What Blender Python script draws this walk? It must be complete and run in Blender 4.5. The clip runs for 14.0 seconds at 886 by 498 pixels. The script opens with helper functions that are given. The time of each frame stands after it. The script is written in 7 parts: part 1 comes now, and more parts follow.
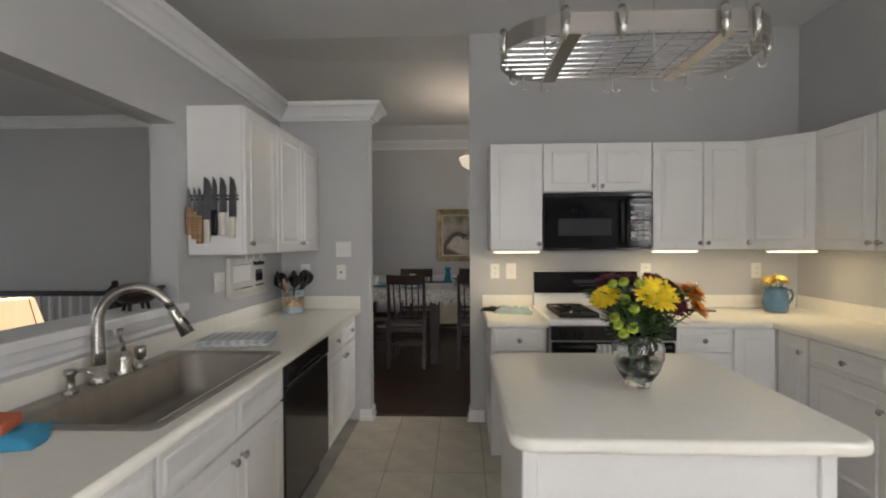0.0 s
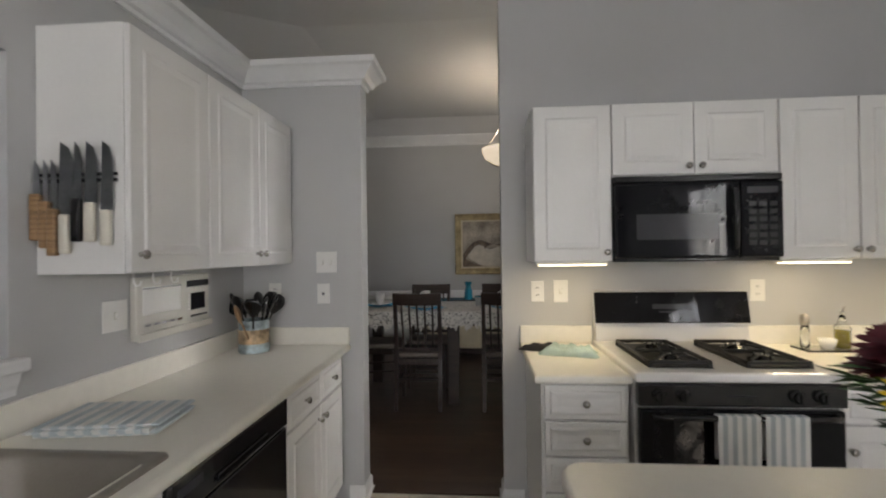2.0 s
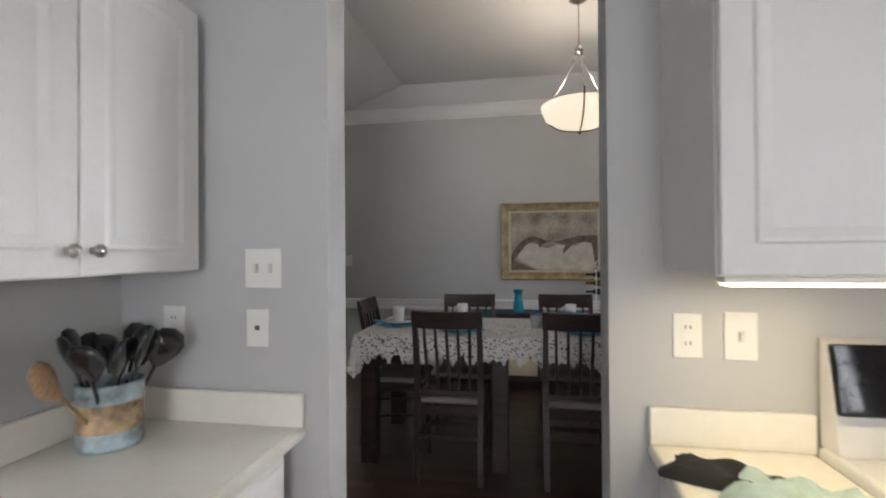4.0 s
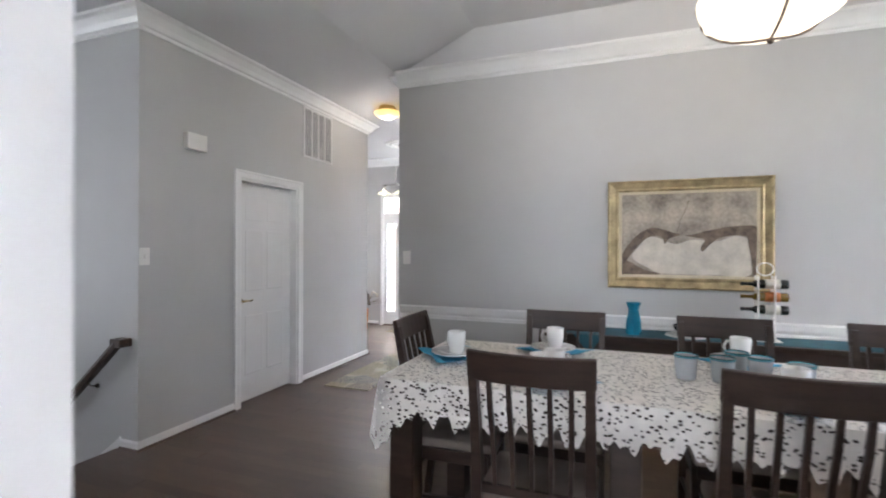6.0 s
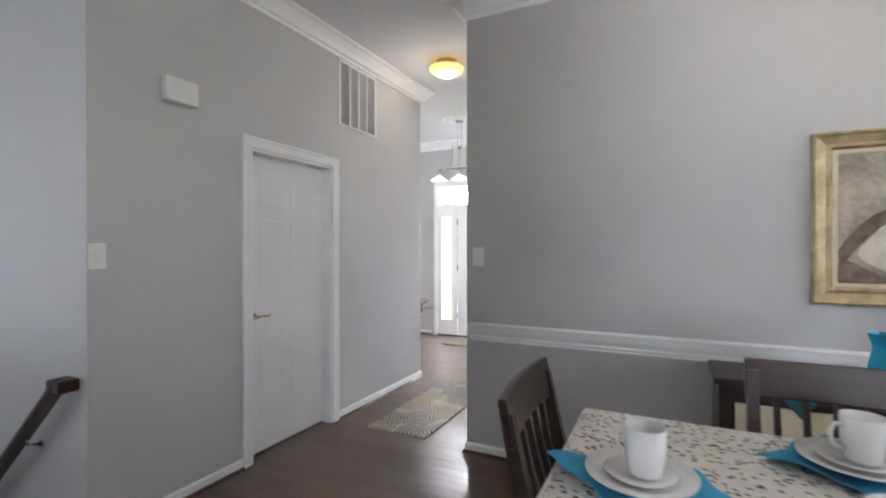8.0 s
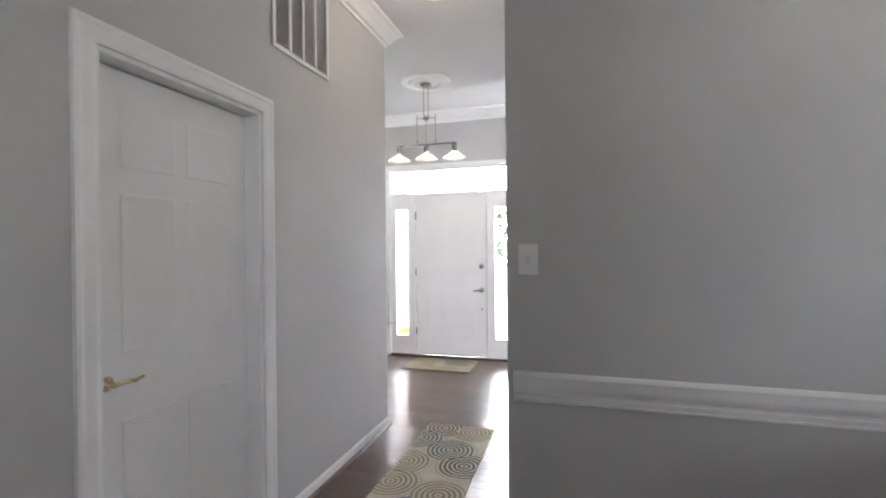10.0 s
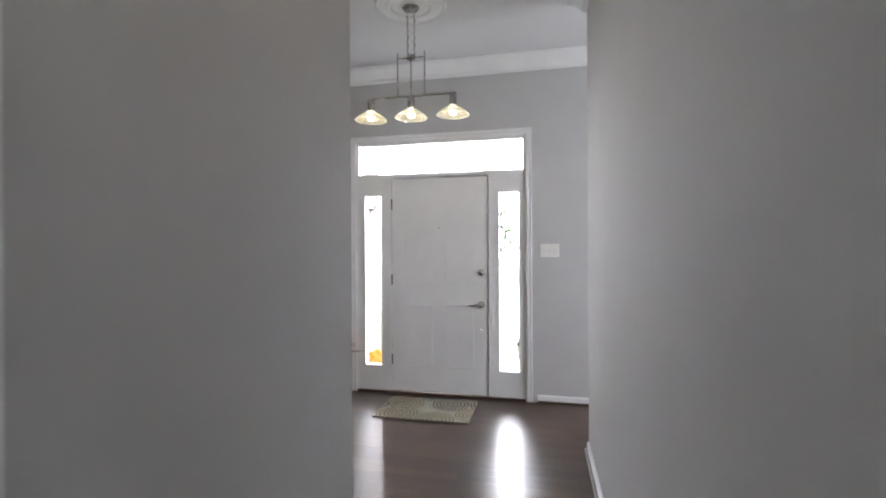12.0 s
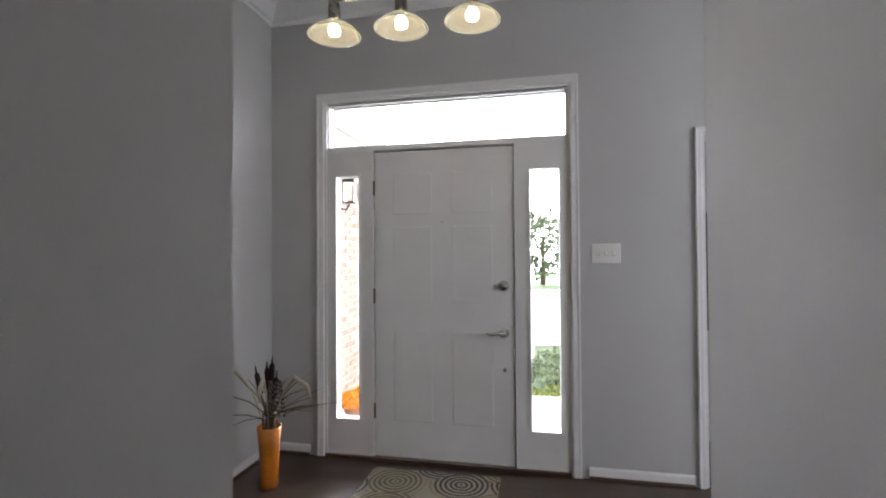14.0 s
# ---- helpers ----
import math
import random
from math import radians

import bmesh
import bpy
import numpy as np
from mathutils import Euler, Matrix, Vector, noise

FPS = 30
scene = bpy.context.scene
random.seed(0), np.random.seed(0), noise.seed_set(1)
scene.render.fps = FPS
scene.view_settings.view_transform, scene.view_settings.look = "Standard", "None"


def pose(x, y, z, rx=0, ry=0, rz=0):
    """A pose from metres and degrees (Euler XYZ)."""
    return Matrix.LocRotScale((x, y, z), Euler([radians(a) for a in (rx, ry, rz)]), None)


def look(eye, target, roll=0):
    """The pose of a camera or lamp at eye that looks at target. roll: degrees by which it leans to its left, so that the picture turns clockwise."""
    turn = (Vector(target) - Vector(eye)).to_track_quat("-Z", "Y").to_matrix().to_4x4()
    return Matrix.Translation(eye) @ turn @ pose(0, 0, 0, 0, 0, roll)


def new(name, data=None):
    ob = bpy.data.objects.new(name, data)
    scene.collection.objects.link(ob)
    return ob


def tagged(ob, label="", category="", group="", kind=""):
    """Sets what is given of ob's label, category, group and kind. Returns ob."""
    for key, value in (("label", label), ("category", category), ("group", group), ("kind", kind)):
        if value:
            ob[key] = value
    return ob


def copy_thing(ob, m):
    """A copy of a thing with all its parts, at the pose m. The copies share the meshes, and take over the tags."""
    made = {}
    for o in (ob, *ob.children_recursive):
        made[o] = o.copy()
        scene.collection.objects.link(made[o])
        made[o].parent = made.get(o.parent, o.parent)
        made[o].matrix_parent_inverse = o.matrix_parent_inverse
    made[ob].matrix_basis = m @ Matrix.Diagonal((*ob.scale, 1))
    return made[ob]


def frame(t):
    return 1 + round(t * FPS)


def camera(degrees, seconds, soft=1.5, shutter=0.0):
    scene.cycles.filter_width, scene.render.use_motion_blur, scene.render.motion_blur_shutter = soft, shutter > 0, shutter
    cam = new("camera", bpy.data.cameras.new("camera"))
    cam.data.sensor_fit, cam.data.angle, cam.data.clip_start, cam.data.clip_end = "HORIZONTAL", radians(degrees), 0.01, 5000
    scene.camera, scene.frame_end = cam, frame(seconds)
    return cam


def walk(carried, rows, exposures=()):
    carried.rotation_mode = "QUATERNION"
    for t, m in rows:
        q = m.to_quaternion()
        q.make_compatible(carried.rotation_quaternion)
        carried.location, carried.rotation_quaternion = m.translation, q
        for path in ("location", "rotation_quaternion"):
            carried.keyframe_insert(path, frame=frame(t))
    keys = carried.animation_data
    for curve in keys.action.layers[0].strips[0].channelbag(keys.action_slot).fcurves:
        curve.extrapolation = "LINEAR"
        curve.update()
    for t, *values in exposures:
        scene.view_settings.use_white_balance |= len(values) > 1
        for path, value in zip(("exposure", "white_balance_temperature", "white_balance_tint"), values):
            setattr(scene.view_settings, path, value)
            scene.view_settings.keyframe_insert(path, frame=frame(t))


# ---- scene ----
cam = camera(87.4, 14.0, soft=2.0, shutter=0.4)
PATH = [
    (0, (0.132, 0.58, 1.436), (0.053, 2.579, 1.404), -0.3),
    (0.5, (0.123, 0.799, 1.429), (0.036, 2.798, 1.413), -0.35),
    (1, (0.103, 1.063, 1.434), (-0.001, 3.061, 1.424), -0.45),
    (1.5, (0.091, 1.343, 1.429), (-0.034, 3.338, 1.426), -0.7),
    (2, (0.077, 1.63, 1.426), (-0.081, 3.624, 1.441), -0.75),
    (2.5, (0.04, 1.974, 1.426), (-0.14, 3.965, 1.434), -0.65),
    (3, (0.014, 2.304, 1.418), (-0.203, 4.291, 1.425), -0.75),
    (5.5, (-0.145, 3.898, 1.431), (-0.744, 5.806, 1.445), 0.4),
    (6, (-0.224, 4.179, 1.42), (-0.915, 6.056, 1.419), 0.2),
    (6.5, (-0.349, 4.456, 1.405), (-1.128, 6.298, 1.401), -0.15),
    (7, (-0.504, 4.755, 1.407), (-1.362, 6.562, 1.391), -0.35),
    (7.5, (-0.686, 5.02, 1.399), (-1.579, 6.809, 1.383), -0.35),
    (8, (-0.907, 5.274, 1.398), (-1.786, 7.071, 1.391), -0.05),
    (10.5, (-2.053, 6.644, 1.378), (-2.542, 8.584, 1.369), -0.5),
    (11, (-2.211, 6.991, 1.357), (-2.644, 8.943, 1.352), -0.4),
    (11.5, (-2.353, 7.344, 1.353), (-2.779, 9.298, 1.353), -0.5),
    (12, (-2.462, 7.708, 1.372), (-2.898, 9.66, 1.369), -0.3),
    (12.5, (-2.582, 8.06, 1.368), (-3.018, 10.011, 1.37), -0.3),
    (13, (-2.711, 8.383, 1.339), (-3.122, 10.34, 1.362), -0.3),
    (13.5, (-2.766, 8.708, 1.339), (-3.177, 10.665, 1.357), -0.2),
    (14, (-2.832, 8.987, 1.339), (-3.235, 10.946, 1.369), -0.4),
]
walk(cam, [(t, look(eye, target, roll)) for t, eye, target, roll in PATH], [(0, 0.58, 6800, 16), (3.1, 0.68, 6650, 16), (5.3, 1.98, 6180, 17), (6.2, 2.24, 6150, 17), (7.0, 2.24, 6150, 17), (8.2, 2.12, 6180, 17), (10.3, 1.78, 6280, 17), (11.0, 1.40, 6280, 17), (12.0, 0.96, 6300, 17), (14, 0.30, 6400, 18)])

# ---- world, sun, large lights ----
world = bpy.data.worlds.new("sky")
scene.world = world
world.use_nodes = True
_n = world.node_tree.nodes
_sky = _n.new("ShaderNodeTexSky")
_sky.sky_type, _sky.sun_disc = "NISHITA", False
_sky.sun_elevation, _sky.sun_rotation = radians(43), radians(145)
world.node_tree.links.new(_sky.outputs[0], _n["Background"].inputs[0])
_n["Background"].inputs[1].default_value = 0.15


def sun_lamp(direction, strength):
    d = bpy.data.lights.new("sun", "SUN")
    d.energy, d.angle, d.color = strength, radians(0.6), (1, 0.95, 0.88)
    o = new("sun", d)
    o.matrix_world = look((0, 0, 20), Vector((0, 0, 20)) + Vector(direction))


def window_light(name, eye, target, w, h, watts, color=(0.93, 0.97, 1.0)):
    d = bpy.data.lights.new(name, "AREA")
    d.shape, d.size, d.size_y, d.energy, d.color = "RECTANGLE", w, h, watts, color
    o = new(name, d)
    o.matrix_world = look(eye, target)
    return o


def bulb(name, at, watts, color=(1, 0.83, 0.6), r=0.03):
    d = bpy.data.lights.new(name, "POINT")
    d.energy, d.color, d.shadow_soft_size = watts, color, r
    new(name, d).location = at


sun_lamp((-0.42, 0.60, -0.68), 5.0)
window_light("window_light_kitchen_east", (2.86, 0.4, 1.75), (0, 0.6, 1.4), 0.95, 0.85, 13)
# kitchen fill lamp, added at an assumed window behind the camera
window_light("window_light_south", (0.6, -2.73, 1.5), (0.6, 2, 1.2), 2.3, 1.65, 32)
window_light("window_light_dining_east", (2.86, 6.37, 1.87), (0, 6.37, 1.4), 1.45, 1.15, 3)
# ambient fill added from the living room side, at an assumed window
window_light("window_light_living_west", (-9.12, 2.5, 1.5), (0, 3.5, 1.2), 3.5, 1.7, 27)
# fill lamp added to brighten the foyer, at a made-up window
window_light("window_light_foyer_east", (0.62, 10.35, 1.62), (-4, 11.0, 1.2), 1.5, 1.4, 30)


# ---- materials ----
def mat(name, color, rough=0.5, metal=0.0, vary=0.06, scale=6.0, fine=80.0, bump=0.05, coat=0.0, stretch=(1, 1, 1), spec=0.5):
    """A surface with blotches at one scale, grain at another and fine relief."""
    m = bpy.data.materials.new(name)
    m.use_nodes = True
    nt = m.node_tree
    b = nt.nodes["Principled BSDF"]
    b.inputs["Roughness"].default_value, b.inputs["Metallic"].default_value = rough, metal
    b.inputs["Coat Weight"].default_value = coat
    b.inputs["Specular IOR Level"].default_value = spec
    tc, mp = nt.nodes.new("ShaderNodeTexCoord"), nt.nodes.new("ShaderNodeMapping")
    mp.inputs["Scale"].default_value = stretch
    nt.links.new(tc.outputs["Object"], mp.inputs[0])
    big, small = nt.nodes.new("ShaderNodeTexNoise"), nt.nodes.new("ShaderNodeTexNoise")
    for n, s in ((big, scale), (small, fine)):
        n.inputs["Scale"].default_value = s
        n.inputs["Detail"].default_value = 4
        nt.links.new(mp.outputs[0], n.inputs["Vector"])
    mix = nt.nodes.new("ShaderNodeMath")
    mix.operation = "MULTIPLY_ADD"
    mix.inputs[1].default_value = 0.35
    nt.links.new(small.outputs[0], mix.inputs[0])
    nt.links.new(big.outputs[0], mix.inputs[2])
    ramp = nt.nodes.new("ShaderNodeValToRGB")
    lo = tuple(max(0, c * (1 - 2.2 * vary)) for c in color)
    hi = tuple(min(1, c * (1 + 2.2 * vary)) for c in color)
    ramp.color_ramp.elements[0].position, ramp.color_ramp.elements[0].color = 0.4, (*lo, 1)
    ramp.color_ramp.elements[1].position, ramp.color_ramp.elements[1].color = 0.95, (*hi, 1)
    nt.links.new(mix.outputs[0], ramp.inputs[0])
    nt.links.new(ramp.outputs[0], b.inputs["Base Color"])
    rr = nt.nodes.new("ShaderNodeMapRange")
    rr.inputs["To Min"].default_value, rr.inputs["To Max"].default_value = max(0, rough - 0.08), min(1, rough + 0.08)
    nt.links.new(big.outputs[0], rr.inputs[0])
    nt.links.new(rr.outputs[0], b.inputs["Roughness"])
    if bump:
        bp = nt.nodes.new("ShaderNodeBump")
        bp.inputs["Strength"].default_value, bp.inputs["Distance"].default_value = bump, 0.004
        nt.links.new(small.outputs[0], bp.inputs["Height"])
        nt.links.new(bp.outputs[0], b.inputs["Normal"])
    return m


def per_piece(m, spread=0.25):
    """Shifts the brightness of a material from piece to piece."""
    nt = m.node_tree
    b = nt.nodes["Principled BSDF"]
    src = b.inputs["Base Color"].links[0].from_socket
    info, geo = nt.nodes.new("ShaderNodeObjectInfo"), nt.nodes.new("ShaderNodeNewGeometry")
    add, hsv, rng = nt.nodes.new("ShaderNodeMath"), nt.nodes.new("ShaderNodeHueSaturation"), nt.nodes.new("ShaderNodeMapRange")
    add.operation = "ADD"
    nt.links.new(info.outputs["Random"], add.inputs[0])
    nt.links.new(geo.outputs["Random Per Island"], add.inputs[1])
    fr = nt.nodes.new("ShaderNodeMath")
    fr.operation = "FRACT"
    nt.links.new(add.outputs[0], fr.inputs[0])
    rng.inputs["To Min"].default_value, rng.inputs["To Max"].default_value = 1 - spread, 1 + spread
    nt.links.new(fr.outputs[0], rng.inputs[0])
    nt.links.new(rng.outputs[0], hsv.inputs["Value"])
    nt.links.new(src, hsv.inputs["Color"])
    nt.links.new(hsv.outputs[0], b.inputs["Base Color"])
    return m


def glow(name, color, strength, base=(0.9, 0.88, 0.82)):
    m = mat(name, base, 0.35, vary=0.02)
    b = m.node_tree.nodes["Principled BSDF"]
    b.inputs["Emission Color"].default_value = (*color, 1)
    b.inputs["Emission Strength"].default_value = strength
    return m


def glass(name, color=(1, 1, 1), rough=0.0, ior=1.45):
    m = bpy.data.materials.new(name)
    m.use_nodes = True
    b = m.node_tree.nodes["Principled BSDF"]
    b.inputs["Base Color"].default_value = (*color, 1)
    b.inputs["Transmission Weight"].default_value, b.inputs["Roughness"].default_value, b.inputs["IOR"].default_value = 1, rough, ior
    return m


WALL = mat("grey_wall_paint", (0.52, 0.52, 0.52), 0.75, vary=0.02, scale=1.3, fine=220, bump=0.10)
CEIL = mat("ceiling_paint", (0.66, 0.66, 0.67), 0.85, vary=0.02, scale=1.0, fine=160, bump=0.12)
TRIM = mat("white_trim_paint", (0.80, 0.80, 0.80), 0.38, vary=0.02, scale=4, fine=60, bump=0.03)
CAB = mat("white_cabinet_paint", (0.78, 0.77, 0.75), 0.36, vary=0.02, scale=3, fine=70, bump=0.03)
DOORW = mat("white_door_paint", (0.78, 0.78, 0.78), 0.42, vary=0.02, scale=3, fine=90, bump=0.05)
LAMINATE = mat("cream_white_laminate", (0.88, 0.85, 0.765), 0.33, vary=0.012, scale=30, fine=300, bump=0.006)
STEEL = mat("brushed_steel", (0.50, 0.47, 0.43), 0.30, 1.0, vary=0.05, scale=5, fine=160, bump=0.03, stretch=(1, 3, 1))
SINKSTEEL = mat("satin_sink_steel", (0.42, 0.39, 0.35), 0.55, 1.0, vary=0.06, scale=4, fine=160, bump=0.03, stretch=(1, 3, 1))
NICKEL = mat("brushed_nickel", (0.50, 0.48, 0.45), 0.26, 1.0, vary=0.06, scale=20, fine=200, bump=0.03)
CHROME = mat("chrome", (0.75, 0.75, 0.75), 0.12, 1.0, vary=0.03)
BLACK = mat("black_appliance_enamel", (0.012, 0.012, 0.013), 0.16, vary=0.1, bump=0.01, coat=0.3)
BLACKG = mat("black_appliance_glass", (0.008, 0.008, 0.010), 0.06, vary=0.05, bump=0.0, spec=0.3)
_b = BLACKG.node_tree.nodes["Principled BSDF"]
BLACKG.node_tree.links.remove(_b.inputs["Roughness"].links[0])
_b.inputs["Roughness"].default_value = 0.04
GREYG = mat("grey_microwave_window", (0.045, 0.045, 0.05), 0.14, vary=0.05, bump=0.0, spec=0.3)
IRON = mat("cast_iron", (0.02, 0.02, 0.02), 0.6, vary=0.2, fine=200, bump=0.2)
ENAMEL = mat("white_stove_enamel", (0.78, 0.77, 0.76), 0.22, vary=0.02, bump=0.01, coat=0.3)
TILE = per_piece(mat("beige_floor_tile", (0.60, 0.55, 0.46), 0.38, vary=0.07, scale=7, fine=60, bump=0.06), 0.05)
GROUT = mat("tile_grout", (0.36, 0.34, 0.31), 0.9, vary=0.1, fine=150, bump=0.15)
PLANK = per_piece(mat("dark_oak_floor", (0.074, 0.045, 0.030), 0.27, vary=0.09, scale=3, fine=12, bump=0.0, stretch=(0.5, 2.0, 1), coat=0.1), 0.20)
_b = PLANK.node_tree.nodes["Principled BSDF"]
PLANK.node_tree.links.remove(_b.inputs["Roughness"].links[0])
_b.inputs["Roughness"].default_value = 0.32
PLANKGAP = mat("floor_joint", (0.015, 0.010, 0.008), 0.7, vary=0.1)
ESPRESSO = mat("espresso_wood", (0.034, 0.019, 0.014), 0.36, vary=0.25, scale=4, fine=50, bump=0.05, stretch=(1, 1, 6))
SEATPAD = mat("taupe_seat_fabric", (0.26, 0.22, 0.19), 0.85, vary=0.1, fine=300, bump=0.3)
CREAM = mat("cream_cabinet_panel", (0.62, 0.54, 0.38), 0.5, vary=0.05)
GOLD = mat("antique_gold_frame", (0.41, 0.325, 0.185), 0.42, 0.6, vary=0.2, scale=12, fine=90, bump=0.2)
CANVAS = mat("beige_canvas_paint", (0.37, 0.32, 0.265), 0.7, vary=0.34, scale=4.5, fine=40, bump=0.1)
UMBER = mat("umber_paint", (0.17, 0.125, 0.095), 0.7, vary=0.3, scale=14, fine=60, bump=0.1)
PALE = mat("pale_cloud_paint", (0.62, 0.57, 0.50), 0.7, vary=0.1, scale=9, fine=60, bump=0.1)
PORC = mat("white_porcelain", (0.82, 0.82, 0.81), 0.15, vary=0.01, bump=0.0, coat=0.3)
TEALN = mat("turquoise_napkin_cloth", (0.05, 0.36, 0.58), 0.8, vary=0.1, fine=300, bump=0.25)
RUNNER = mat("dark_teal_runner_cloth", (0.02, 0.10, 0.14), 0.8, vary=0.15, fine=300, bump=0.2)
TEALG = glass("turquoise_glass", (0.10, 0.62, 0.80), 0.05)
SMOKEG = glass("frosted_blue_glass", (0.88, 0.93, 0.96), 0.15)
SMOKEG.node_tree.nodes["Principled BSDF"].inputs["Transmission Weight"].default_value = 0.55
CLEARG = glass("clear_glass", (0.97, 0.98, 0.97))
PLASTIC = mat("white_switch_plastic", (0.80, 0.79, 0.76), 0.35, vary=0.01, bump=0.0)
HALLVENT = mat("white_vent_metal", (0.70, 0.70, 0.70), 0.45, vary=0.03)
# grey stands in for the shade behind the vent louvres
VENTBACK = mat("vent_shade_grey", (0.30, 0.30, 0.31), 0.9, vary=0.08, fine=200, bump=0.2)
# dark colour put in for the shade inside socket slots and jack holes
SHADOWV = mat("slot_shade_dark", (0.10, 0.10, 0.11), 0.8)
BRONZE = mat("oil_rubbed_bronze", (0.12, 0.09, 0.07), 0.35, 0.9, vary=0.15)
RAILW = mat("dark_walnut_rail", (0.055, 0.032, 0.022), 0.4, vary=0.25, scale=6, fine=60, stretch=(1, 8, 8))
DARKMETAL = mat("black_rail_paint", (0.012, 0.012, 0.013), 0.4)
LEAFG = mat("stem_green_leaf", (0.045, 0.10, 0.028), 0.5, vary=0.3, scale=30)
YELLOW = mat("yellow_petal", (0.80, 0.56, 0.02), 0.6, vary=0.12, scale=40)
ORANGE = mat("orange_petal", (0.78, 0.28, 0.02), 0.6, vary=0.15, scale=40)
BURG = mat("burgundy_petal", (0.10, 0.008, 0.020), 0.6, vary=0.2, scale=40)
LIME = mat("lime_button_flower", (0.26, 0.34, 0.03), 0.6, vary=0.15, scale=60)
TURQ = mat("turquoise_stoneware", (0.07, 0.17, 0.28), 0.25, vary=0.12, coat=0.3)
STRIPE = mat("grey_stripe_cloth", (0.42, 0.46, 0.47), 0.85, vary=0.08, fine=300, bump=0.3)
WHITEC = mat("white_cotton_cloth", (0.74, 0.74, 0.72), 0.9, vary=0.05, fine=300, bump=0.3)
PALESTRIPE = mat("pale_blue_stripe_cloth", (0.52, 0.58, 0.60), 0.88, vary=0.08, fine=300, bump=0.3)
SAGE = mat("pale_aqua_cloth", (0.40, 0.52, 0.50), 0.85, vary=0.1, scale=20, fine=300, bump=0.3)
BLACKC = mat("black_cloth", (0.015, 0.015, 0.016), 0.85, fine=200, bump=0.2)
KNIFE = mat("knife_steel", (0.45, 0.46, 0.48), 0.22, 1.0, vary=0.1, scale=20)
WOODH = mat("tan_wood_handle", (0.30, 0.18, 0.09), 0.5, vary=0.2, scale=20, stretch=(1, 1, 6))
IVORY = mat("ivory_handle", (0.72, 0.68, 0.58), 0.4, vary=0.04)
BEIGEP = mat("beige_radio_plastic", (0.60, 0.58, 0.52), 0.4, vary=0.03)
SPONGE = mat("coral_sponge", (0.62, 0.16, 0.08), 0.9, vary=0.1, fine=60, bump=0.5)
OLIVE = mat("olive_oil", (0.30, 0.26, 0.02), 0.15)
VASEO = mat("orange_vase_glass", (0.75, 0.24, 0.02), 0.12, vary=0.1, coat=0.4)
REED = mat("dried_reed", (0.16, 0.12, 0.07), 0.8, vary=0.3, scale=30)
CATTAIL = mat("dark_cattail", (0.025, 0.014, 0.010), 0.9, vary=0.2, fine=200, bump=0.4)
PLUME = mat("pale_grass_plume", (0.50, 0.44, 0.33), 0.9, vary=0.2, fine=200, bump=0.4)
CARPET = mat("grey_stair_carpet", (0.30, 0.29, 0.28), 0.95, vary=0.1, fine=300, bump=0.4)


# ---- mesh helpers ----
def mesh_of(bm, name, material, smooth=False):
    me = bpy.data.meshes.new(name)
    bmesh.ops.recalc_face_normals(bm, faces=bm.faces)
    bm.to_mesh(me)
    bm.free()
    me.materials.append(material)
    if smooth:
        me.polygons.foreach_set("use_smooth", [True] * len(me.polygons))
    return me


def part(name, bm, material, parent=None, label="", smooth=False, m=None):
    o = new(name, mesh_of(bm, name, material, smooth))
    if parent is not None:
        o.parent = parent
    if m is not None:
        o.matrix_basis = m
    if label:
        o["label"] = label
    return o


def thing(name, m, label, category, group="", kind=""):
    e = new(name)
    e.empty_display_size = 0.05
    e.matrix_basis = m
    return tagged(e, label, category, group, kind)


def box(x0, x1, y0, y1, z0, z1, bev=0.0, bm=None, seg=1):
    own = bmesh.new()
    bmesh.ops.create_cube(own, size=1)
    for v in own.verts:
        v.co = Vector(((x0 + x1) / 2 + v.co.x * (x1 - x0), (y0 + y1) / 2 + v.co.y * (y1 - y0), (z0 + z1) / 2 + v.co.z * (z1 - z0)))
    if bev:
        bmesh.ops.bevel(own, geom=own.edges[:], offset=bev, segments=seg, profile=0.5, affect="EDGES", clamp_overlap=True)
    if bm is None:
        return own
    return join(bm, own)


def join(bm, own, m=None):
    if m is not None:
        own.transform(m)
    me = bpy.data.meshes.new("joined")
    own.to_mesh(me)
    own.free()
    bm.from_mesh(me)
    bpy.data.meshes.remove(me)
    return bm


def boxes(rows, bev=0.0):
    bm = bmesh.new()
    for r in rows:
        box(*r, bev=bev, bm=bm)
    return bm


def lathe(profile, n=24, at=(0, 0, 0), bm=None, squash=1.0):
    """Turns rows of (radius, height) about the upright axis."""
    bm = bm or bmesh.new()
    rings = []
    for r, z in profile:
        if r < 1e-5:
            rings.append([bm.verts.new((at[0], at[1], at[2] + z))])
        else:
            rings.append([bm.verts.new((at[0] + r * math.cos(2 * math.pi * i / n), at[1] + squash * r * math.sin(2 * math.pi * i / n), at[2] + z)) for i in range(n)])
    for a, b in zip(rings, rings[1:]):
        for i in range(n):
            j = (i + 1) % n
            if len(a) == 1 and len(b) == 1:
                continue
            if len(a) == 1:
                bm.faces.new((a[0], b[i], b[j]))
            elif len(b) == 1:
                bm.faces.new((a[i], b[0], a[j]))
            else:
                bm.faces.new((a[i], b[i], b[j], a[j]))
    return bm


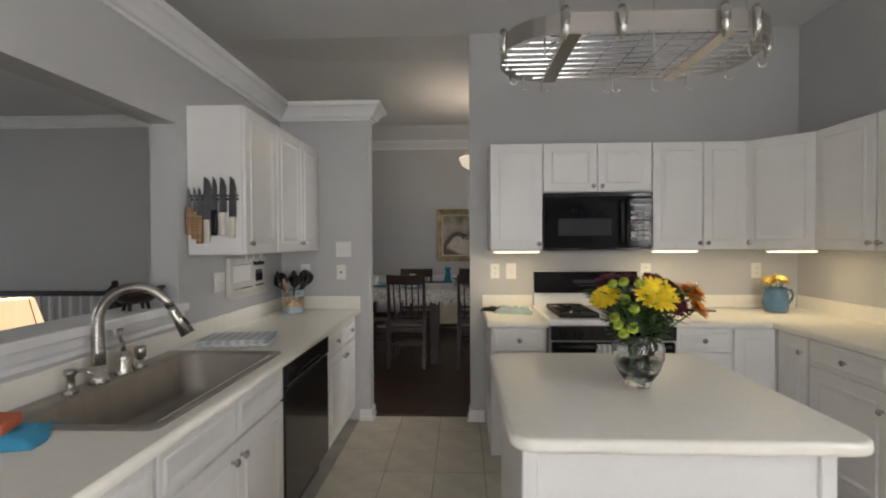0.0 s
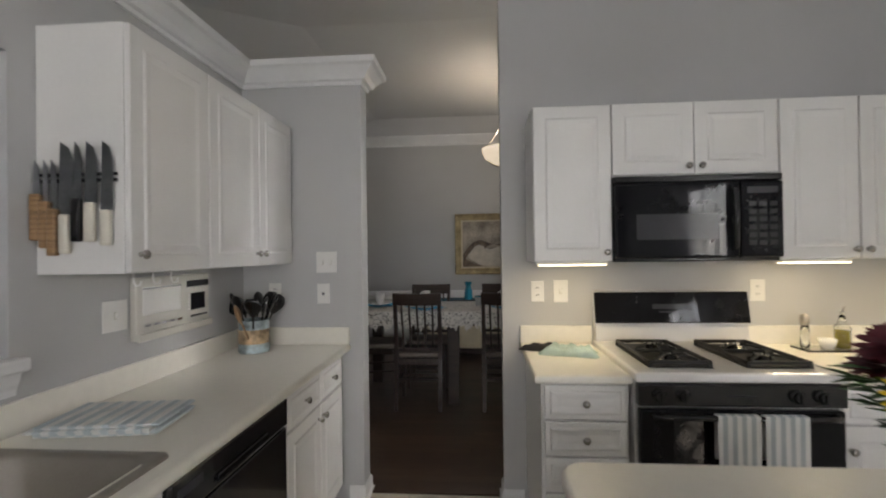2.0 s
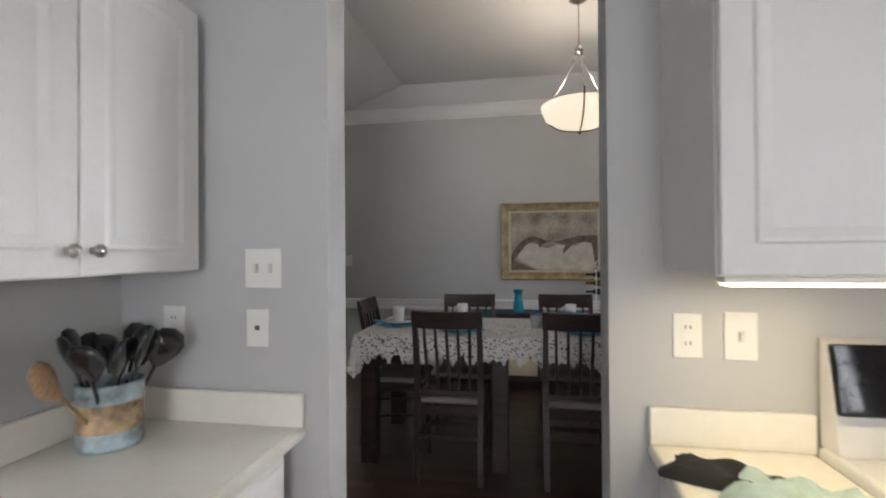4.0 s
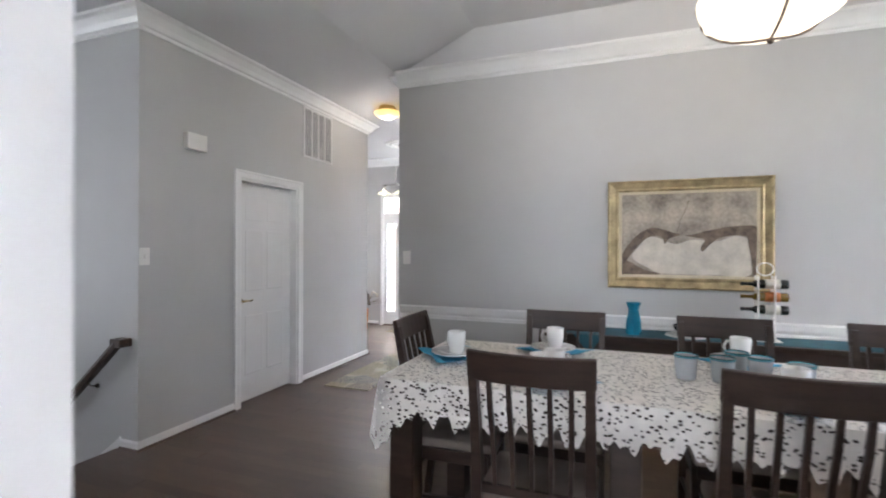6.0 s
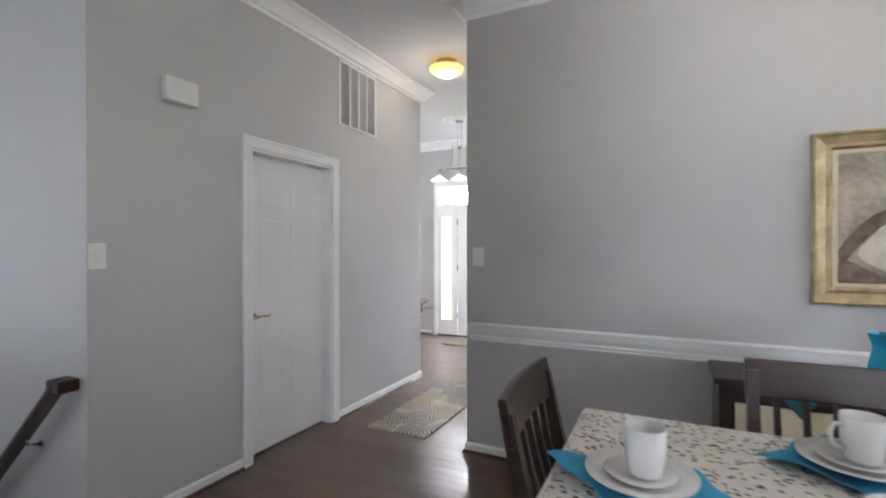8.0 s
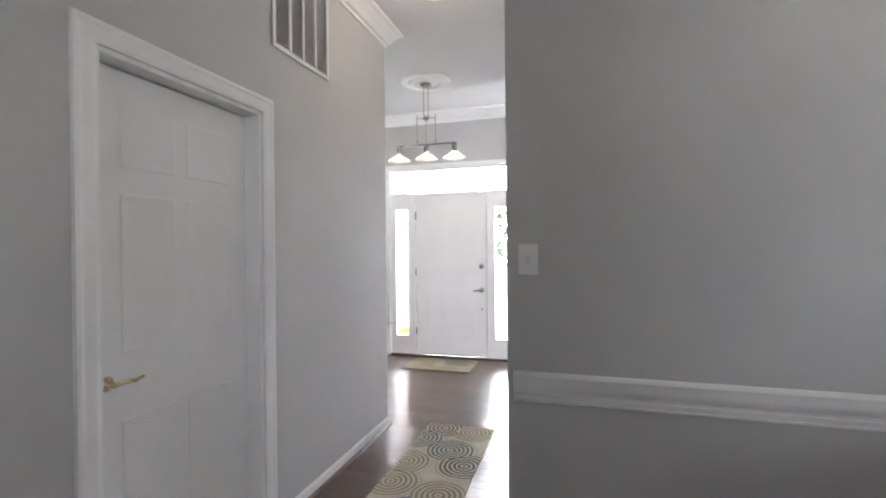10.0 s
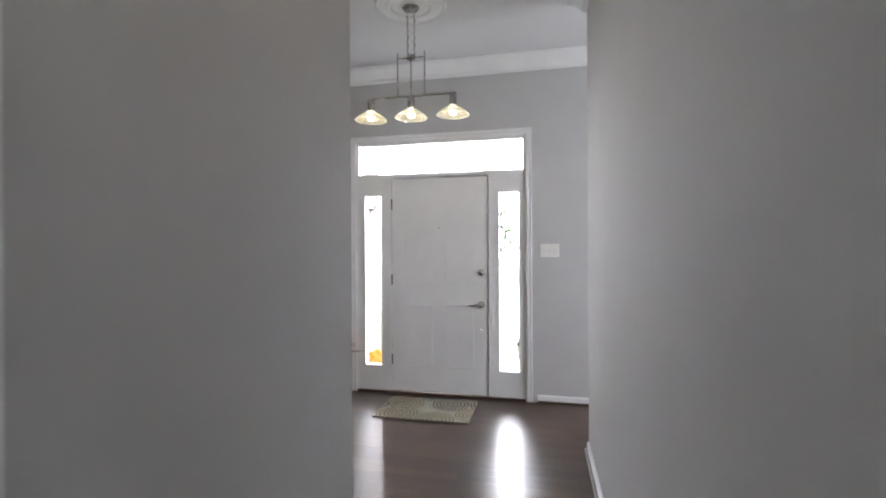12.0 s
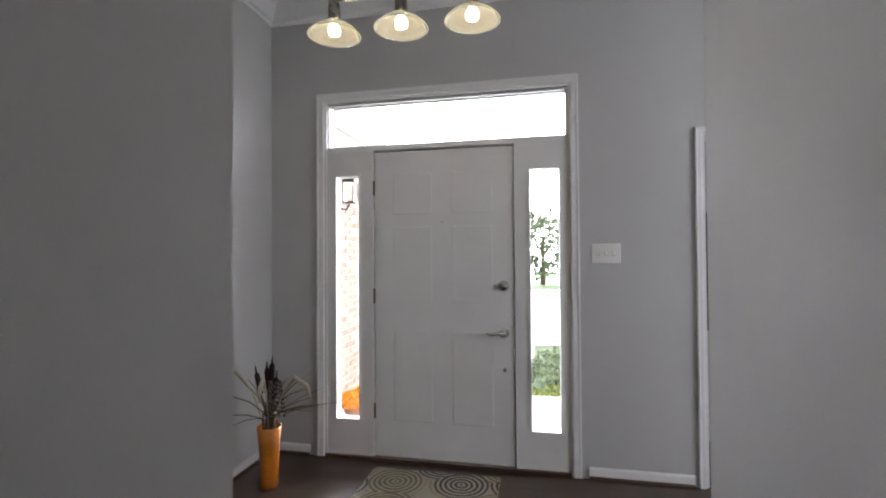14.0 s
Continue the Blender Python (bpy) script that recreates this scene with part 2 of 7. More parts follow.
def tube(points, r, n=8, bm=None, ends=True):
    """A round bar along points; r is one radius or a row of them."""
    bm = bm or bmesh.new()
    pts = [Vector(p) for p in points]
    rs = r if isinstance(r, (list, tuple)) else [r] * len(pts)
    rings, side = [], None
    for i, p in enumerate(pts):
        d = (pts[min(i + 1, len(pts) - 1)] - pts[max(i - 1, 0)]).normalized()
        if side is None:
            side = d.orthogonal().normalized()
        side = (side - d * side.dot(d)).normalized()
        up = d.cross(side)
        rings.append([bm.verts.new(p + rs[i] * (math.cos(2 * math.pi * k / n) * side + math.sin(2 * math.pi * k / n) * up)) for k in range(n)])
    for a, b in zip(rings, rings[1:]):
        for k in range(n):
            bm.faces.new((a[k], a[(k + 1) % n], b[(k + 1) % n], b[k]))
    if ends:
        bm.faces.new(rings[0][::-1])
        bm.faces.new(rings[-1])
    return bm


def sweep(profile, path, closed=False, bm=None):
    """A moulding: profile rows of (out, up) carried along level points of (x, y, z); out is to the right of the way."""
    bm = bm or bmesh.new()
    pts = [Vector(p) for p in path]
    n, rings = len(pts), []
    for i, p in enumerate(pts):
        d0 = (p - pts[i - 1]).normalized() if (i or closed) else None
        d1 = (pts[(i + 1) % n] - p).normalized() if (i < n - 1 or closed) else None
        d0, d1 = d0 or d1, d1 or d0
        r0, r1 = Vector((d0.y, -d0.x, 0)), Vector((d1.y, -d1.x, 0))
        mid = (r0 + r1).normalized()
        mid /= max(0.3, mid.dot(r0))
        rings.append([bm.verts.new(p + mid * o + Vector((0, 0, u))) for o, u in profile])
    k = len(profile)
    for i in range(n if closed else n - 1):
        a, b = rings[i], rings[(i + 1) % n]
        for j in range(k):
            bm.faces.new((a[j], a[(j + 1) % k], b[(j + 1) % k], b[j]))
    if not closed:
        bm.faces.new(rings[0])
        bm.faces.new(rings[-1][::-1])
    return bm


def panel_slab(w, h, t, recesses, depth=0.006, bev=0.003):
    """A slab with its front at y = 0 (facing -y) and its back at y = t, x from 0, z from 0; recesses: (x0, x1, z0, z1) raised fields."""
    bm = box(0, w, 0, t, 0, h, bev)
    for x0, x1, z0, z1 in recesses:
        ring = [(x0, z0), (x1, z0), (x1, z1), (x0, z1)]
        rows = []
        for ins, y in ((0.0, 0.0005), (0.006, -depth), (0.014, -depth), (0.032, -0.0015)):
            rows.append([bm.verts.new((x + (ins if x == x0 else -ins), y, z + (ins if z == z0 else -ins))) for x, z in ring])
        for a, b in zip(rows, rows[1:]):
            for i in range(4):
                bm.faces.new((a[i], a[(i + 1) % 4], b[(i + 1) % 4], b[i]))
        bm.faces.new(rows[3])
    return bm


# ---- large structure ----
H = 3.078


def wall(name, rows, label, material=None):
    return tagged(part(name, boxes(rows), material or WALL), label, "wall", kind="structure")


wall("wall_kitchen_west", [(-1.46, -1.32, -2.6, 4.41, 0, 1.085), (-1.46, -1.32, -2.6, 0.7, 1.085, 2.45), (-1.46, -1.32, 2.90, 4.41, 1.085, 2.45),
                           (-1.46, -1.32, 0.7, 2.90, 2.045, 2.45)], "grey painted half-open wall with a wide pass-through")
wall("wall_kitchen_column", [(-1.32, -0.605, 4.275, 4.41, 0, 2.45)], "grey painted wall end beside the doorway")
wall("wall_kitchen_north", [(0.20, 2.735, 4.275, 4.41, 0, H)], "grey painted wall behind stove and cabinets")
wall("wall_east", [(2.735, 2.87, -2.74, -0.1, 0, H), (2.735, 2.87, -0.1, 0.9, 0, 1.3), (2.735, 2.87, -0.1, 0.9, 2.2, H), (2.735, 2.87, 0.9, 5.6, 0, H),
                   (2.735, 2.87, 5.6, 7.15, 0, 1.25), (2.735, 2.87, 5.6, 7.15, 2.5, H), (2.735, 2.87, 7.15, 8.54, 0, H)], "grey painted outer wall with two windows")
wall("wall_south", [(-9.14, -0.6, -2.74, -2.6, 0, H), (-0.6, 1.8, -2.74, -2.6, 0, 0.6), (-0.6, 1.8, -2.74, -2.6, 2.35, H), (1.8, 2.735, -2.74, -2.6, 0, H)],
     "grey painted outer wall with an assumed wide window")
wall("wall_west", [(-9.14, -9.0, -2.6, 0.7, -2.8, H), (-9.14, -9.0, 0.7, 4.3, -2.8, 0.6), (-9.14, -9.0, 0.7, 4.3, 2.4, H), (-9.14, -9.0, 4.3, 6.76, -2.8, H)],
     "grey painted outer wall of the living room")

# ceilings: flat, with a tray over the dining table
ceiling = boxes([(-9.14, 2.87, -2.74, 4.30, H, H + 0.1), (-9.14, -2.165, 4.30, 12.33, H, H + 0.1), (-2.165, 0.64, 8.197, 12.33, H, H + 0.1)])
outer = [(-2.165, 4.30), (2.87, 4.30), (2.87, 8.197), (-2.165, 8.197)]
inner = [(-1.33, 5.30), (2.0, 5.30), (2.0, 7.93), (-1.33, 7.93)]
lo = [ceiling.verts.new((x, y, H)) for x, y in outer]
up = [ceiling.verts.new((x, y, H + 0.20)) for x, y in inner]
for i in range(4):
    ceiling.faces.new((lo[i], lo[(i + 1) % 4], up[(i + 1) % 4], up[i]))
ceiling.faces.new(up)
box(-2.165, 2.87, 4.30, 8.197, H + 0.24, H + 0.3, bm=ceiling)
tagged(part("ceiling", ceiling, CEIL), "pale grey ceiling with a tray over the table", "ceiling", kind="structure")

# floor slabs under tiles and planks
tagged(part("floor_kitchen", boxes([(-1.32, 2.735, -2.6, 4.40, -0.12, -0.006)]), GROUT), "beige ceramic tile floor with grey grout", "floor", kind="structure")
tagged(part("threshold", box(-0.605, 0.20, 4.36, 4.43, -0.004, 0.009, 0.004), PLANK), "dark wood threshold strip between tile and oak", "threshold", kind="structure")

CROWN = [(0, 0), (0.014, 0), (0.016, 0.022), (0.036, 0.030), (0.055, 0.062), (0.090, 0.102), (0.116, 0.116), (0.118, 0.134), (0.0, 0.134)]
BASE = [(0, 0), (0.013, 0), (0.013, 0.068), (0.008, 0.080), (0.004, 0.086), (0, 0.086)]
SHOE = [(0.013, 0), (0.026, 0), (0.024, 0.010), (0.013, 0.018)]


def moulding(name, profile, path, label, closed=False):
    return tagged(part(name, sweep(profile, path, closed), TRIM), label, name, kind="structure")


def at_height(z, pts):
    return [(x, y, z) for x, y in pts]


# cornices; the way keeps the wall on the left
CAP = [(0, 0), (0.014, 0), (0.016, 0.018), (0.036, 0.025), (0.05, 0.05), (0.085, 0.088), (0.105, 0.098), (0.108, 0.130), (0.0, 0.130)]
moulding("cornice_kitchen", CAP, at_height(2.408, [(-1.32, -2.6), (-1.32, 4.275), (-0.605, 4.275), (-0.605, 4.41), (-1.46, 4.41), (-1.46, -2.6)]), "white stepped crown moulding on top of the low wall")
tagged(part("wall_cap", boxes([(-1.43, -1.35, -2.6, 4.38, 2.45, 2.536), (-1.35, -0.63, 4.30, 4.38, 2.45, 2.536)]), TRIM), "white cap on the low wall", "trim", kind="structure")
LOWBASE = [(0, 0.018), (0.012, 0.018), (0.012, 0.056), (0.008, 0.064), (0.004, 0.069), (0, 0.069)]
OAKSHOE = [(0, 0), (0.028, 0), (0.026, 0.011), (0.018, 0.018), (0, 0.018)]


def baseboard(name, pts, shoe=None):
    """A skirting along a wall, with a white foot or a dark stained one."""
    b = sweep(LOWBASE if shoe else BASE, at_height(0.0, pts))
    if not shoe:
        sweep(SHOE, at_height(0.0, pts), bm=b)
    o = tagged(part(name, b, TRIM), "white painted baseboard along the wall", "baseboard", kind="structure")
    if shoe:
        part("shoe_moulding", sweep(OAKSHOE, at_height(0.0, pts)), shoe, o, "dark stained quarter-round")



baseboard("baseboard_column", [(-0.69, 4.275), (-0.605, 4.275), (-0.605, 4.41), (-1.46, 4.41), (-1.46, -2.6)])
baseboard("baseboard_kitchen_north", [(2.735, 4.41), (0.20, 4.41), (0.20, 4.275), (0.31, 4.275)])
RAILP = [(0, 0), (0.008, 0), (0.010, 0.007), (0.006, 0.010), (0.006, 0.017), (0.013, 0.021), (0.013, 0.030), (0.007, 0.034), (0.007, 0.044), (0.016, 0.051), (0.022, 0.067), (0.026, 0.098), (0.030, 0.109), (0.020, 0.118), (0, 0.122)]

# pass-through ledge
ledge = thing("window_ledge", pose(-1.32, 0.7, 1.085), "wide white painted ledge in the pass-through", "ledge", kind="structure")
part("ledge_board", box(-0.20, 0.040, -0.06, 2.235, 0.0, 0.042, 0.008, seg=2), TRIM, ledge)
part("apron", sweep([(0, 0), (0.008, 0), (0.010, 0.02), (0.018, 0.035), (0.028, 0.07), (0, 0.07)], at_height(-0.07, [(0, -0.04), (0, 2.215)])), TRIM, ledge)


def window_unit(name, m, w, h, cols, rows):
    e = thing(name, m, "white framed window with daylight outside", "window", kind="structure")
    part("window_frame", boxes([(0, w, 0, 0.08, 0, 0.05), (0, w, 0, 0.08, h - 0.05, h), (0, 0.05, 0, 0.08, 0.05, h - 0.05), (w - 0.05, w, 0, 0.08, 0.05, h - 0.05)]), TRIM, e)
    for i in range(1, cols):
        part("muntin", box(w * i / cols - 0.012, w * i / cols + 0.012, 0.03, 0.06, 0.05, h - 0.05), TRIM, e)
    for j in range(1, rows):
        part("muntin", box(0.05, w - 0.05, 0.032, 0.058, h * j / rows - 0.012, h * j / rows + 0.012), TRIM, e)
    p = part("pane", box(0.05, w - 0.05, 0.043, 0.047, 0.05, h - 0.05), CLEARG, e)
    p.visible_shadow = False
    return e


window_unit("window_1", pose(2.76, 0.9, 1.3, 0, 0, -90), 1.0, 0.9, 3, 2)
window_unit("window_2", pose(2.76, 7.15, 1.25, 0, 0, -90), 1.55, 1.25, 2, 2)
# assumed window behind the camera, framing the kitchen fill lamp
window_unit("window_3", pose(-0.6, -2.72, 0.6), 2.4, 1.75, 3, 2)
# assumed living room window, never in view, for the west fill lamp
window_unit("window_4", pose(-9.11, 0.7, 0.6, 0, 0, 90) @ pose(0, -0.1, 0), 3.6, 1.8, 4, 2)

# ---- dining room, hall and foyer: drawn on a plan of their own, then set to true size ----
FAR = Matrix.Translation((0, -0.027, 0)) @ Matrix.Scale(0.979, 4)
H_ROOM, H = H, H / 0.979
near_things = set(scene.objects)


def settle():
    """Brings what was drawn since the last call to its true size and place."""
    for ob in scene.objects:
        if ob not in near_things and ob.parent is None:
            ob.matrix_basis = FAR @ ob.matrix_basis
    near_things.update(scene.objects)


wall("wall_stairwell", [(-9.3, -3.40, 6.642, 6.76, -2.8, H)], "grey painted wall above the stairs")
wall("wall_hall_west", [(-3.52, -3.40, 6.76, 7.60, 0, H), (-3.52, -3.40, 7.60, 8.41, 2.09, H), (-3.52, -3.40, 8.41, 9.905, 0, H)], "grey painted hall wall with a closet door")
wall("wall_foyer_south", [(-4.75, -3.52, 9.79, 9.905, 0, H)], "grey painted foyer wall")
wall("wall_foyer_west", [(-4.87, -4.75, 9.79, 12.19, 0, H)], "grey painted foyer side wall")
wall("wall_closet_back", [(-4.45, -4.33, 6.76, 9.79, 0, H)], "plain closet wall")
wall("wall_front", [(-4.87, -4.375, 12.19, 12.33, 0, H), (-4.375, -2.665, 12.19, 12.33, 2.475, H), (-2.665, -1.93, 12.19, 12.33, 0, H),
                    (-1.93, -1.1, 12.19, 12.33, 2.08, H), (-1.1, 0.5, 12.19, 12.33, 0, H)], "grey painted front wall around the entrance door")
hall_east = bmesh.new()
hall_foot = [(-2.20, 8.541), (-2.07, 8.541), (-2.07, 11.22), (-2.236, 11.22)]
hall_low = [hall_east.verts.new((x, y, 0)) for x, y in hall_foot]
hall_top = [hall_east.verts.new((x, y, H)) for x, y in hall_foot]
hall_east.faces.new(hall_low[::-1]), hall_east.faces.new(hall_top)
for i in range(4):
    hall_east.faces.new((hall_low[i], hall_low[(i + 1) % 4], hall_top[(i + 1) % 4], hall_top[i]))
tagged(part("wall_hall_east", hall_east, WALL), "grey painted hall wall", "wall", kind="structure")
wall("wall_dining_north", [(-2.20, 2.80, 8.40, 8.54, 0, H)], "grey painted dining room wall with a chair rail")
wall("wall_room_east", [(0.5, 0.64, 8.54, 9.8, 0, H), (0.5, 0.64, 9.8, 11.4, 0, 0.9), (0.5, 0.64, 9.8, 11.4, 2.4, H), (0.5, 0.64, 11.4, 12.33, 0, H)], "plain unseen grey wall with an added window")
wall("wall_alcove", [(-1.93, -1.1, 12.95, 13.05, 0, 2.6), (-2.03, -1.93, 12.33, 13.05, 0, 2.6), (-1.1, -1.0, 12.33, 13.05, 0, 2.6), (-1.93, -1.1, 12.33, 12.95, 2.5, 2.6)], "plain wall of a shallow alcove")
tagged(part("floor_wood", boxes([(-3.60, -1.46, -2.7, 4.515, -0.12, -0.004), (-3.60, 2.80, 4.515, 12.19, -0.12, -0.004), (-4.75, -3.60, 9.905, 12.19, -0.12, -0.004),
                                 (-9.2, -3.60, -2.7, 5.52, -0.12, -0.004), (-4.45, -3.60, 6.76, 9.79, -0.12, -0.004), (-1.93, -1.1, 12.19, 12.95, -0.12, -0.004)]), PLANKGAP),
       "dark stained oak plank floor", "floor", kind="structure")
wall("wall_stair_side", [(-9.0, -3.60, 5.42, 5.52, -2.8, -0.12)], "plain wall under the landing")
tagged(part("floor_lower", boxes([(-9.0, -3.60, 5.4, 6.76, -2.9, -2.8)]), CARPET), "carpeted lower floor", "floor", kind="structure")
wall("wall_stair_end", [(-3.60, -3.5, 5.42, 6.76, -2.8, -0.12)], "plain wall under the upper floor")
moulding("cornice_dining", CROWN, at_height(H - 0.134, [(-2.20, 8.40), (2.80, 8.40)]), "white crown moulding on the dining wall")
moulding("cornice_hall_west", CROWN, at_height(H - 0.134, [(-9.25, 6.642), (-3.40, 6.642), (-3.40, 9.905), (-4.75, 9.905), (-4.75, 12.19), (0.5, 12.19)]), "white crown moulding round hall and foyer")
moulding("cornice_hall_east", CROWN, at_height(H - 0.134, [(-2.07, 11.22), (-2.236, 11.22), (-2.20, 8.40)]), "white crown moulding on the hall wall")
moulding("chair_rail", RAILP, at_height(0.786, [(-2.175, 8.40), (2.80, 8.40)]), "white grooved chair rail on the dining wall")
# made-up window out of view, round the foyer fill lamp
window_unit("window_5", pose(0.53, 11.4, 0.9, 0, 0, -90), 1.6, 1.5, 2, 2)
# stairs down along the stairwell wall
stairs = thing("stairs", pose(-3.60, 5.52, 0), "flight of carpeted stairs going down", "stairs", kind="structure")
for i in range(12):
    part("step", box(-0.26 * (i + 1) - 0.02, -0.26 * i, 0, 1.10, -0.19 * (i + 2), -0.19 * (i + 1), 0.008), CARPET, stairs)
skirt = bmesh.new()
vs = [skirt.verts.new(p) for p in ((-3.57, 6.630, 0.085), (-3.57, 6.630, -0.05), (-6.6, 6.630, -2.45), (-6.6, 6.630, -2.25))]
skirt.faces.new(vs)
ext = bmesh.ops.extrude_face_region(skirt, geom=skirt.faces[:])
for v in ext["geom"]:
    if isinstance(v, bmesh.types.BMVert):
        v.co.y += 0.012
tagged(part("stair_skirting", skirt, TRIM), "white painted board beside the stairs", "trim", kind="structure")

for name, pts in (("baseboard_stairwell", [(-3.57, 6.642), (-3.40, 6.642), (-3.40, 7.525)]), ("baseboard_hall_west", [(-3.40, 8.485), (-3.40, 9.905), (-4.75, 9.905), (-4.75, 12.19), (-4.455, 12.19)]),
                  ("baseboard_front", [(-2.60, 12.19), (-2.005, 12.19)]), ("baseboard_hall_east", [(-2.07, 11.22), (-2.236, 11.22), (-2.20, 8.40), (2.80, 8.40)])):
    baseboard(name, pts, PLANK)
settle()
H = H_ROOM


# ---- kitchen ----
def knob(parent, x, y, z):
    bm = lathe([(0.0, 0.030), (0.010, 0.029), (0.0155, 0.024), (0.016, 0.019), (0.011, 0.013), (0.006, 0.010), (0.006, 0.003), (0.009, 0.0), (0, 0)], 14)
    bm.transform(pose(x, y, z, 90))
    return part("knob", bm, NICKEL, parent, "round brushed nickel knob", True)


def front(parent, x0, x1, z0, z1, kind, knob_at=None):
    w, h = x1 - x0, z1 - z0
    rec = [(0.058, w - 0.058, 0.058, h - 0.058)] if kind == "door" else ([(0.022, w - 0.022, 0.022, h - 0.022)] if kind == "framed" else [])
    o = part("door" if kind == "door" else "drawer", panel_slab(w, h, 0.019, rec, 0.005), CAB, parent)
    o.matrix_basis = pose(x0, -0.019, z0)
    if knob_at:
        knob(o, knob_at[0] - x0, 0, knob_at[1] - z0)
    return o


def cabinet(m, w, d, h, fronts, label, kick=0.0, group=""):
    """A cabinet: x along its front, y into it, z up from its base."""
    e = thing("cabinet", m, label, "cabinet", group)
    bm = box(0, w, 0, d, kick, h, 0.0015)
    if kick:
        box(0.002, w - 0.002, 0.07, d, 0, kick, bm=bm)
    part("body", bm, CAB, e)
    for f in fronts:
        front(e, *f)
    return e


UP = "white wall cabinets"
LOW = "white base cabinets"
g = 0.003
lu = "white painted wall cabinet with raised-panel door on the grey wall"
# wall cabinets over stove and counter
U = pose(0.34, 3.934, 1.372)
cabinet(U, 0.375, 0.341, 0.76, [(g, 0.372, g, 0.757, "door", (0.345, 0.045))], lu, group=UP)
cabinet(pose(0.716, 3.934, 1.782), 0.764, 0.341, 0.35, [(g, 0.380, g, 0.347, "door", (0.352, 0.04)), (0.384, 0.761, g, 0.347, "door", (0.412, 0.04))], "short white double cabinet above the microwave", group=UP)
cabinet(pose(1.481, 3.934, 1.372), 0.352, 0.341, 0.76, [(g, 0.349, g, 0.757, "door", (0.325, 0.045))], lu, group=UP)
cabinet(pose(1.834, 3.934, 1.372), 0.298, 0.341, 0.76, [(g, 0.295, g, 0.757, "door", (0.028, 0.045))], lu, group=UP)
# diagonal corner cabinet
e = thing("cabinet", pose(2.133, 3.934, 1.372), "white diagonal corner wall cabinet with one door", "cabinet", UP)
bm = bmesh.new()
foot = [(0, 0), (0.285, -0.285), (0.600, -0.285), (0.600, 0.339), (0, 0.339)]
bot = [bm.verts.new((x, y, 0)) for x, y in foot]
top = [bm.verts.new((x, y, 0.76)) for x, y in foot]
bm.faces.new(bot[::-1]), bm.faces.new(top)
for i in range(5):
    bm.faces.new((bot[i], bot[(i + 1) % 5], top[(i + 1) % 5], top[i]))
part("body", bm, CAB, e)
d = part("door", panel_slab(0.395, 0.754, 0.019, [(0.058, 0.337, 0.058, 0.696)], 0.005), CAB, e)
d.matrix_basis = pose(0.004, -0.004, 0.003, 0, 0, -45) @ pose(0, -0.019, 0)
knob(d, 0.03, 0, 0.045)
# wall cabinets on the east wall
for y1, w, kx in ((3.645, 0.44, 0.41), (3.203, 0.44, 0.03), (2.761, 0.44, 0.41), (2.319, 0.44, 0.03)):
    cabinet(pose(2.414, y1, 1.372, 0, 0, -90), w - 0.002, 0.319, 0.76, [(g, w - 0.005, g, 0.757, "door", (kx, 0.045))], lu, group=UP)
# wall cabinets on the west wall
c1 = cabinet(pose(-1.024, 2.988, 1.372, 0, 0, 90), 0.43, 0.294, 0.790, [(g, 0.427, g, 0.787, "door", (0.045, 0.06))], "white wall cabinet carrying a knife strip on its side", group=UP)
cabinet(pose(-1.024, 3.419, 1.372, 0, 0, 90), 0.425, 0.294, 0.790, [(g, 0.422, g, 0.787, "door", (0.395, 0.06))], lu, group=UP)
cabinet(pose(-1.024, 3.845, 1.372, 0, 0, 90), 0.39, 0.294, 0.790, [(g, 0.387, g, 0.787, "door", (0.03, 0.06))], lu, group=UP)

lb = "white painted base cabinet with raised-panel fronts under the counter"
K = 0.10
# base cabinets, north run
cabinet(pose(0.325, 3.612, 0), 0.36, 0.660, 0.876, [(0.012, 0.348, 0.725, 0.868, "framed", (0.18, 0.795)), (0.012, 0.348, 0.575, 0.716, "framed", (0.18, 0.645)), (0.012, 0.348, 0.425, 0.566, "framed", (0.18, 0.495)),
                                                  (0.012, 0.348, 0.125, 0.416, "framed", (0.18, 0.27))], "white base cabinet with a stack of four drawers", K, LOW)
cabinet(pose(1.492, 3.612, 0), 0.37, 0.660, 0.876, [(0.012, 0.358, 0.725, 0.868, "framed", (0.185, 0.795)), (0.012, 0.358, 0.125, 0.716, "door", (0.04, 0.62))], lb, K, LOW)
cabinet(pose(1.863, 3.612, 0), 0.295, 0.660, 0.876, [(0.006, 0.27, 0.125, 0.868, "door", None)], lb, K, LOW)
# base cabinets, east run
corner = cabinet(pose(2.130, 3.575, 0, 0, 0, -90), 0.27, 0.600, 0.876, [(0.02, 0.265, 0.125, 0.868, "door", (0.225, 0.78))], lb, K, LOW)
part("filler", box(-0.052, -0.001, -0.012, 0.06, K, 0.875, 0.002), CAB, corner)
for y1 in (3.303, 2.780, 2.257):
    cabinet(pose(2.130, y1, 0, 0, 0, -90), 0.52, 0.600, 0.876, [(0.008, 0.512, 0.725, 0.868, "framed", (0.26, 0.795)), (0.008, 0.512, 0.125, 0.716, "door", (0.475, 0.62))], lb, K, LOW)
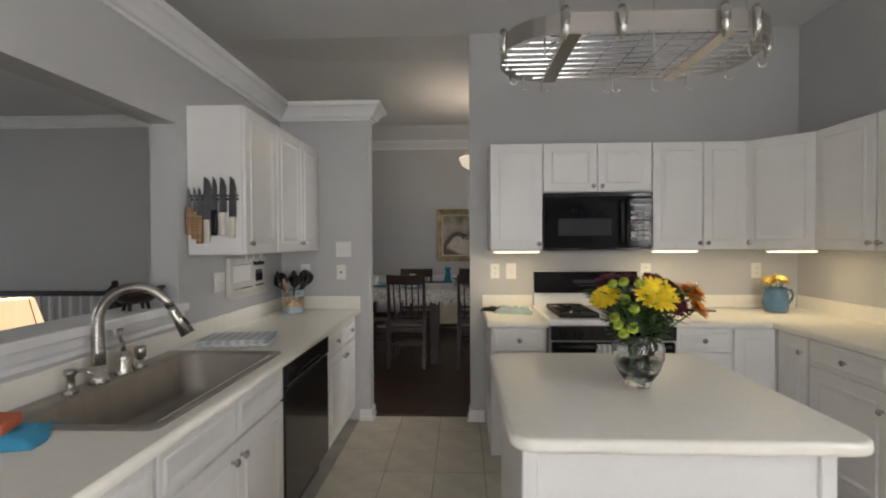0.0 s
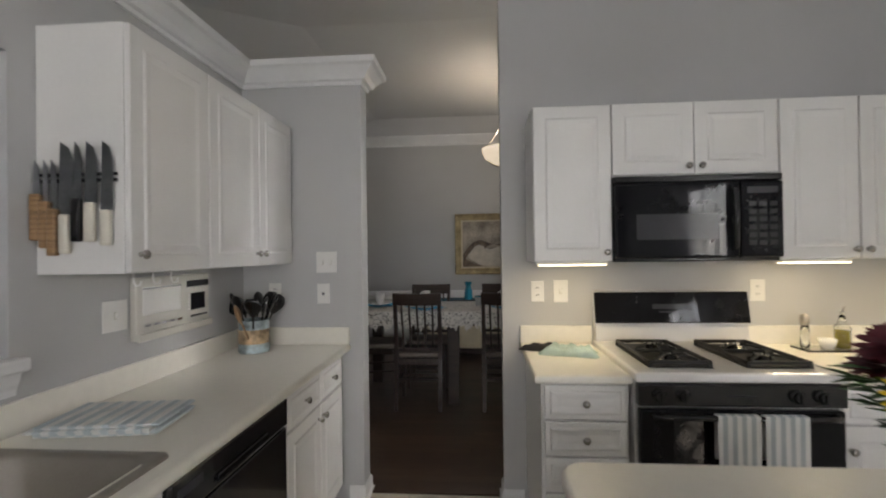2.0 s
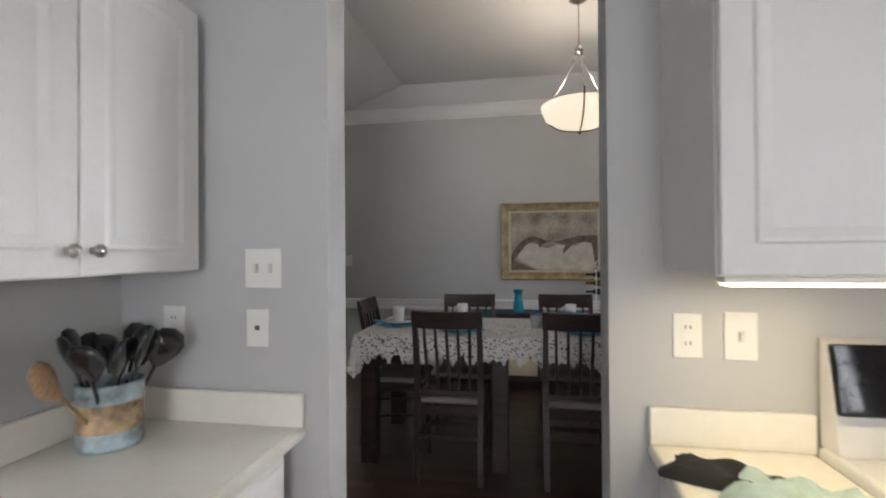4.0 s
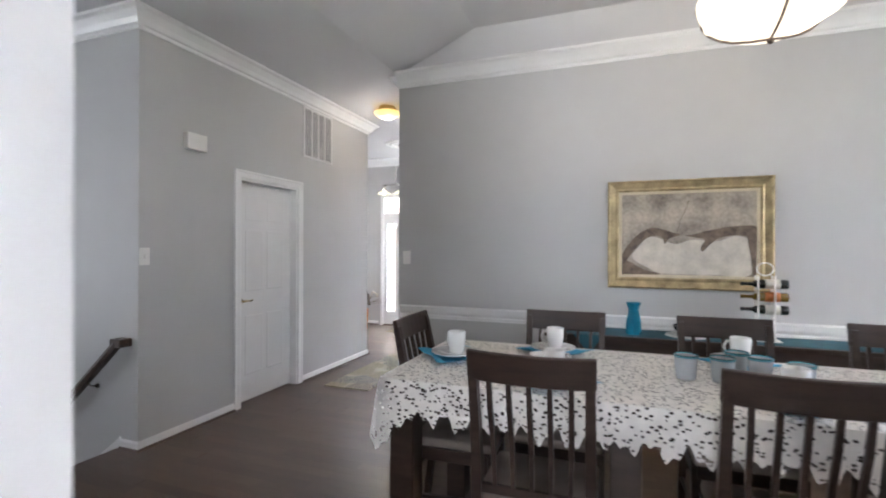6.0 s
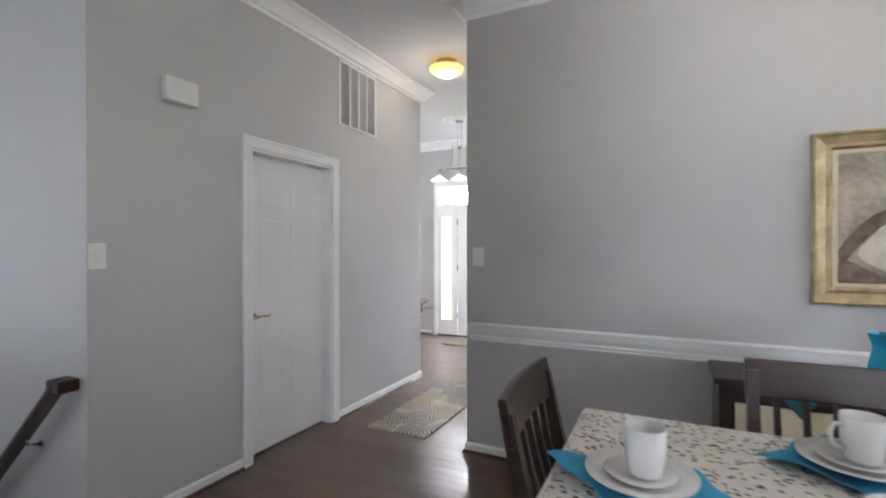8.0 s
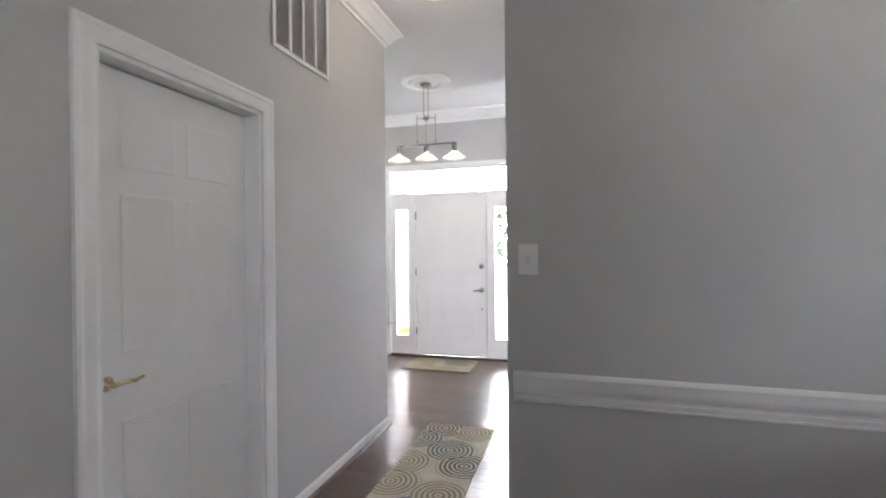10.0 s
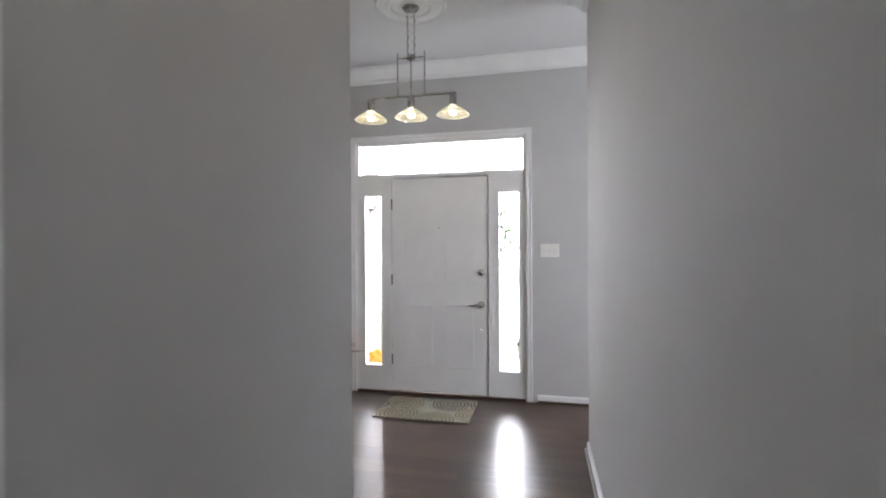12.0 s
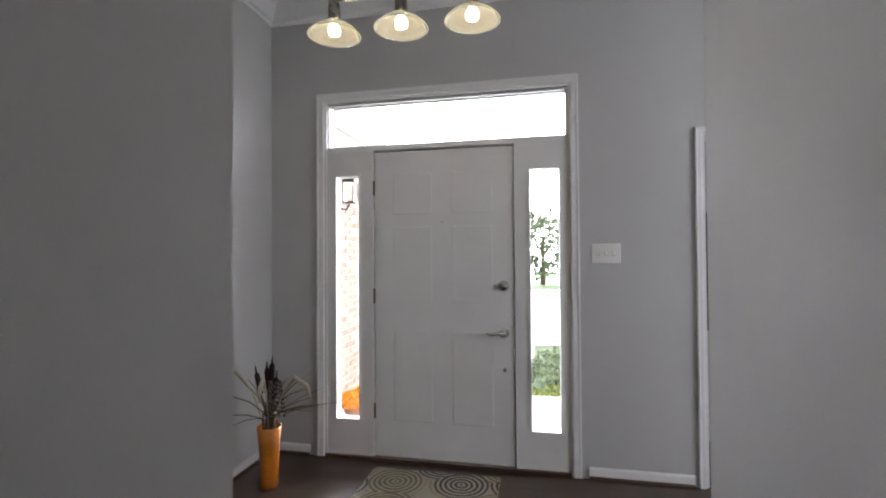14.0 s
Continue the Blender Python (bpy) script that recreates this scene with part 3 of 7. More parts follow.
# base cabinets, west run
XF = -0.728
cabinet(pose(XF, 3.449, 0, 0, 0, 90), 0.40, 0.588, 0.862, [(0.010, 0.394, 0.700, 0.850, "framed", (0.2, 0.775)), (0.010, 0.394, 0.125, 0.690, "door", (0.365, 0.63))], lb, K, LOW)
cabinet(pose(XF, 3.850, 0, 0, 0, 90), 0.36, 0.588, 0.862, [(0.006, 0.350, 0.700, 0.850, "framed", (0.18, 0.775)), (0.006, 0.350, 0.125, 0.690, "door", (0.03, 0.63))], lb, K, LOW)
cabinet(pose(XF, 1.812, 0, 0, 0, 90), 0.915, 0.588, 0.70, [(0.008, 0.453, 0.125, 0.690, "door", (0.42, 0.63)), (0.460, 0.906, 0.125, 0.690, "door", (0.49, 0.63))], "white sink base cabinet with double doors", K, LOW)
e = thing("sink_front_panel", pose(XF, 1.812, 0.702, 0, 0, 90), "white false drawer front under the sink", "panel")
part("panel", panel_slab(0.445, 0.148, 0.019, [(0.022, 0.423, 0.022, 0.126)], 0.005), CAB, e, m=pose(0.008, -0.019, 0))
part("panel", panel_slab(0.446, 0.148, 0.019, [(0.022, 0.424, 0.022, 0.126)], 0.005), CAB, e, m=pose(0.460, -0.019, 0))
part("rail", box(0, 0.915, 0.0, 0.02, 0, 0.16), CAB, e)
cabinet(pose(XF, 0.90, 0, 0, 0, 90), 0.91, 0.588, 0.862, [(0.008, 0.902, 0.700, 0.850, "framed", (0.45, 0.775)), (0.008, 0.453, 0.125, 0.690, "door", (0.42, 0.63)), (0.460, 0.902, 0.125, 0.690, "door", (0.49, 0.63))], lb, K, LOW)

# dishwasher
e = thing("dishwasher", pose(XF, 2.730, 0, 0, 0, 90), "black built-in dishwasher with a recessed grip", "dishwasher")
part("body", box(0.062, 0.713, 0.0, 0.58, 0.10, 0.858), BLACK, e)
part("side_flange", box(0.004, 0.061, 0.0, 0.02, 0.10, 0.858), BLACK, e)
part("door", box(0.006, 0.711, -0.022, -0.001, 0.13, 0.735, 0.006, seg=2), BLACK, e)
cp = part("control_panel", box(0.006, 0.711, -0.028, -0.001, 0.745, 0.852, 0.008, seg=2), BLACK, e)
part("grip", box(0.20, 0.52, -0.036, -0.0282, 0.765, 0.785, 0.003), BLACKG, cp)
part("display", box(0.03, 0.14, -0.0292, -0.0282, 0.80, 0.825), GREYG, cp)
part("kick_plate", box(0.01, 0.707, 0.04, 0.06, 0.01, 0.10), BLACK, e)


def slab_top(outline, z0, z1, r):
    """A worktop with rounded edges from a plan outline."""
    bm = bmesh.new()
    f = bm.faces.new([bm.verts.new((x, y, z0)) for x, y in outline])
    ext = bmesh.ops.extrude_face_region(bm, geom=[f])
    for v in ext["geom"]:
        if isinstance(v, bmesh.types.BMVert):
            v.co.z = z1
    flat = [ed for ed in bm.edges if abs(ed.verts[0].co.z - ed.verts[1].co.z) < 1e-6]
    bmesh.ops.bevel(bm, geom=flat, offset=r, segments=3, profile=0.5, affect="EDGES")
    return bm


def rounded(x0, x1, y0, y1, r, n=6):
    pts = []
    for cx, cy, a0 in ((x1 - r, y0 + r, -90), (x1 - r, y1 - r, 0), (x0 + r, y1 - r, 90), (x0 + r, y0 + r, 180)):
        for k in range(n + 1):
            a = radians(a0 + 90 * k / n)
            pts.append((cx + r * math.cos(a), cy + r * math.sin(a)))
    return pts


# west counter, with the sink cut out
SX0, SX1, SY0, SY1 = -1.285, -0.765, 1.88, 2.775
e = thing("countertop", pose(0, 0, 0), "cream white laminate worktop with a sink cut-out", "worktop")
bm = bmesh.new()
xs, ys = (-1.319, SX0 + 0.02, SX1 - 0.02, -0.694), (0.6, SY0, SY1, 4.274)
grid = {(i, j, z): bm.verts.new((xs[i], ys[j], z)) for i in range(4) for j in range(4) for z in (0.862, 0.900)}
for i in range(3):
    for j in range(3):
        if (i, j) != (1, 1):
            for z in (0.862, 0.900):
                bm.faces.new([grid[i + a, j + b, z] for a, b in ((0, 0), (1, 0), (1, 1), (0, 1))])
for (a, b), (c, d) in [((i, j), (i + 1, j)) for i in range(3) for j in (0, 3)] + [((i, j), (i, j + 1)) for j in range(3) for i in (0, 3)] + [((1, 1), (2, 1)), ((2, 1), (2, 2)), ((2, 2), (1, 2)), ((1, 2), (1, 1))]:
    bm.faces.new((grid[a, b, 0.862], grid[c, d, 0.862], grid[c, d, 0.900], grid[a, b, 0.900]))
part("top", bm, LAMINATE, e)
part("nosing", tube([(-0.694, 0.6, 0.881), (-0.694, 4.274, 0.881)], 0.0188, 12), LAMINATE, e, smooth=True)
part("backsplash", box(-1.319, -1.299, 0.6, 4.274, 0.9005, 1.000, 0.004, seg=2), LAMINATE, e)
part("backsplash", box(-1.298, -0.682, 4.254, 4.274, 0.9005, 1.000, 0.004, seg=2), LAMINATE, e)
# north and east counters
e = thing("countertop", pose(0, 0, 0), "short cream white laminate worktop beside the stove", "worktop")
part("top", slab_top([(0.297, 3.575), (0.690, 3.575), (0.690, 4.274), (0.297, 4.274)], 0.877, 0.912, 0.011), LAMINATE, e)
part("backsplash", box(0.297, 0.690, 4.254, 4.274, 0.9122, 1.010, 0.004, seg=2), LAMINATE, e)
e = thing("countertop", pose(0, 0, 0), "L-shaped cream white laminate worktop in the corner", "worktop")
part("top", slab_top([(1.488, 3.575), (2.090, 3.575), (2.090, 1.6), (2.734, 1.6), (2.734, 4.274), (1.488, 4.274)], 0.877, 0.912, 0.011), LAMINATE, e)
part("backsplash", box(1.488, 2.712, 4.254, 4.274, 0.9122, 1.010, 0.004, seg=2), LAMINATE, e)
part("backsplash", box(2.714, 2.734, 1.6, 4.252, 0.9122, 1.010, 0.004, seg=2), LAMINATE, e)

# island
e = thing("kitchen_island", pose(0, 0, 0), "white kitchen island with a rounded cream worktop", "island")
part("worktop", slab_top(rounded(0.262, 1.245, 1.825, 2.815, 0.07), 0.862, 0.903, 0.014), LAMINATE, e, smooth=True)
part("body", boxes([(0.315, 1.145, 1.895, 2.75, 0.09, 0.861), (0.36, 1.10, 1.93, 2.71, 0.0, 0.09)], 0.002), CAB, e)
part("corner_post", box(0.300, 0.345, 1.88, 1.925, 0.09, 0.861, 0.004), CAB, e)
part("corner_post", box(1.115, 1.160, 1.88, 1.925, 0.09, 0.861, 0.004), CAB, e)
part("base_trim", sweep([(0, 0), (0.010, 0), (0.010, 0.05), (0, 0.06)], [(0.315, 1.895, 0.092), (0.315, 2.75, 0.092), (1.145, 2.75, 0.092), (1.145, 1.895, 0.092)], True), CAB, e)

# sink
e = thing("kitchen_sink", pose(0, 0, 0), "brushed steel drop-in kitchen sink in the worktop", "sink")
bm = bmesh.new()
rings = []
for x0, x1, y0, y1, r, z in ((SX0 - 0.022, SX1 + 0.028, SY0 - 0.025, SY1 + 0.025, 0.03, 0.901), (SX0 - 0.020, SX1 + 0.026, SY0 - 0.023, SY1 + 0.023, 0.03, 0.908), (SX0 + 0.085, SX1 + 0.002, SY0 + 0.004, SY1 - 0.004, 0.05, 0.908),
                             (SX0 + 0.092, SX1 - 0.006, SY0 + 0.012, SY1 - 0.012, 0.07, 0.896), (SX0 + 0.105, SX1 - 0.018, SY0 + 0.026, SY1 - 0.026, 0.09, 0.745), (SX0 + 0.115, SX1 - 0.028, SY0 + 0.036, SY1 - 0.036, 0.09, 0.722), (SX0 + 0.145, SX1 - 0.058, SY0 + 0.066, SY1 - 0.066, 0.08, 0.712)):
    rings.append([bm.verts.new((x, y, z)) for x, y in rounded(x0, x1, y0, y1, r)])
for a, b in zip(rings, rings[1:]):
    for i in range(len(a)):
        bm.faces.new((a[i], a[(i + 1) % len(a)], b[(i + 1) % len(a)], b[i]))
bm.faces.new(rings[-1])
part("basin", bm, SINKSTEEL, e, smooth=True)
part("drain", lathe([(0.0, 0.003), (0.03, 0.003), (0.045, 0.006), (0.05, 0.0)], 20, (-1.0, 2.32, 0.713)), CHROME, e, smooth=True)

# faucet: spout, handle, soap pump and spray
e = thing("faucet", pose(-1.242, 2.275, 0.908), "tall arched brushed nickel kitchen faucet at the sink", "faucet")
arc = [(0, 0, 0.06)] + [(0.0, 0.0, 0.12 + 0.05 * k) for k in range(3)]
arc += [(0.125 - 0.125 * math.cos(radians(a)), 0.07 * (1 - math.cos(radians(a))) / 2, 0.225 + 0.135 * math.sin(radians(a))) for a in range(12, 168, 12)]
part("spout", tube(arc, [0.025, 0.024, 0.0225, 0.021] + [0.0195 - 0.0022 * k / (len(arc) - 5) for k in range(len(arc) - 4)], 14), NICKEL, e, smooth=True)
end = Vector(arc[-1])
dn = (end - Vector(arc[-2])).normalized()
hd = part("spray_head", tube([end, end + dn * 0.02, end + dn * 0.045, end + dn * 0.125], [0.0165, 0.019, 0.018, 0.027], 14), NICKEL, e, smooth=True)
part("button", tube([end + dn * 0.06 + Vector((0.014, 0, 0.006)), end + dn * 0.09 + Vector((0.022, 0, 0.008))], [0.008, 0.007], 8), BLACK, hd)
part("base", lathe([(0, 0), (0.034, 0), (0.034, 0.012), (0.027, 0.022), (0.025, 0.07), (0, 0.07)], 18), NICKEL, e, smooth=True)
e = thing("lever_valve", pose(-1.240, 2.40, 0.908), "brushed nickel lever on a domed valve", "valve")
part("valve", lathe([(0, 0), (0.032, 0), (0.032, 0.008), (0.026, 0.02), (0.03, 0.06), (0.024, 0.085), (0.012, 0.095), (0, 0.097)], 18), NICKEL, e, smooth=True)
part("lever", tube([(0, 0, 0.09), (0.004, -0.006, 0.12), (-0.004, -0.012, 0.15), (0.0, -0.016, 0.185)], [0.010, 0.009, 0.008, 0.013], 10), NICKEL, e, smooth=True)
e = thing("side_sprayer", pose(-1.240, 2.50, 0.908), "short brushed nickel side sprayer on the sink deck", "sprayer")
part("holder", lathe([(0, 0), (0.026, 0), (0.026, 0.008), (0.016, 0.02), (0.015, 0.035), (0, 0.035)], 16), NICKEL, e, smooth=True)
part("head", lathe([(0.014, 0.035), (0.022, 0.045), (0.023, 0.08), (0.020, 0.088), (0, 0.09)], 16), NICKEL, e, smooth=True)
e = thing("soap_pump", pose(-1.245, 2.15, 0.908), "brushed nickel soap pump with a bent nozzle", "soap pump")
part("stem", lathe([(0, 0), (0.024, 0), (0.024, 0.008), (0.014, 0.016), (0.013, 0.06), (0.019, 0.065), (0.019, 0.085), (0, 0.088)], 16), NICKEL, e, smooth=True)
part("nozzle", tube([(0.0, 0, 0.078), (0.05, 0.0, 0.082), (0.085, 0.0, 0.07)], [0.008, 0.007, 0.006], 8), NICKEL, e, smooth=True)


# stove
e = thing("gas_stove", pose(0.692, 3.555, 0), "white freestanding gas stove with black glass front", "stove")
W = 0.794
part("body", boxes([(0.003, W - 0.003, 0.02, 0.70, 0.03, 0.890)], 0.003), ENAMEL, e)
ct = part("cooktop", slab_top([(0, -0.02), (W, -0.02), (W, 0.70), (0, 0.70)], 0.896, 0.937, 0.012), ENAMEL, e)
part("oven_door", box(0.012, W - 0.012, -0.022, 0.018, 0.27, 0.792, 0.008, seg=2), BLACKG, e)
part("storage_drawer", box(0.012, W - 0.012, -0.018, 0.018, 0.06, 0.255, 0.008, seg=2), BLACK, e)
kp = part("knob_panel", box(0.006, W - 0.006, -0.026, 0.018, 0.805, 0.893, 0.006, seg=2), BLACK, e)
for x in (0.085, 0.175, 0.60, 0.69):
    k = lathe([(0.026, 0.0), (0.027, 0.006), (0.021, 0.012), (0.020, 0.026), (0.018, 0.030), (0, 0.031)], 18)
    box(-0.005, 0.005, -0.018, 0.018, 0.028, 0.038, 0.002, bm=k)
    k.transform(pose(x, -0.026, 0.849, 90))
    part("knob", k, BLACK, kp, smooth=False)
part("lettering", box(0.34, 0.45, -0.0268, -0.0262, 0.846, 0.852), GREYG, kp)
part("handle", tube([(0.06, -0.022, 0.772), (0.06, -0.062, 0.775), (0.10, -0.066, 0.775), (W - 0.10, -0.066, 0.775), (W - 0.06, -0.062, 0.775), (W - 0.06, -0.022, 0.772)], 0.012, 10), BLACK, e, smooth=True)
# backguard: a white riser and a sloped black panel
bm = bmesh.new()
sec = [(0.700, 0.938), (0.628, 0.938), (0.640, 1.035), (0.625, 1.04), (0.655, 1.195), (0.700, 1.205)]
a = [bm.verts.new((0.004, y, z)) for y, z in sec]
b = [bm.verts.new((W - 0.004, y, z)) for y, z in sec]
bm.faces.new(a), bm.faces.new(b[::-1])
for i in range(len(sec)):
    bm.faces.new((a[i], a[(i + 1) % len(sec)], b[(i + 1) % len(sec)], b[i]))
part("backguard", bm, ENAMEL, e)
pn = part("control_panel", box(0.0, W - 0.0, -0.006, 0.012, 0, 0.165, 0.004), BLACKG, e, m=pose(0, 0.622, 1.036, -11))
part("clock", box(0.30, 0.50, -0.0072, -0.0062, 0.075, 0.10), GREYG, pn)
part("lettering", box(0.33, 0.47, -0.0072, -0.0062, 0.055, 0.062), GREYG, pn)


def grate(parent, x0, y0, w, d):
    # dark sheet added to deepen the grate's black mass; no pan there
    part("drip_pan", box(x0 - 0.01, x0 + w + 0.01, y0 - 0.01, y0 + d + 0.01, 0.9375, 0.943, 0.002), IRON, parent)
    bm = bmesh.new()
    z = 0.960
    for p, q in (((x0, y0), (x0 + w, y0)), ((x0, y0 + d), (x0 + w, y0 + d)), ((x0, y0), (x0, y0 + d)), ((x0 + w, y0), (x0 + w, y0 + d)), ((x0, y0 + d / 2), (x0 + w, y0 + d / 2))):
        box(min(p[0], q[0]) - 0.006, max(p[0], q[0]) + 0.006, min(p[1], q[1]) - 0.006, max(p[1], q[1]) + 0.006, z - 0.008, z + 0.006, bm=bm)
    for cy in (y0 + d * 0.25, y0 + d * 0.75):
        for k in range(4):
            a = radians(45 + 90 * k)
            c, s = math.cos(a), math.sin(a)
            cx = x0 + w / 2
            tube([(cx + 0.03 * c, cy + 0.03 * s, z + 0.012), (cx + 0.075 * c, cy + 0.075 * s, z + 0.010), (cx + 0.125 * c, cy + 0.11 * s, z)], 0.006, 6, bm)
    for px in (x0, x0 + w):
        for py in (y0, y0 + d):
            box(px - 0.007, px + 0.007, py - 0.007, py + 0.007, 0.9432, z, bm=bm)
    part("grate", bm, IRON, parent, "black cast iron grate")
    for cy in (y0 + d * 0.25, y0 + d * 0.75):
        part("burner", lathe([(0.055, 0.0), (0.055, 0.006), (0.04, 0.010), (0.036, 0.020), (0.02, 0.024), (0, 0.024)], 20, (x0 + w / 2, cy, 0.9435)), BLACK, parent, smooth=True)


grate(e, 0.085, 0.07, 0.24, 0.46)
grate(e, 0.475, 0.07, 0.24, 0.46)


def dish_towel(x0, w, z1, drop, label):
    t = thing("dish_towel", pose(0.692 + x0, 3.555 - 0.066, 0.789), label, "towel", "towels on the oven handle")
    n = 9
    for i in range(n):
        bm = bmesh.new()
        for face, (dy, dz) in enumerate(((-0.018, -drop), (0.017, -drop * 0.55))):
            cols = []
            for x in (w * i / n, w * (i + 1) / n):
                wave = 0.004 * math.sin(x * 60)
                cols.append([bm.verts.new((x, dy * 0.9 + wave * k / 5, dz * k / 5)) for k in range(6)])
            for k in range(5):
                bm.faces.new((cols[0][k], cols[1][k], cols[1][k + 1], cols[0][k + 1]))
            if face == 0:
                over = cols
            else:
                bm.faces.new((over[0][0], over[1][0], cols[1][0], cols[0][0]))
        part("stripe", bm, WHITEC if i % 2 == 0 else STRIPE, t)


dish_towel(0.280, 0.155, 0, 0.32, "white and grey striped towel hanging from the oven handle")
dish_towel(0.452, 0.158, 0, 0.32, "white and grey striped towel hanging from the oven handle")

# microwave
e = thing("microwave", pose(0.716, 3.915, 1.368), "black over-range microwave below a white cabinet", "microwave")
part("body", box(0.002, 0.762, 0.0, 0.355, 0.0, 0.408, 0.004), BLACK, e)
dr = part("door", box(0.004, 0.568, -0.034, -0.001, 0.018, 0.372, 0.010, seg=2), BLACKG, e)
part("window", box(0.10, 0.47, -0.0355, -0.0342, 0.105, 0.225, 0.0005), GREYG, dr, "grey perforated viewing window")
part("handle", tube([(0.535, -0.034, 0.06), (0.535, -0.066, 0.075), (0.535, -0.07, 0.20), (0.535, -0.066, 0.325), (0.535, -0.034, 0.34)], 0.013, 10), BLACK, dr, smooth=True)
cp = part("control_panel", box(0.572, 0.760, -0.034, -0.001, 0.018, 0.372, 0.008, seg=2), BLACKG, e)
part("display", box(0.60, 0.735, -0.0352, -0.0342, 0.315, 0.345), GREYG, cp)
for r in range(6):
    for c in range(3):
        part("button", box(0.605 + 0.046 * c, 0.640 + 0.046 * c, -0.0356, -0.0342, 0.075 + 0.036 * r, 0.097 + 0.036 * r, 0.0005), BLACK, cp)
vg = part("vent_grille", box(0.004, 0.760, -0.030, -0.001, 0.376, 0.406, 0.004), BLACK, e)
for k in range(3):
    part("slat", box(0.03, 0.735, -0.0325, -0.0302, 0.380 + 0.008 * k, 0.384 + 0.008 * k), BLACK, vg)

# slim lights under the wall cabinets
UNDER = glow("under_cabinet_lens", (1.0, 0.86, 0.55), 2.5)
for x0, x1, y in ((0.36, 0.70, 3.97), (1.50, 1.82, 3.97), (2.20, 2.52, 3.80)):
    e = thing("under_cabinet_light", pose((x0 + x1) / 2, y, 1.352), "slim lit strip light under the wall cabinet", "light", "strip lights")
    hw = (x1 - x0) / 2
    part("housing", box(-hw, hw, -0.025, 0.025, 0.006, 0.020, 0.003), PLASTIC, e)
    part("lens", box(-hw + 0.01, hw - 0.01, -0.024, 0.022, 0.0, 0.0055), UNDER, e)
    d = bpy.data.lights.new("strip_light", "AREA")
    d.shape, d.size, d.size_y, d.energy, d.color = "RECTANGLE", 2 * hw - 0.04, 0.04, 0.88, (1, 0.84, 0.50)
    o = new("strip_light", d)
    o.location = ((x0 + x1) / 2, y, 1.350)


def wall_plate(m, w, h, kind, label, category):
    """A switch or socket plate: x along the wall, facing -y."""
    t = thing("wall_switch" if category == "switch" else "wall_outlet", m, label, category, "wall plates")
    part("plate", box(-w / 2, w / 2, -0.006, 0, -h / 2, h / 2, 0.003, seg=2), PLASTIC, t)
    if kind == "outlet":
        for z in (-0.021, 0.021):
            f = part("socket", box(-0.016, 0.016, -0.0075, -0.0062, z - 0.013, z + 0.013, 0.0006), PLASTIC, t)
            for x in (-0.006, 0.006):
                part("slot", box(x - 0.0015, x + 0.0015, -0.0079, -0.0076, z - 0.004, z + 0.006), SHADOWV, f)
    elif kind == "jack":
        part("jack", box(-0.007, 0.007, -0.0085, -0.0062, -0.007, 0.007), SHADOWV, t)
    else:
        n = int(kind)
        for i in range(n):
            x = (i - (n - 1) / 2) * 0.046
            part("toggle", box(x - 0.005, x + 0.005, -0.016, -0.0062, -0.010, 0.012, 0.002), PLASTIC, t)
            part("toggle_slot", box(x - 0.008, x + 0.008, -0.0068, -0.0062, -0.014, 0.014), BEIGEP, t)


wall_plate(pose(-0.815, 4.275, 1.378), 0.122, 0.122, "2", "white double switch plate on the grey wall", "switch")
wall_plate(pose(-0.835, 4.275, 1.195), 0.075, 0.118, "jack", "cream phone jack plate below a switch", "outlet")
wall_plate(pose(-1.125, 4.275, 1.20), 0.075, 0.118, "outlet", "white socket plate in the counter corner", "outlet")
wall_plate(pose(0.397, 4.275, 1.20), 0.072, 0.118, "outlet", "white socket plate above the worktop", "outlet")
wall_plate(pose(0.525, 4.275, 1.20), 0.080, 0.125, "1", "white switch plate above the worktop", "switch")
wall_plate(pose(1.575, 4.275, 1.20), 0.080, 0.118, "outlet", "white socket plate above the worktop", "outlet")
wall_plate(pose(2.42, 4.275, 1.20), 0.075, 0.118, "outlet", "white socket plate behind the blue jug", "outlet")
wall_plate(pose(2.735, 3.45, 1.20, 0, 0, -90), 0.075, 0.118, "outlet", "white socket plate on the side wall", "outlet")
wall_plate(pose(-1.32, 3.30, 1.20, 0, 0, 90), 0.120, 0.118, "1", "white blank switch plate beside the sink", "switch")

# pot rack hanging over the island
e = thing("pot_rack", pose(0.748, 2.335, 2.14), "brushed steel oval hanging pot rack with hooks", "pot rack")
pts = rounded(-0.468, 0.468, -0.235, 0.235, 0.21, 8)
bm = bmesh.new()
rows = [[bm.verts.new((x * s, y * s, z)) for x, y in pts] for s, z in ((1, -0.032), (1, 0.032), (0.99, 0.032), (0.99, -0.032))]
for q in range(4):
    a, b = rows[q], rows[(q + 1) % 4]
    for i in range(len(pts)):
        bm.faces.new((a[i], a[(i + 1) % len(pts)], b[(i + 1) % len(pts)], b[i]))
part("band", bm, STEEL, e, smooth=False)
for x in (-0.247, 0.247):
    part("crossbar", box(x - 0.025, x + 0.025, -0.233, 0.233, -0.036, -0.030, 0.001), STEEL, e)
for k in range(-4, 5):
    y = k * 0.049
    half = 0.458 if abs(y) < 0.04 else 0.458 - 0.21 * ((abs(y) - 0.04) / 0.19) ** 2
    part("wire", tube([(-half, y, -0.026), (half, y, -0.026)], 0.0035, 6), CHROME, e)
for k in range(-4, 5):
    x = k * 0.097
    half = 0.228 if abs(x) < 0.27 else 0.15
    part("wire", tube([(x, -half, -0.019), (x, half, -0.019)], 0.003, 6), CHROME, e)
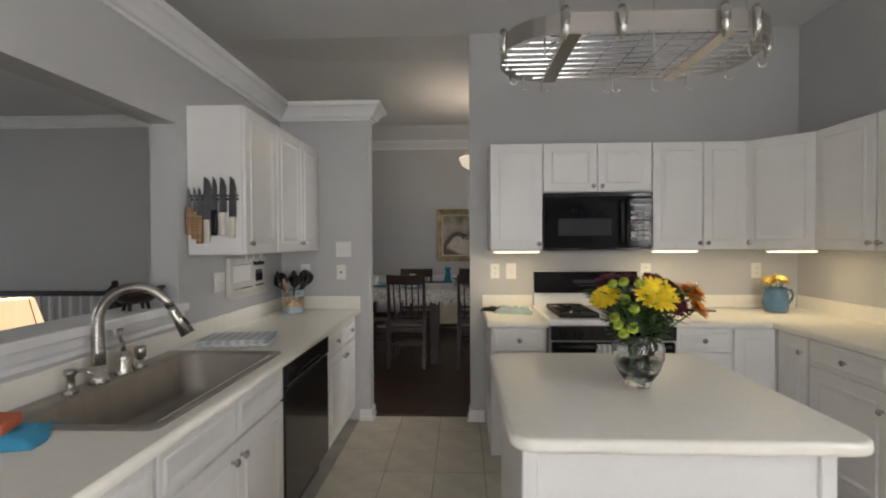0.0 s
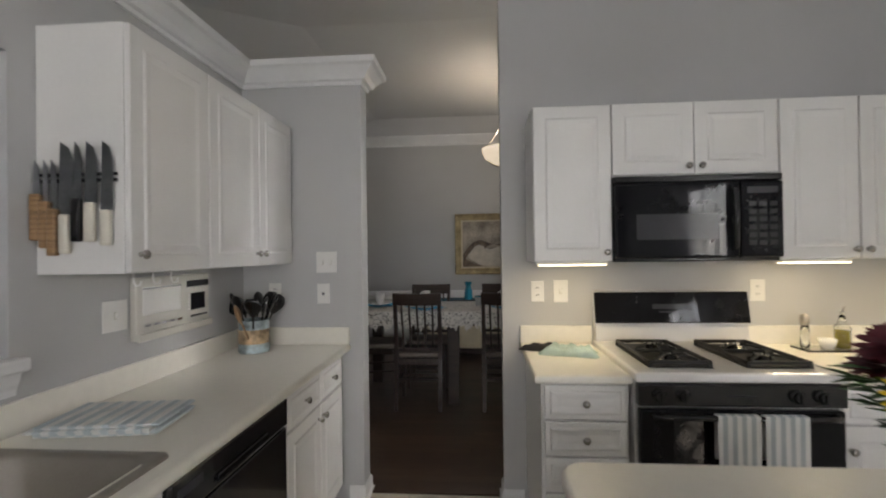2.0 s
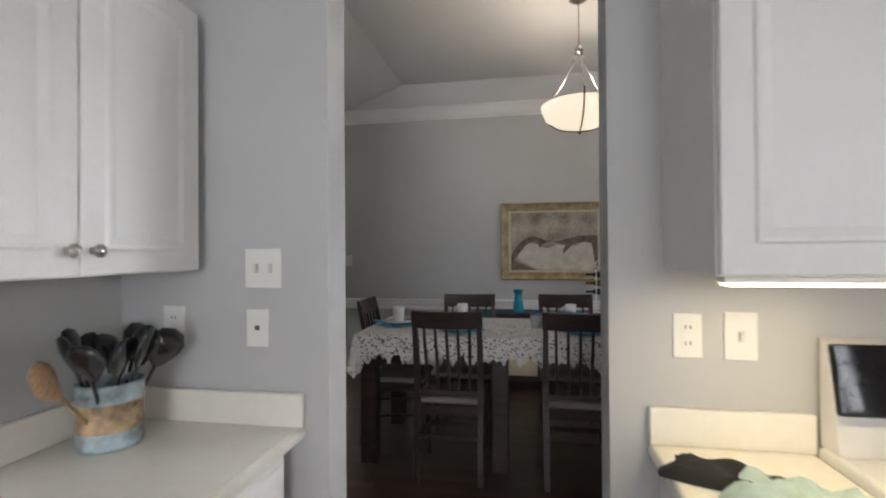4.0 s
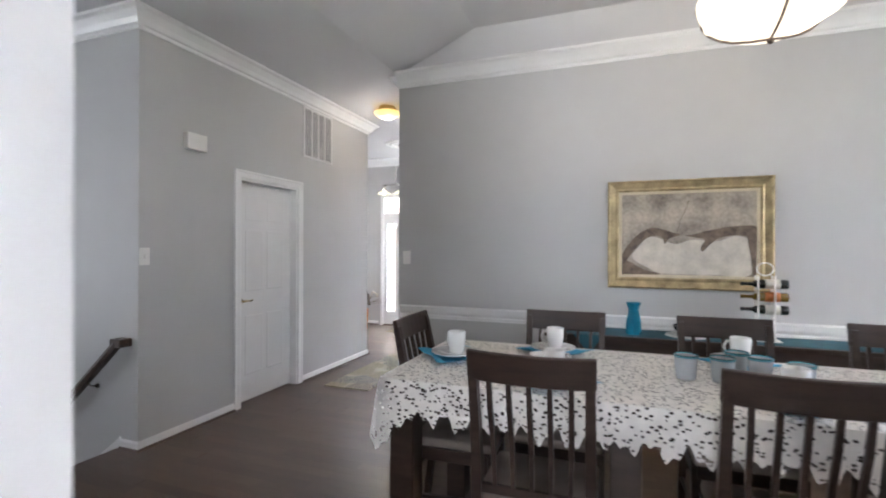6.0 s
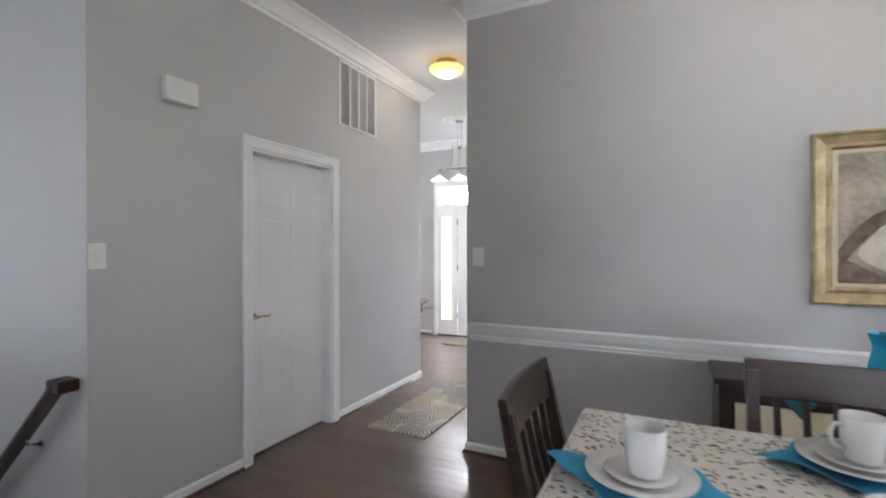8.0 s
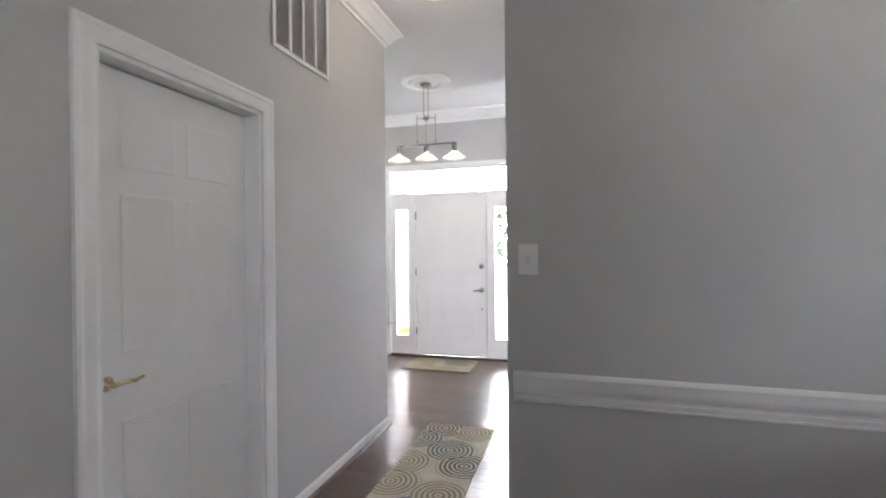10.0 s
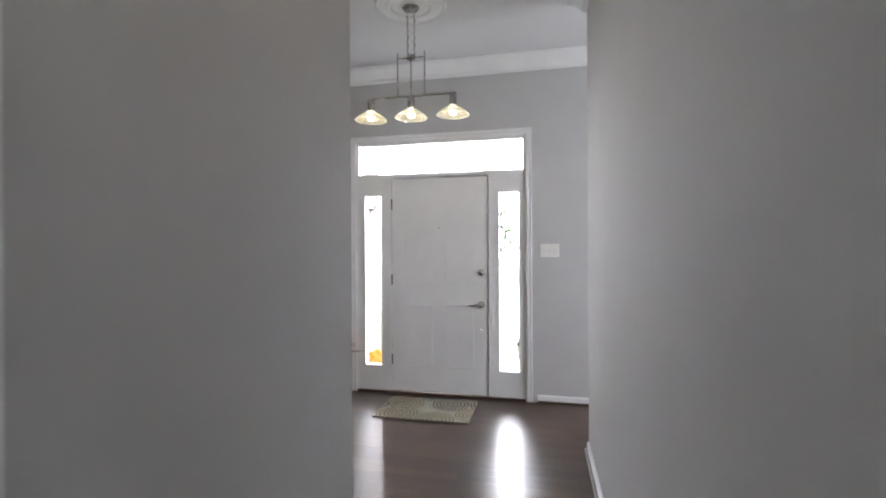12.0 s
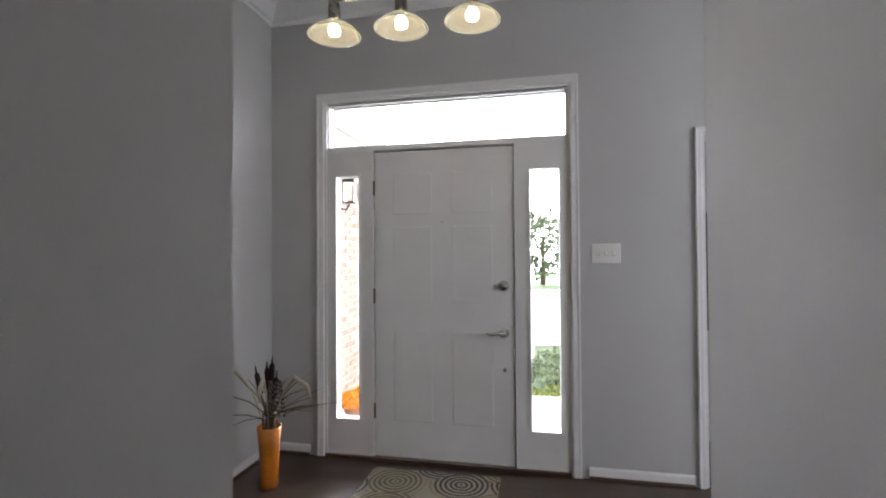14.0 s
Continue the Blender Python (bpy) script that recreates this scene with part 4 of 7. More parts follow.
for x, y in ((-0.28, -0.235), (-0.10, -0.235), (0.22, -0.235), (0.33, -0.215), (-0.463, -0.08), (0.468, -0.05)):
    br = tube([(x, y - 0.006, 0.045), (x, y - 0.014, 0.02), (x, y - 0.012, -0.03), (x, y - 0.006, -0.06)], [0.012, 0.016, 0.013, 0.004], 10)
    part("bracket", br, NICKEL, e, smooth=True)
for x, y in ((-0.45, -0.06), (-0.42, 0.10), (-0.36, 0.17), (-0.33, -0.16), (-0.28, 0.21), (-0.02, 0.22), (0.02, 0.22), (0.18, 0.215), (0.31, 0.20), (0.36, -0.14), (0.40, 0.08), (0.45, -0.04)):
    hk = tube([(x, y, -0.015), (x, y, -0.07)] + [(x + 0.014 - 0.014 * math.cos(radians(a)), y, -0.07 - 0.014 * math.sin(radians(a))) for a in range(30, 200, 30)], 0.003, 6)
    part("hook", hk, CHROME, e, smooth=True)
for x in (-0.30, 0.20, -0.20, 0.30):
    y = -0.235 if x in (-0.30, 0.30) else 0.235
    rod = tube([(x * 0.98, y, 0.03), (x * 0.8, y * 0.7, H - 2.14)], 0.004, 6)
    part("hanger", rod, CHROME, e)


# ---- dining room ----
H = H_ROOM / 0.979
near_things.update(scene.objects)
def curved_board(x0, x1, z0, z1, y, bow, t, n=8):
    """An upright board bowed in plan, its middle set back."""
    bm = bmesh.new()
    cols = []
    for i in range(n + 1):
        u = i / n
        x = x0 + (x1 - x0) * u
        yy = y + bow * (1 - (2 * u - 1) ** 2)
        cols.append([bm.verts.new(p) for p in ((x, yy, z0), (x, yy + t, z0), (x, yy + t, z1), (x, yy, z1))])
    for a, b in zip(cols, cols[1:]):
        for k in range(4):
            bm.faces.new((a[k], a[(k + 1) % 4], b[(k + 1) % 4], b[k]))
    bm.faces.new(cols[0]), bm.faces.new(cols[-1][::-1])
    return bm


def dining_chair(m, label):
    """A chair whose back is at y = 0 and which faces +y."""
    e = thing("dining_chair", m, label, "chair", "chairs round the table")
    w = 0.225
    for s in (-1, 1):
        x = s * (w - 0.02)
        bm = bmesh.new()
        prev = None
        for y, z, hw, hd in ((-0.06, 0, 0.016, 0.016), (0.0, 0.45, 0.019, 0.021), (0.005, 0.62, 0.019, 0.022), (-0.035, 0.86, 0.017, 0.018), (-0.075, 1.055, 0.015, 0.014)):
            ring = [bm.verts.new((x + dx * hw, y + dy * hd, z)) for dx, dy in ((-1, -1), (1, -1), (1, 1), (-1, 1))]
            if prev:
                for k in range(4):
                    bm.faces.new((prev[k], prev[(k + 1) % 4], ring[(k + 1) % 4], ring[k]))
            else:
                bm.faces.new(ring[::-1])
            prev = ring
        bm.faces.new(prev)
        part("back_leg", bm, ESPRESSO, e)
        lg = bmesh.new()
        for z0, z1, r0, r1 in ((0, 0.47, 0.015, 0.020),):
            a = [lg.verts.new((x + dx * r0, 0.38 + dy * r0, z0)) for dx, dy in ((-1, -1), (1, -1), (1, 1), (-1, 1))]
            b = [lg.verts.new((x + dx * r1, 0.38 + dy * r1, z1)) for dx, dy in ((-1, -1), (1, -1), (1, 1), (-1, 1))]
            lg.faces.new(a[::-1]), lg.faces.new(b)
            for k in range(4):
                lg.faces.new((a[k], a[(k + 1) % 4], b[(k + 1) % 4], b[k]))
        part("front_leg", lg, ESPRESSO, e)
    tr = curved_board(-w, w, 0, 0.112, 0, -0.022, 0.022)
    bmesh.ops.bevel(tr, geom=tr.edges[:], offset=0.004, segments=1, affect="EDGES")
    part("top_rail", tr, ESPRESSO, e, m=pose(0, -0.070, 0.975, 12))
    part("lower_rail", box(-w + 0.03, w - 0.03, -0.008, 0.014, 0.535, 0.570, 0.003), ESPRESSO, e)
    for i in range(5):
        x = (i - 2) * 0.068
        y1 = -0.072 - 0.018 * (1 - (x / w) ** 2)
        part("slat", tube([(x, 0.003, 0.565), (x * 1.03, -0.010, 0.72), (x * 1.05, -0.045 - 0.01, 0.87), (x * 1.06, y1 + 0.008, 0.985)], [0.011, 0.0125, 0.0125, 0.011], 4), ESPRESSO, e)
    part("seat_frame", boxes([(-w + 0.022, w - 0.022, 0.355, 0.405, 0.412, 0.472), (-w + 0.022, w - 0.022, -0.01, 0.02, 0.412, 0.472), (-w + 0.006, -w + 0.034, 0.022, 0.353, 0.412, 0.472), (w - 0.034, w - 0.006, 0.022, 0.353, 0.412, 0.472)], 0.002), ESPRESSO, e)
    st = box(-w + 0.004, w - 0.004, 0.012, 0.425, 0.474, 0.519, 0.018, seg=3)
    part("seat", st, SEATPAD, e, "taupe padded seat", True)
    for y in (0.38, -0.035):
        part("stretcher", box(-w + 0.03, w - 0.03, y - 0.010, y + 0.010, 0.20 if y > 0 else 0.27, 0.235 if y > 0 else 0.295), ESPRESSO, e)
    for s in (-1, 1):
        part("stretcher", tube([(s * (w - 0.02), -0.03, 0.22), (s * (w - 0.02), 0.37, 0.24)], 0.012, 4), ESPRESSO, e)
    return e


chair = dining_chair(pose(-0.505, 5.99, 0), "dark espresso wooden slat-back chair at the table")
copy_thing(chair, pose(0.31, 6.0, 0, 0, 0, -2))
copy_thing(chair, pose(1.16, 6.0, 0, 0, 0, 1))
copy_thing(chair, pose(-0.495, 7.03, 0, 0, 0, 180))
copy_thing(chair, pose(0.325, 7.07, 0, 0, 0, 181))
copy_thing(chair, pose(1.09, 7.08, 0, 0, 0, 179))
copy_thing(chair, pose(-1.19, 6.63, 0, 0, 0, -88))

TX0, TX1, TY0, TY1, TZ = -1.165, 1.72, 6.10, 6.99, 0.888
e = thing("dining_table", pose(0, 0, 0), "counter-height espresso dining table under a lace cloth", "table")
part("tabletop", box(TX0, TX1, TY0, TY1, TZ - 0.04, TZ, 0.004), ESPRESSO, e)
part("apron", boxes([(TX0 + 0.06, TX1 - 0.06, TY0 + 0.07, TY0 + 0.10, TZ - 0.14, TZ - 0.041), (TX0 + 0.06, TX1 - 0.06, TY1 - 0.10, TY1 - 0.07, TZ - 0.14, TZ - 0.041)]), ESPRESSO, e)
for x in (TX0 + 0.02, -0.24, 0.66, TX1 - 0.13):
    for y in (TY0 + 0.02, TY1 - 0.13):
        if x in (-0.24, 0.66) and y > 6.5:
            continue
        part("leg", box(x, x + 0.11, y, y + 0.11, 0, TZ - 0.041, 0.004), ESPRESSO, e)

# lace tablecloth: a cotton sheet with many cut-outs and a scalloped hem
LACE = mat("white_cutwork_lace", (0.77, 0.74, 0.70), 0.9, vary=0.05, scale=20, fine=400, bump=0.3)
nt = LACE.node_tree
out, bsdf = nt.nodes["Material Output"], nt.nodes["Principled BSDF"]
tc, mp = nt.nodes.new("ShaderNodeTexCoord"), nt.nodes.new("ShaderNodeMapping")
mp.inputs["Scale"].default_value = (1, 1.7, 1)
mp.inputs["Rotation"].default_value = (0, 0, 0.5)
vor = nt.nodes.new("ShaderNodeTexVoronoi")
vor.inputs["Scale"].default_value = 42
vor.inputs["Randomness"].default_value = 1.0
thr = nt.nodes.new("ShaderNodeMath")
thr.operation = "LESS_THAN"
thr.inputs[1].default_value = 0.325
clear, mix = nt.nodes.new("ShaderNodeBsdfTransparent"), nt.nodes.new("ShaderNodeMixShader")
nt.links.new(tc.outputs["UV"], mp.inputs[0])
nt.links.new(mp.outputs[0], vor.inputs["Vector"])
nt.links.new(vor.outputs["Distance"], thr.inputs[0])
nt.links.new(thr.outputs[0], mix.inputs[0])
nt.links.new(bsdf.outputs[0], mix.inputs[1])
nt.links.new(clear.outputs[0], mix.inputs[2])
nt.links.new(mix.outputs[0], out.inputs["Surface"])


def lace_cloth(x0, x1, y0, y1, z, drop):
    bm = bmesh.new()
    uv = bm.loops.layers.uv.new("weave")
    per, ring = 2 * (x1 - x0 + y1 - y0), []
    step = 0.01

    def edge_point(s):
        s %= per
        for (ax, ay), (bx, by) in (((x0, y0), (x1, y0)), ((x1, y0), (x1, y1)), ((x1, y1), (x0, y1)), ((x0, y1), (x0, y0))):
            ln = abs(bx - ax) + abs(by - ay)
            if s <= ln:
                u = s / ln
                return Vector((ax + (bx - ax) * u, ay + (by - ay) * u, z)), Vector(((by - ay) / ln, -(bx - ax) / ln, 0)), min(s, ln - s)
            s -= ln
        return edge_point(0)

    n = int(per / step)
    levels = (0.0, 0.012, 0.04, 0.08, 0.12, 0.16, 0.24, 1.0)
    rows = []
    for i in range(n):
        s = per * i / n
        p, o, near = edge_point(s)
        corner = max(0, 1 - near / 0.14)
        col = []
        for k, dz in enumerate(levels):
            hem = drop * (1 + 1.0 * corner) + 0.026 * abs(math.sin(s * 21)) + 0.018 * math.sin(s * 57) + 0.014 * math.sin(s * 131)
            dd = hem if k == len(levels) - 1 else min(dz, hem - 0.01 * (len(levels) - k))
            out_ = 0.006 + 0.010 * min(1, dz / 0.05) + dd * (0.05 + 0.07 * math.sin(s * 17 + 1.3 * math.sin(s * 3))) * (1 if dz else 0) + 0.10 * corner * dd
            q = p + o * out_ - Vector((0, 0, dd))
            col.append((bm.verts.new(q), (s, 3 + dd)))
        rows.append(col)
    for i in range(n):
        a, b = rows[i], rows[(i + 1) % n]
        for k in range(len(levels) - 1):
            f = bm.faces.new((a[k][0], b[k][0], b[k + 1][0], a[k + 1][0]))
            wrap = per if i == n - 1 else 0
            for lp, (su, sv) in zip(f.loops, (a[k][1], (b[k][1][0] + wrap, b[k][1][1]), (b[k + 1][1][0] + wrap, b[k + 1][1][1]), a[k + 1][1])):
                lp[uv].uv = (su, sv)
    f = bm.faces.new([r[0][0] for r in rows])
    for lp in f.loops:
        lp[uv].uv = (lp.vert.co.x, lp.vert.co.y)
    return bm


c = part("tablecloth", lace_cloth(TX0 - 0.01, TX1 + 0.01, TY0 - 0.01, TY1 + 0.01, TZ + 0.006, 0.135), LACE)
tagged(c, "white cutwork lace tablecloth with a scalloped hem on the table", "tablecloth")
ZT = TZ + 0.008


def mug(x, y, z, turn, label="white porcelain mug standing on a plate"):
    e = thing("mug", pose(x, y, z, 0, 0, turn), label, "mug", "place settings")
    part("cup", lathe([(0, 0.0), (0.034, 0.0), (0.038, 0.006), (0.043, 0.05), (0.045, 0.105), (0.042, 0.105), (0.040, 0.05), (0.034, 0.008), (0, 0.007)], 24), PORC, e, smooth=True)
    part("handle", tube([(0.042, 0, 0.085), (0.062, 0, 0.085), (0.072, 0, 0.065), (0.068, 0, 0.04), (0.042, 0, 0.025)], 0.006, 8), PORC, e, smooth=True)
    return e


def plate(x, y, z, r=0.118, label="round white porcelain dinner plate on a blue napkin"):
    o = part("plate", lathe([(0, 0.004), (r * 0.55, 0.004), (r * 0.68, 0.010), (r, 0.022), (r * 1.0, 0.026), (r * 0.66, 0.015), (r * 0.55, 0.009), (0, 0.009)], 36), PORC, smooth=True)
    o.matrix_basis = pose(x, y, z)
    return tagged(o, label, "plate", "place settings")


def napkin(x, y, z, turn, s=0.29):
    n = 12
    bm = bmesh.new()
    g = []
    for i in range(n + 1):
        row = []
        for j in range(n + 1):
            u, v = 2 * i / n - 1, 2 * j / n - 1
            r = max(abs(u), abs(v))
            wave = math.sin(5.2 * math.atan2(v, u) + turn) * r ** 2
            pull = 1 - 0.16 * r * (1 - min(abs(u), abs(v))) + 0.05 * wave
            row.append(bm.verts.new((u * s / 2 * pull, v * s / 2 * pull, 0.005 + (0.016 * max(0, wave) + 0.012 * r ** 4) * (r > 0.55))))
        g.append(row)
    for i in range(n):
        for j in range(n):
            bm.faces.new((g[i][j], g[i + 1][j], g[i + 1][j + 1], g[i][j + 1]))
    o = part("napkin", bm, TEALN, smooth=True)
    o.matrix_basis = pose(x, y, z, 0, 0, turn)
    md = o.modifiers.new("thickness", "SOLIDIFY")
    md.thickness = 0.002
    return tagged(o, "turquoise cloth napkin spread under a plate", "napkin", "place settings")


for x, y, t, mt in ((-0.985, 6.53, 40, 150), (-0.53, 6.82, 50, 200), (0.33, 6.86, 45, 190), (1.10, 6.84, 45, 170), (-0.47, 6.27, 45, 20), (0.37, 6.27, 45, 60), (1.15, 6.27, 45, 30)):
    napkin(x, y, ZT, t)
    plate(x, y, ZT + 0.012)
    sa = part("saucer", lathe([(0, 0.003), (0.04, 0.003), (0.078, 0.014), (0.076, 0.017), (0.04, 0.007), (0, 0.007)], 30), PORC, smooth=True)
    sa.matrix_basis = pose(x, y, ZT + 0.023)
    tagged(sa, "small white saucer stacked on a dinner plate", "saucer", "place settings")
    mug(x + 0.01, y, ZT + 0.032, mt)
bw = part("bowl", lathe([(0, 0), (0.03, 0), (0.032, 0.006), (0.06, 0.04), (0.068, 0.058), (0.064, 0.058), (0.056, 0.04), (0.028, 0.010), (0, 0.009)], 28), PORC, smooth=True)
bw.matrix_basis = pose(-0.54, 6.52, ZT)
tagged(bw, "small white porcelain bowl on the lace cloth", "bowl")
for x, y in ((0.065, 6.53), (0.20, 6.52), (0.35, 6.58), (0.47, 6.50), (0.28, 6.66)):
    e = thing("drinking_glass", pose(x, y, ZT), "frosted blue-rimmed drinking glass on the lace cloth", "glass", "glasses on the table")
    part("tumbler", lathe([(0, 0), (0.036, 0), (0.039, 0.01), (0.047, 0.10), (0.044, 0.10), (0.036, 0.014), (0, 0.012)], 24), SMOKEG, e, smooth=True)
    part("rim", lathe([(0.0475, 0.094), (0.0490, 0.100), (0.0475, 0.106), (0.0440, 0.100), (0.0475, 0.094)], 24), TEALG, e, "blue glass rim", True)

# buffet under the painting
e = thing("buffet", pose(-0.715, 7.985, 0), "dark wood sideboard with cream panelled doors against the wall", "sideboard")
BW = 2.45
part("top", box(-0.02, BW + 0.02, -0.02, 0.385, 0.775, 0.805, 0.004), ESPRESSO, e)
part("carcass", boxes([(0, 0.05, 0, 0.38, 0, 0.774), (BW - 0.05, BW, 0, 0.38, 0, 0.774), (0.05, BW - 0.05, 0.02, 0.38, 0.10, 0.774), (0.05, BW - 0.05, 0, 0.02, 0.70, 0.774), (0.05, BW - 0.05, 0, 0.02, 0.10, 0.15)], 0.002), ESPRESSO, e)
for k in range(6):
    x0 = 0.065 + k * 0.39
    d = part("door", panel_slab(0.37, 0.535, 0.018, [(0.045, 0.325, 0.045, 0.49)], 0.004), CREAM, e, "cream painted cabinet door")
    d.matrix_basis = pose(x0, -0.002, 0.157)
    knob(d, 0.34 if k % 2 == 0 else 0.03, 0, 0.33)
rn = box(-0.58, 1.66, 7.99, 8.33, 0.8055, 0.8085)
tagged(part("table_runner", rn, RUNNER), "dark teal cloth runner along the sideboard", "runner")
tri = bmesh.new()
f = tri.faces.new([tri.verts.new(p) for p in ((-0.52, 7.960, 0.8075), (-0.30, 7.960, 0.8075), (-0.40, 7.958, 0.66))])
ex = bmesh.ops.extrude_face_region(tri, geom=[f])
for v in ex["geom"]:
    if isinstance(v, bmesh.types.BMVert):
        v.co.y += 0.003
tagged(part("runner_corner", tri, RUNNER), "hanging dark teal cloth corner on the sideboard", "cloth")

e = thing("vase", pose(-0.085, 8.09, 0.809), "turquoise glass vase with a flared rim on the sideboard", "vase")
TEALV = mat("turquoise_vase_glass", (0.04, 0.48, 0.70), 0.08, vary=0.1, coat=0.5)
TEALV.node_tree.nodes["Principled BSDF"].inputs["Transmission Weight"].default_value = 0.45
vb = lathe([(r * 1.02, z * 1.08) for r, z in [(0, 0), (0.050, 0), (0.056, 0.02), (0.052, 0.09), (0.038, 0.15), (0.036, 0.17), (0.054, 0.222), (0.050, 0.222), (0.032, 0.17), (0.034, 0.15), (0.047, 0.09), (0.05, 0.02), (0, 0.012)]], 8)
part("body", vb, TEALV, e)
e = thing("glass_bowl", pose(0.28, 8.10, 0.809), "clear cut-glass bowl on a plate", "bowl")
part("bowl", lathe([(0, 0.012), (0.04, 0.012), (0.085, 0.05), (0.10, 0.085), (0.096, 0.085), (0.08, 0.05), (0.035, 0.02), (0, 0.02)], 20), CLEARG, e, smooth=True)
part("dish", lathe([(0, 0), (0.08, 0), (0.15, 0.012), (0.148, 0.016), (0.08, 0.006), (0, 0.006)], 28), PORC, e, smooth=True)

# wine rack with three bottles
e = thing("wine_rack", pose(0.775, 8.15, 0.809), "white wire countertop wine rack with a ring top", "wine rack")
for s in (-1, 1):
    part("upright", tube([(-0.05, s * 0.035, 0.0), (-0.05, s * 0.035, 0.46)], 0.006, 8), PLASTIC, e)
    part("upright", tube([(0.05, s * 0.035, 0.0), (0.05, s * 0.035, 0.46)], 0.006, 8), PLASTIC, e)
part("foot", box(-0.09, 0.09, -0.06, 0.06, 0.0, 0.008, 0.003), PLASTIC, e)
part("ring", tube([(0.05 * math.cos(radians(a)), 0, 0.505 + 0.045 * math.sin(radians(a))) for a in range(0, 361, 20)], 0.005, 8), PLASTIC, e, smooth=True)
for z in (0.22, 0.31, 0.40):
    part("cradle", tube([(-0.05, -0.036, z + 0.01)] + [(-0.05, 0.036 * math.sin(radians(a)), z - 0.036 * math.cos(radians(a))) for a in range(-80, 81, 20)], 0.004, 6), PLASTIC, e)
    part("cradle", tube([(0.05, -0.036, z + 0.01)] + [(0.05, 0.036 * math.sin(radians(a)), z - 0.036 * math.cos(radians(a))) for a in range(-80, 81, 20)], 0.004, 6), PLASTIC, e)
BOTTLE = mat("dark_bottle_glass", (0.012, 0.016, 0.010), 0.08, vary=0.1, bump=0, coat=0.4)
AMBER = mat("amber_bottle_glass", (0.16, 0.10, 0.015), 0.08, vary=0.1, bump=0, coat=0.4)
LABELW = mat("white_bottle_label", (0.70, 0.68, 0.62), 0.6, vary=0.08)
LABELO = mat("orange_bottle_label", (0.55, 0.18, 0.04), 0.6, vary=0.15)
for z, m1, m2 in ((0.22, BOTTLE, LABELW), (0.31, AMBER, LABELO), (0.40, BOTTLE, LABELW)):
    b = thing("wine_bottle", pose(0.775 + 0.135, 8.15, 0.809 + z, 0, -90, 0), "dark wine bottle lying in the wire rack", "bottle", "bottles in the rack")
    part("glass", lathe([(0, 0), (0.030, 0), (0.033, 0.006), (0.033, 0.165), (0.026, 0.195), (0.013, 0.215), (0.012, 0.265), (0.014, 0.268), (0.014, 0.285), (0, 0.285)], 20), m1, b, smooth=True)
    part("label", lathe([(0.0335, 0.05), (0.0335, 0.14), (0.0331, 0.14), (0.0331, 0.05), (0.0335, 0.05)], 20), m2, b, smooth=True)

# painting in a wide gilt frame
PX0, PX1, PZ0, PZ1 = -0.275, 0.894, 1.136, 2.006
e = thing("painting", pose(PX0, 8.398, PZ0), "sepia painting in a wide antique gold frame", "painting")
w, h = PX1 - PX0, PZ1 - PZ0
prof = [(0, 0), (0.0, 0.030), (0.012, 0.036), (0.02, 0.030), (0.06, 0.016), (0.075, 0.020), (0.085, 0.014), (0.092, 0.0)]
fr = bmesh.new()
rows = [[fr.verts.new((x + (o if sx else -o), -u, z + (o if sz else -o))) for x, z, sx, sz in ((0, 0, 1, 1), (w, 0, 0, 1), (w, h, 0, 0), (0, h, 1, 0))] for o, u in prof]
for a, b in zip(rows, rows[1:]):
    for k in range(4):
        fr.faces.new((a[k], a[(k + 1) % 4], b[(k + 1) % 4], b[k]))
part("frame", fr, GOLD, e)
part("liner", boxes([(0.088, w - 0.088, -0.010, -0.002, 0.088, 0.110), (0.088, w - 0.088, -0.010, -0.002, h - 0.110, h - 0.088), (0.088, 0.110, -0.010, -0.002, 0.110, h - 0.110), (w - 0.110, w - 0.088, -0.010, -0.002, 0.110, h - 0.110)], 0.002), CREAM, e)
cv = part("canvas", box(0.095, w - 0.095, -0.006, -0.001, 0.095, h - 0.095), CANVAS, e)


def flat_shape(pts, y):
    bm = bmesh.new()
    bm.faces.new([bm.verts.new((x, y, z)) for x, z in pts])
    ex = bmesh.ops.extrude_face_region(bm, geom=bm.faces[:])
    for v in ex["geom"]:
        if isinstance(v, bmesh.types.BMVert):
            v.co.y += 0.0006
    return bm


def blob(pts, n=5):
    """A closed soft outline through a few corners."""
    out_ = []
    k = len(pts)
    for i in range(k):
        p0, p1, p2, p3 = (Vector(pts[(i + j - 1) % k]) for j in range(4))
        for s in range(n):
            t = s / n
            out_.append(tuple(0.5 * (2 * p1 + (p2 - p0) * t + (2 * p0 - 5 * p1 + 4 * p2 - p3) * t * t + (3 * p1 - p0 - 3 * p2 + p3) * t ** 3)))
    return out_


part("pale_shape", flat_shape(blob([(0.19, 0.25), (0.30, 0.17), (0.42, 0.125), (0.75, 0.12), (1.02, 0.125), (1.03, 0.36), (0.92, 0.42), (0.80, 0.38), (0.62, 0.39), (0.50, 0.36), (0.33, 0.42), (0.24, 0.34)]), -0.0075), PALE, cv)
part("dark_shape", flat_shape(blob([(0.112, 0.27), (0.17, 0.37), (0.25, 0.45), (0.34, 0.49), (0.42, 0.475), (0.49, 0.45), (0.545, 0.435), (0.50, 0.415), (0.46, 0.40), (0.43, 0.36), (0.41, 0.41), (0.35, 0.425), (0.27, 0.385), (0.19, 0.29), (0.13, 0.21)]), -0.0085), UMBER, cv)
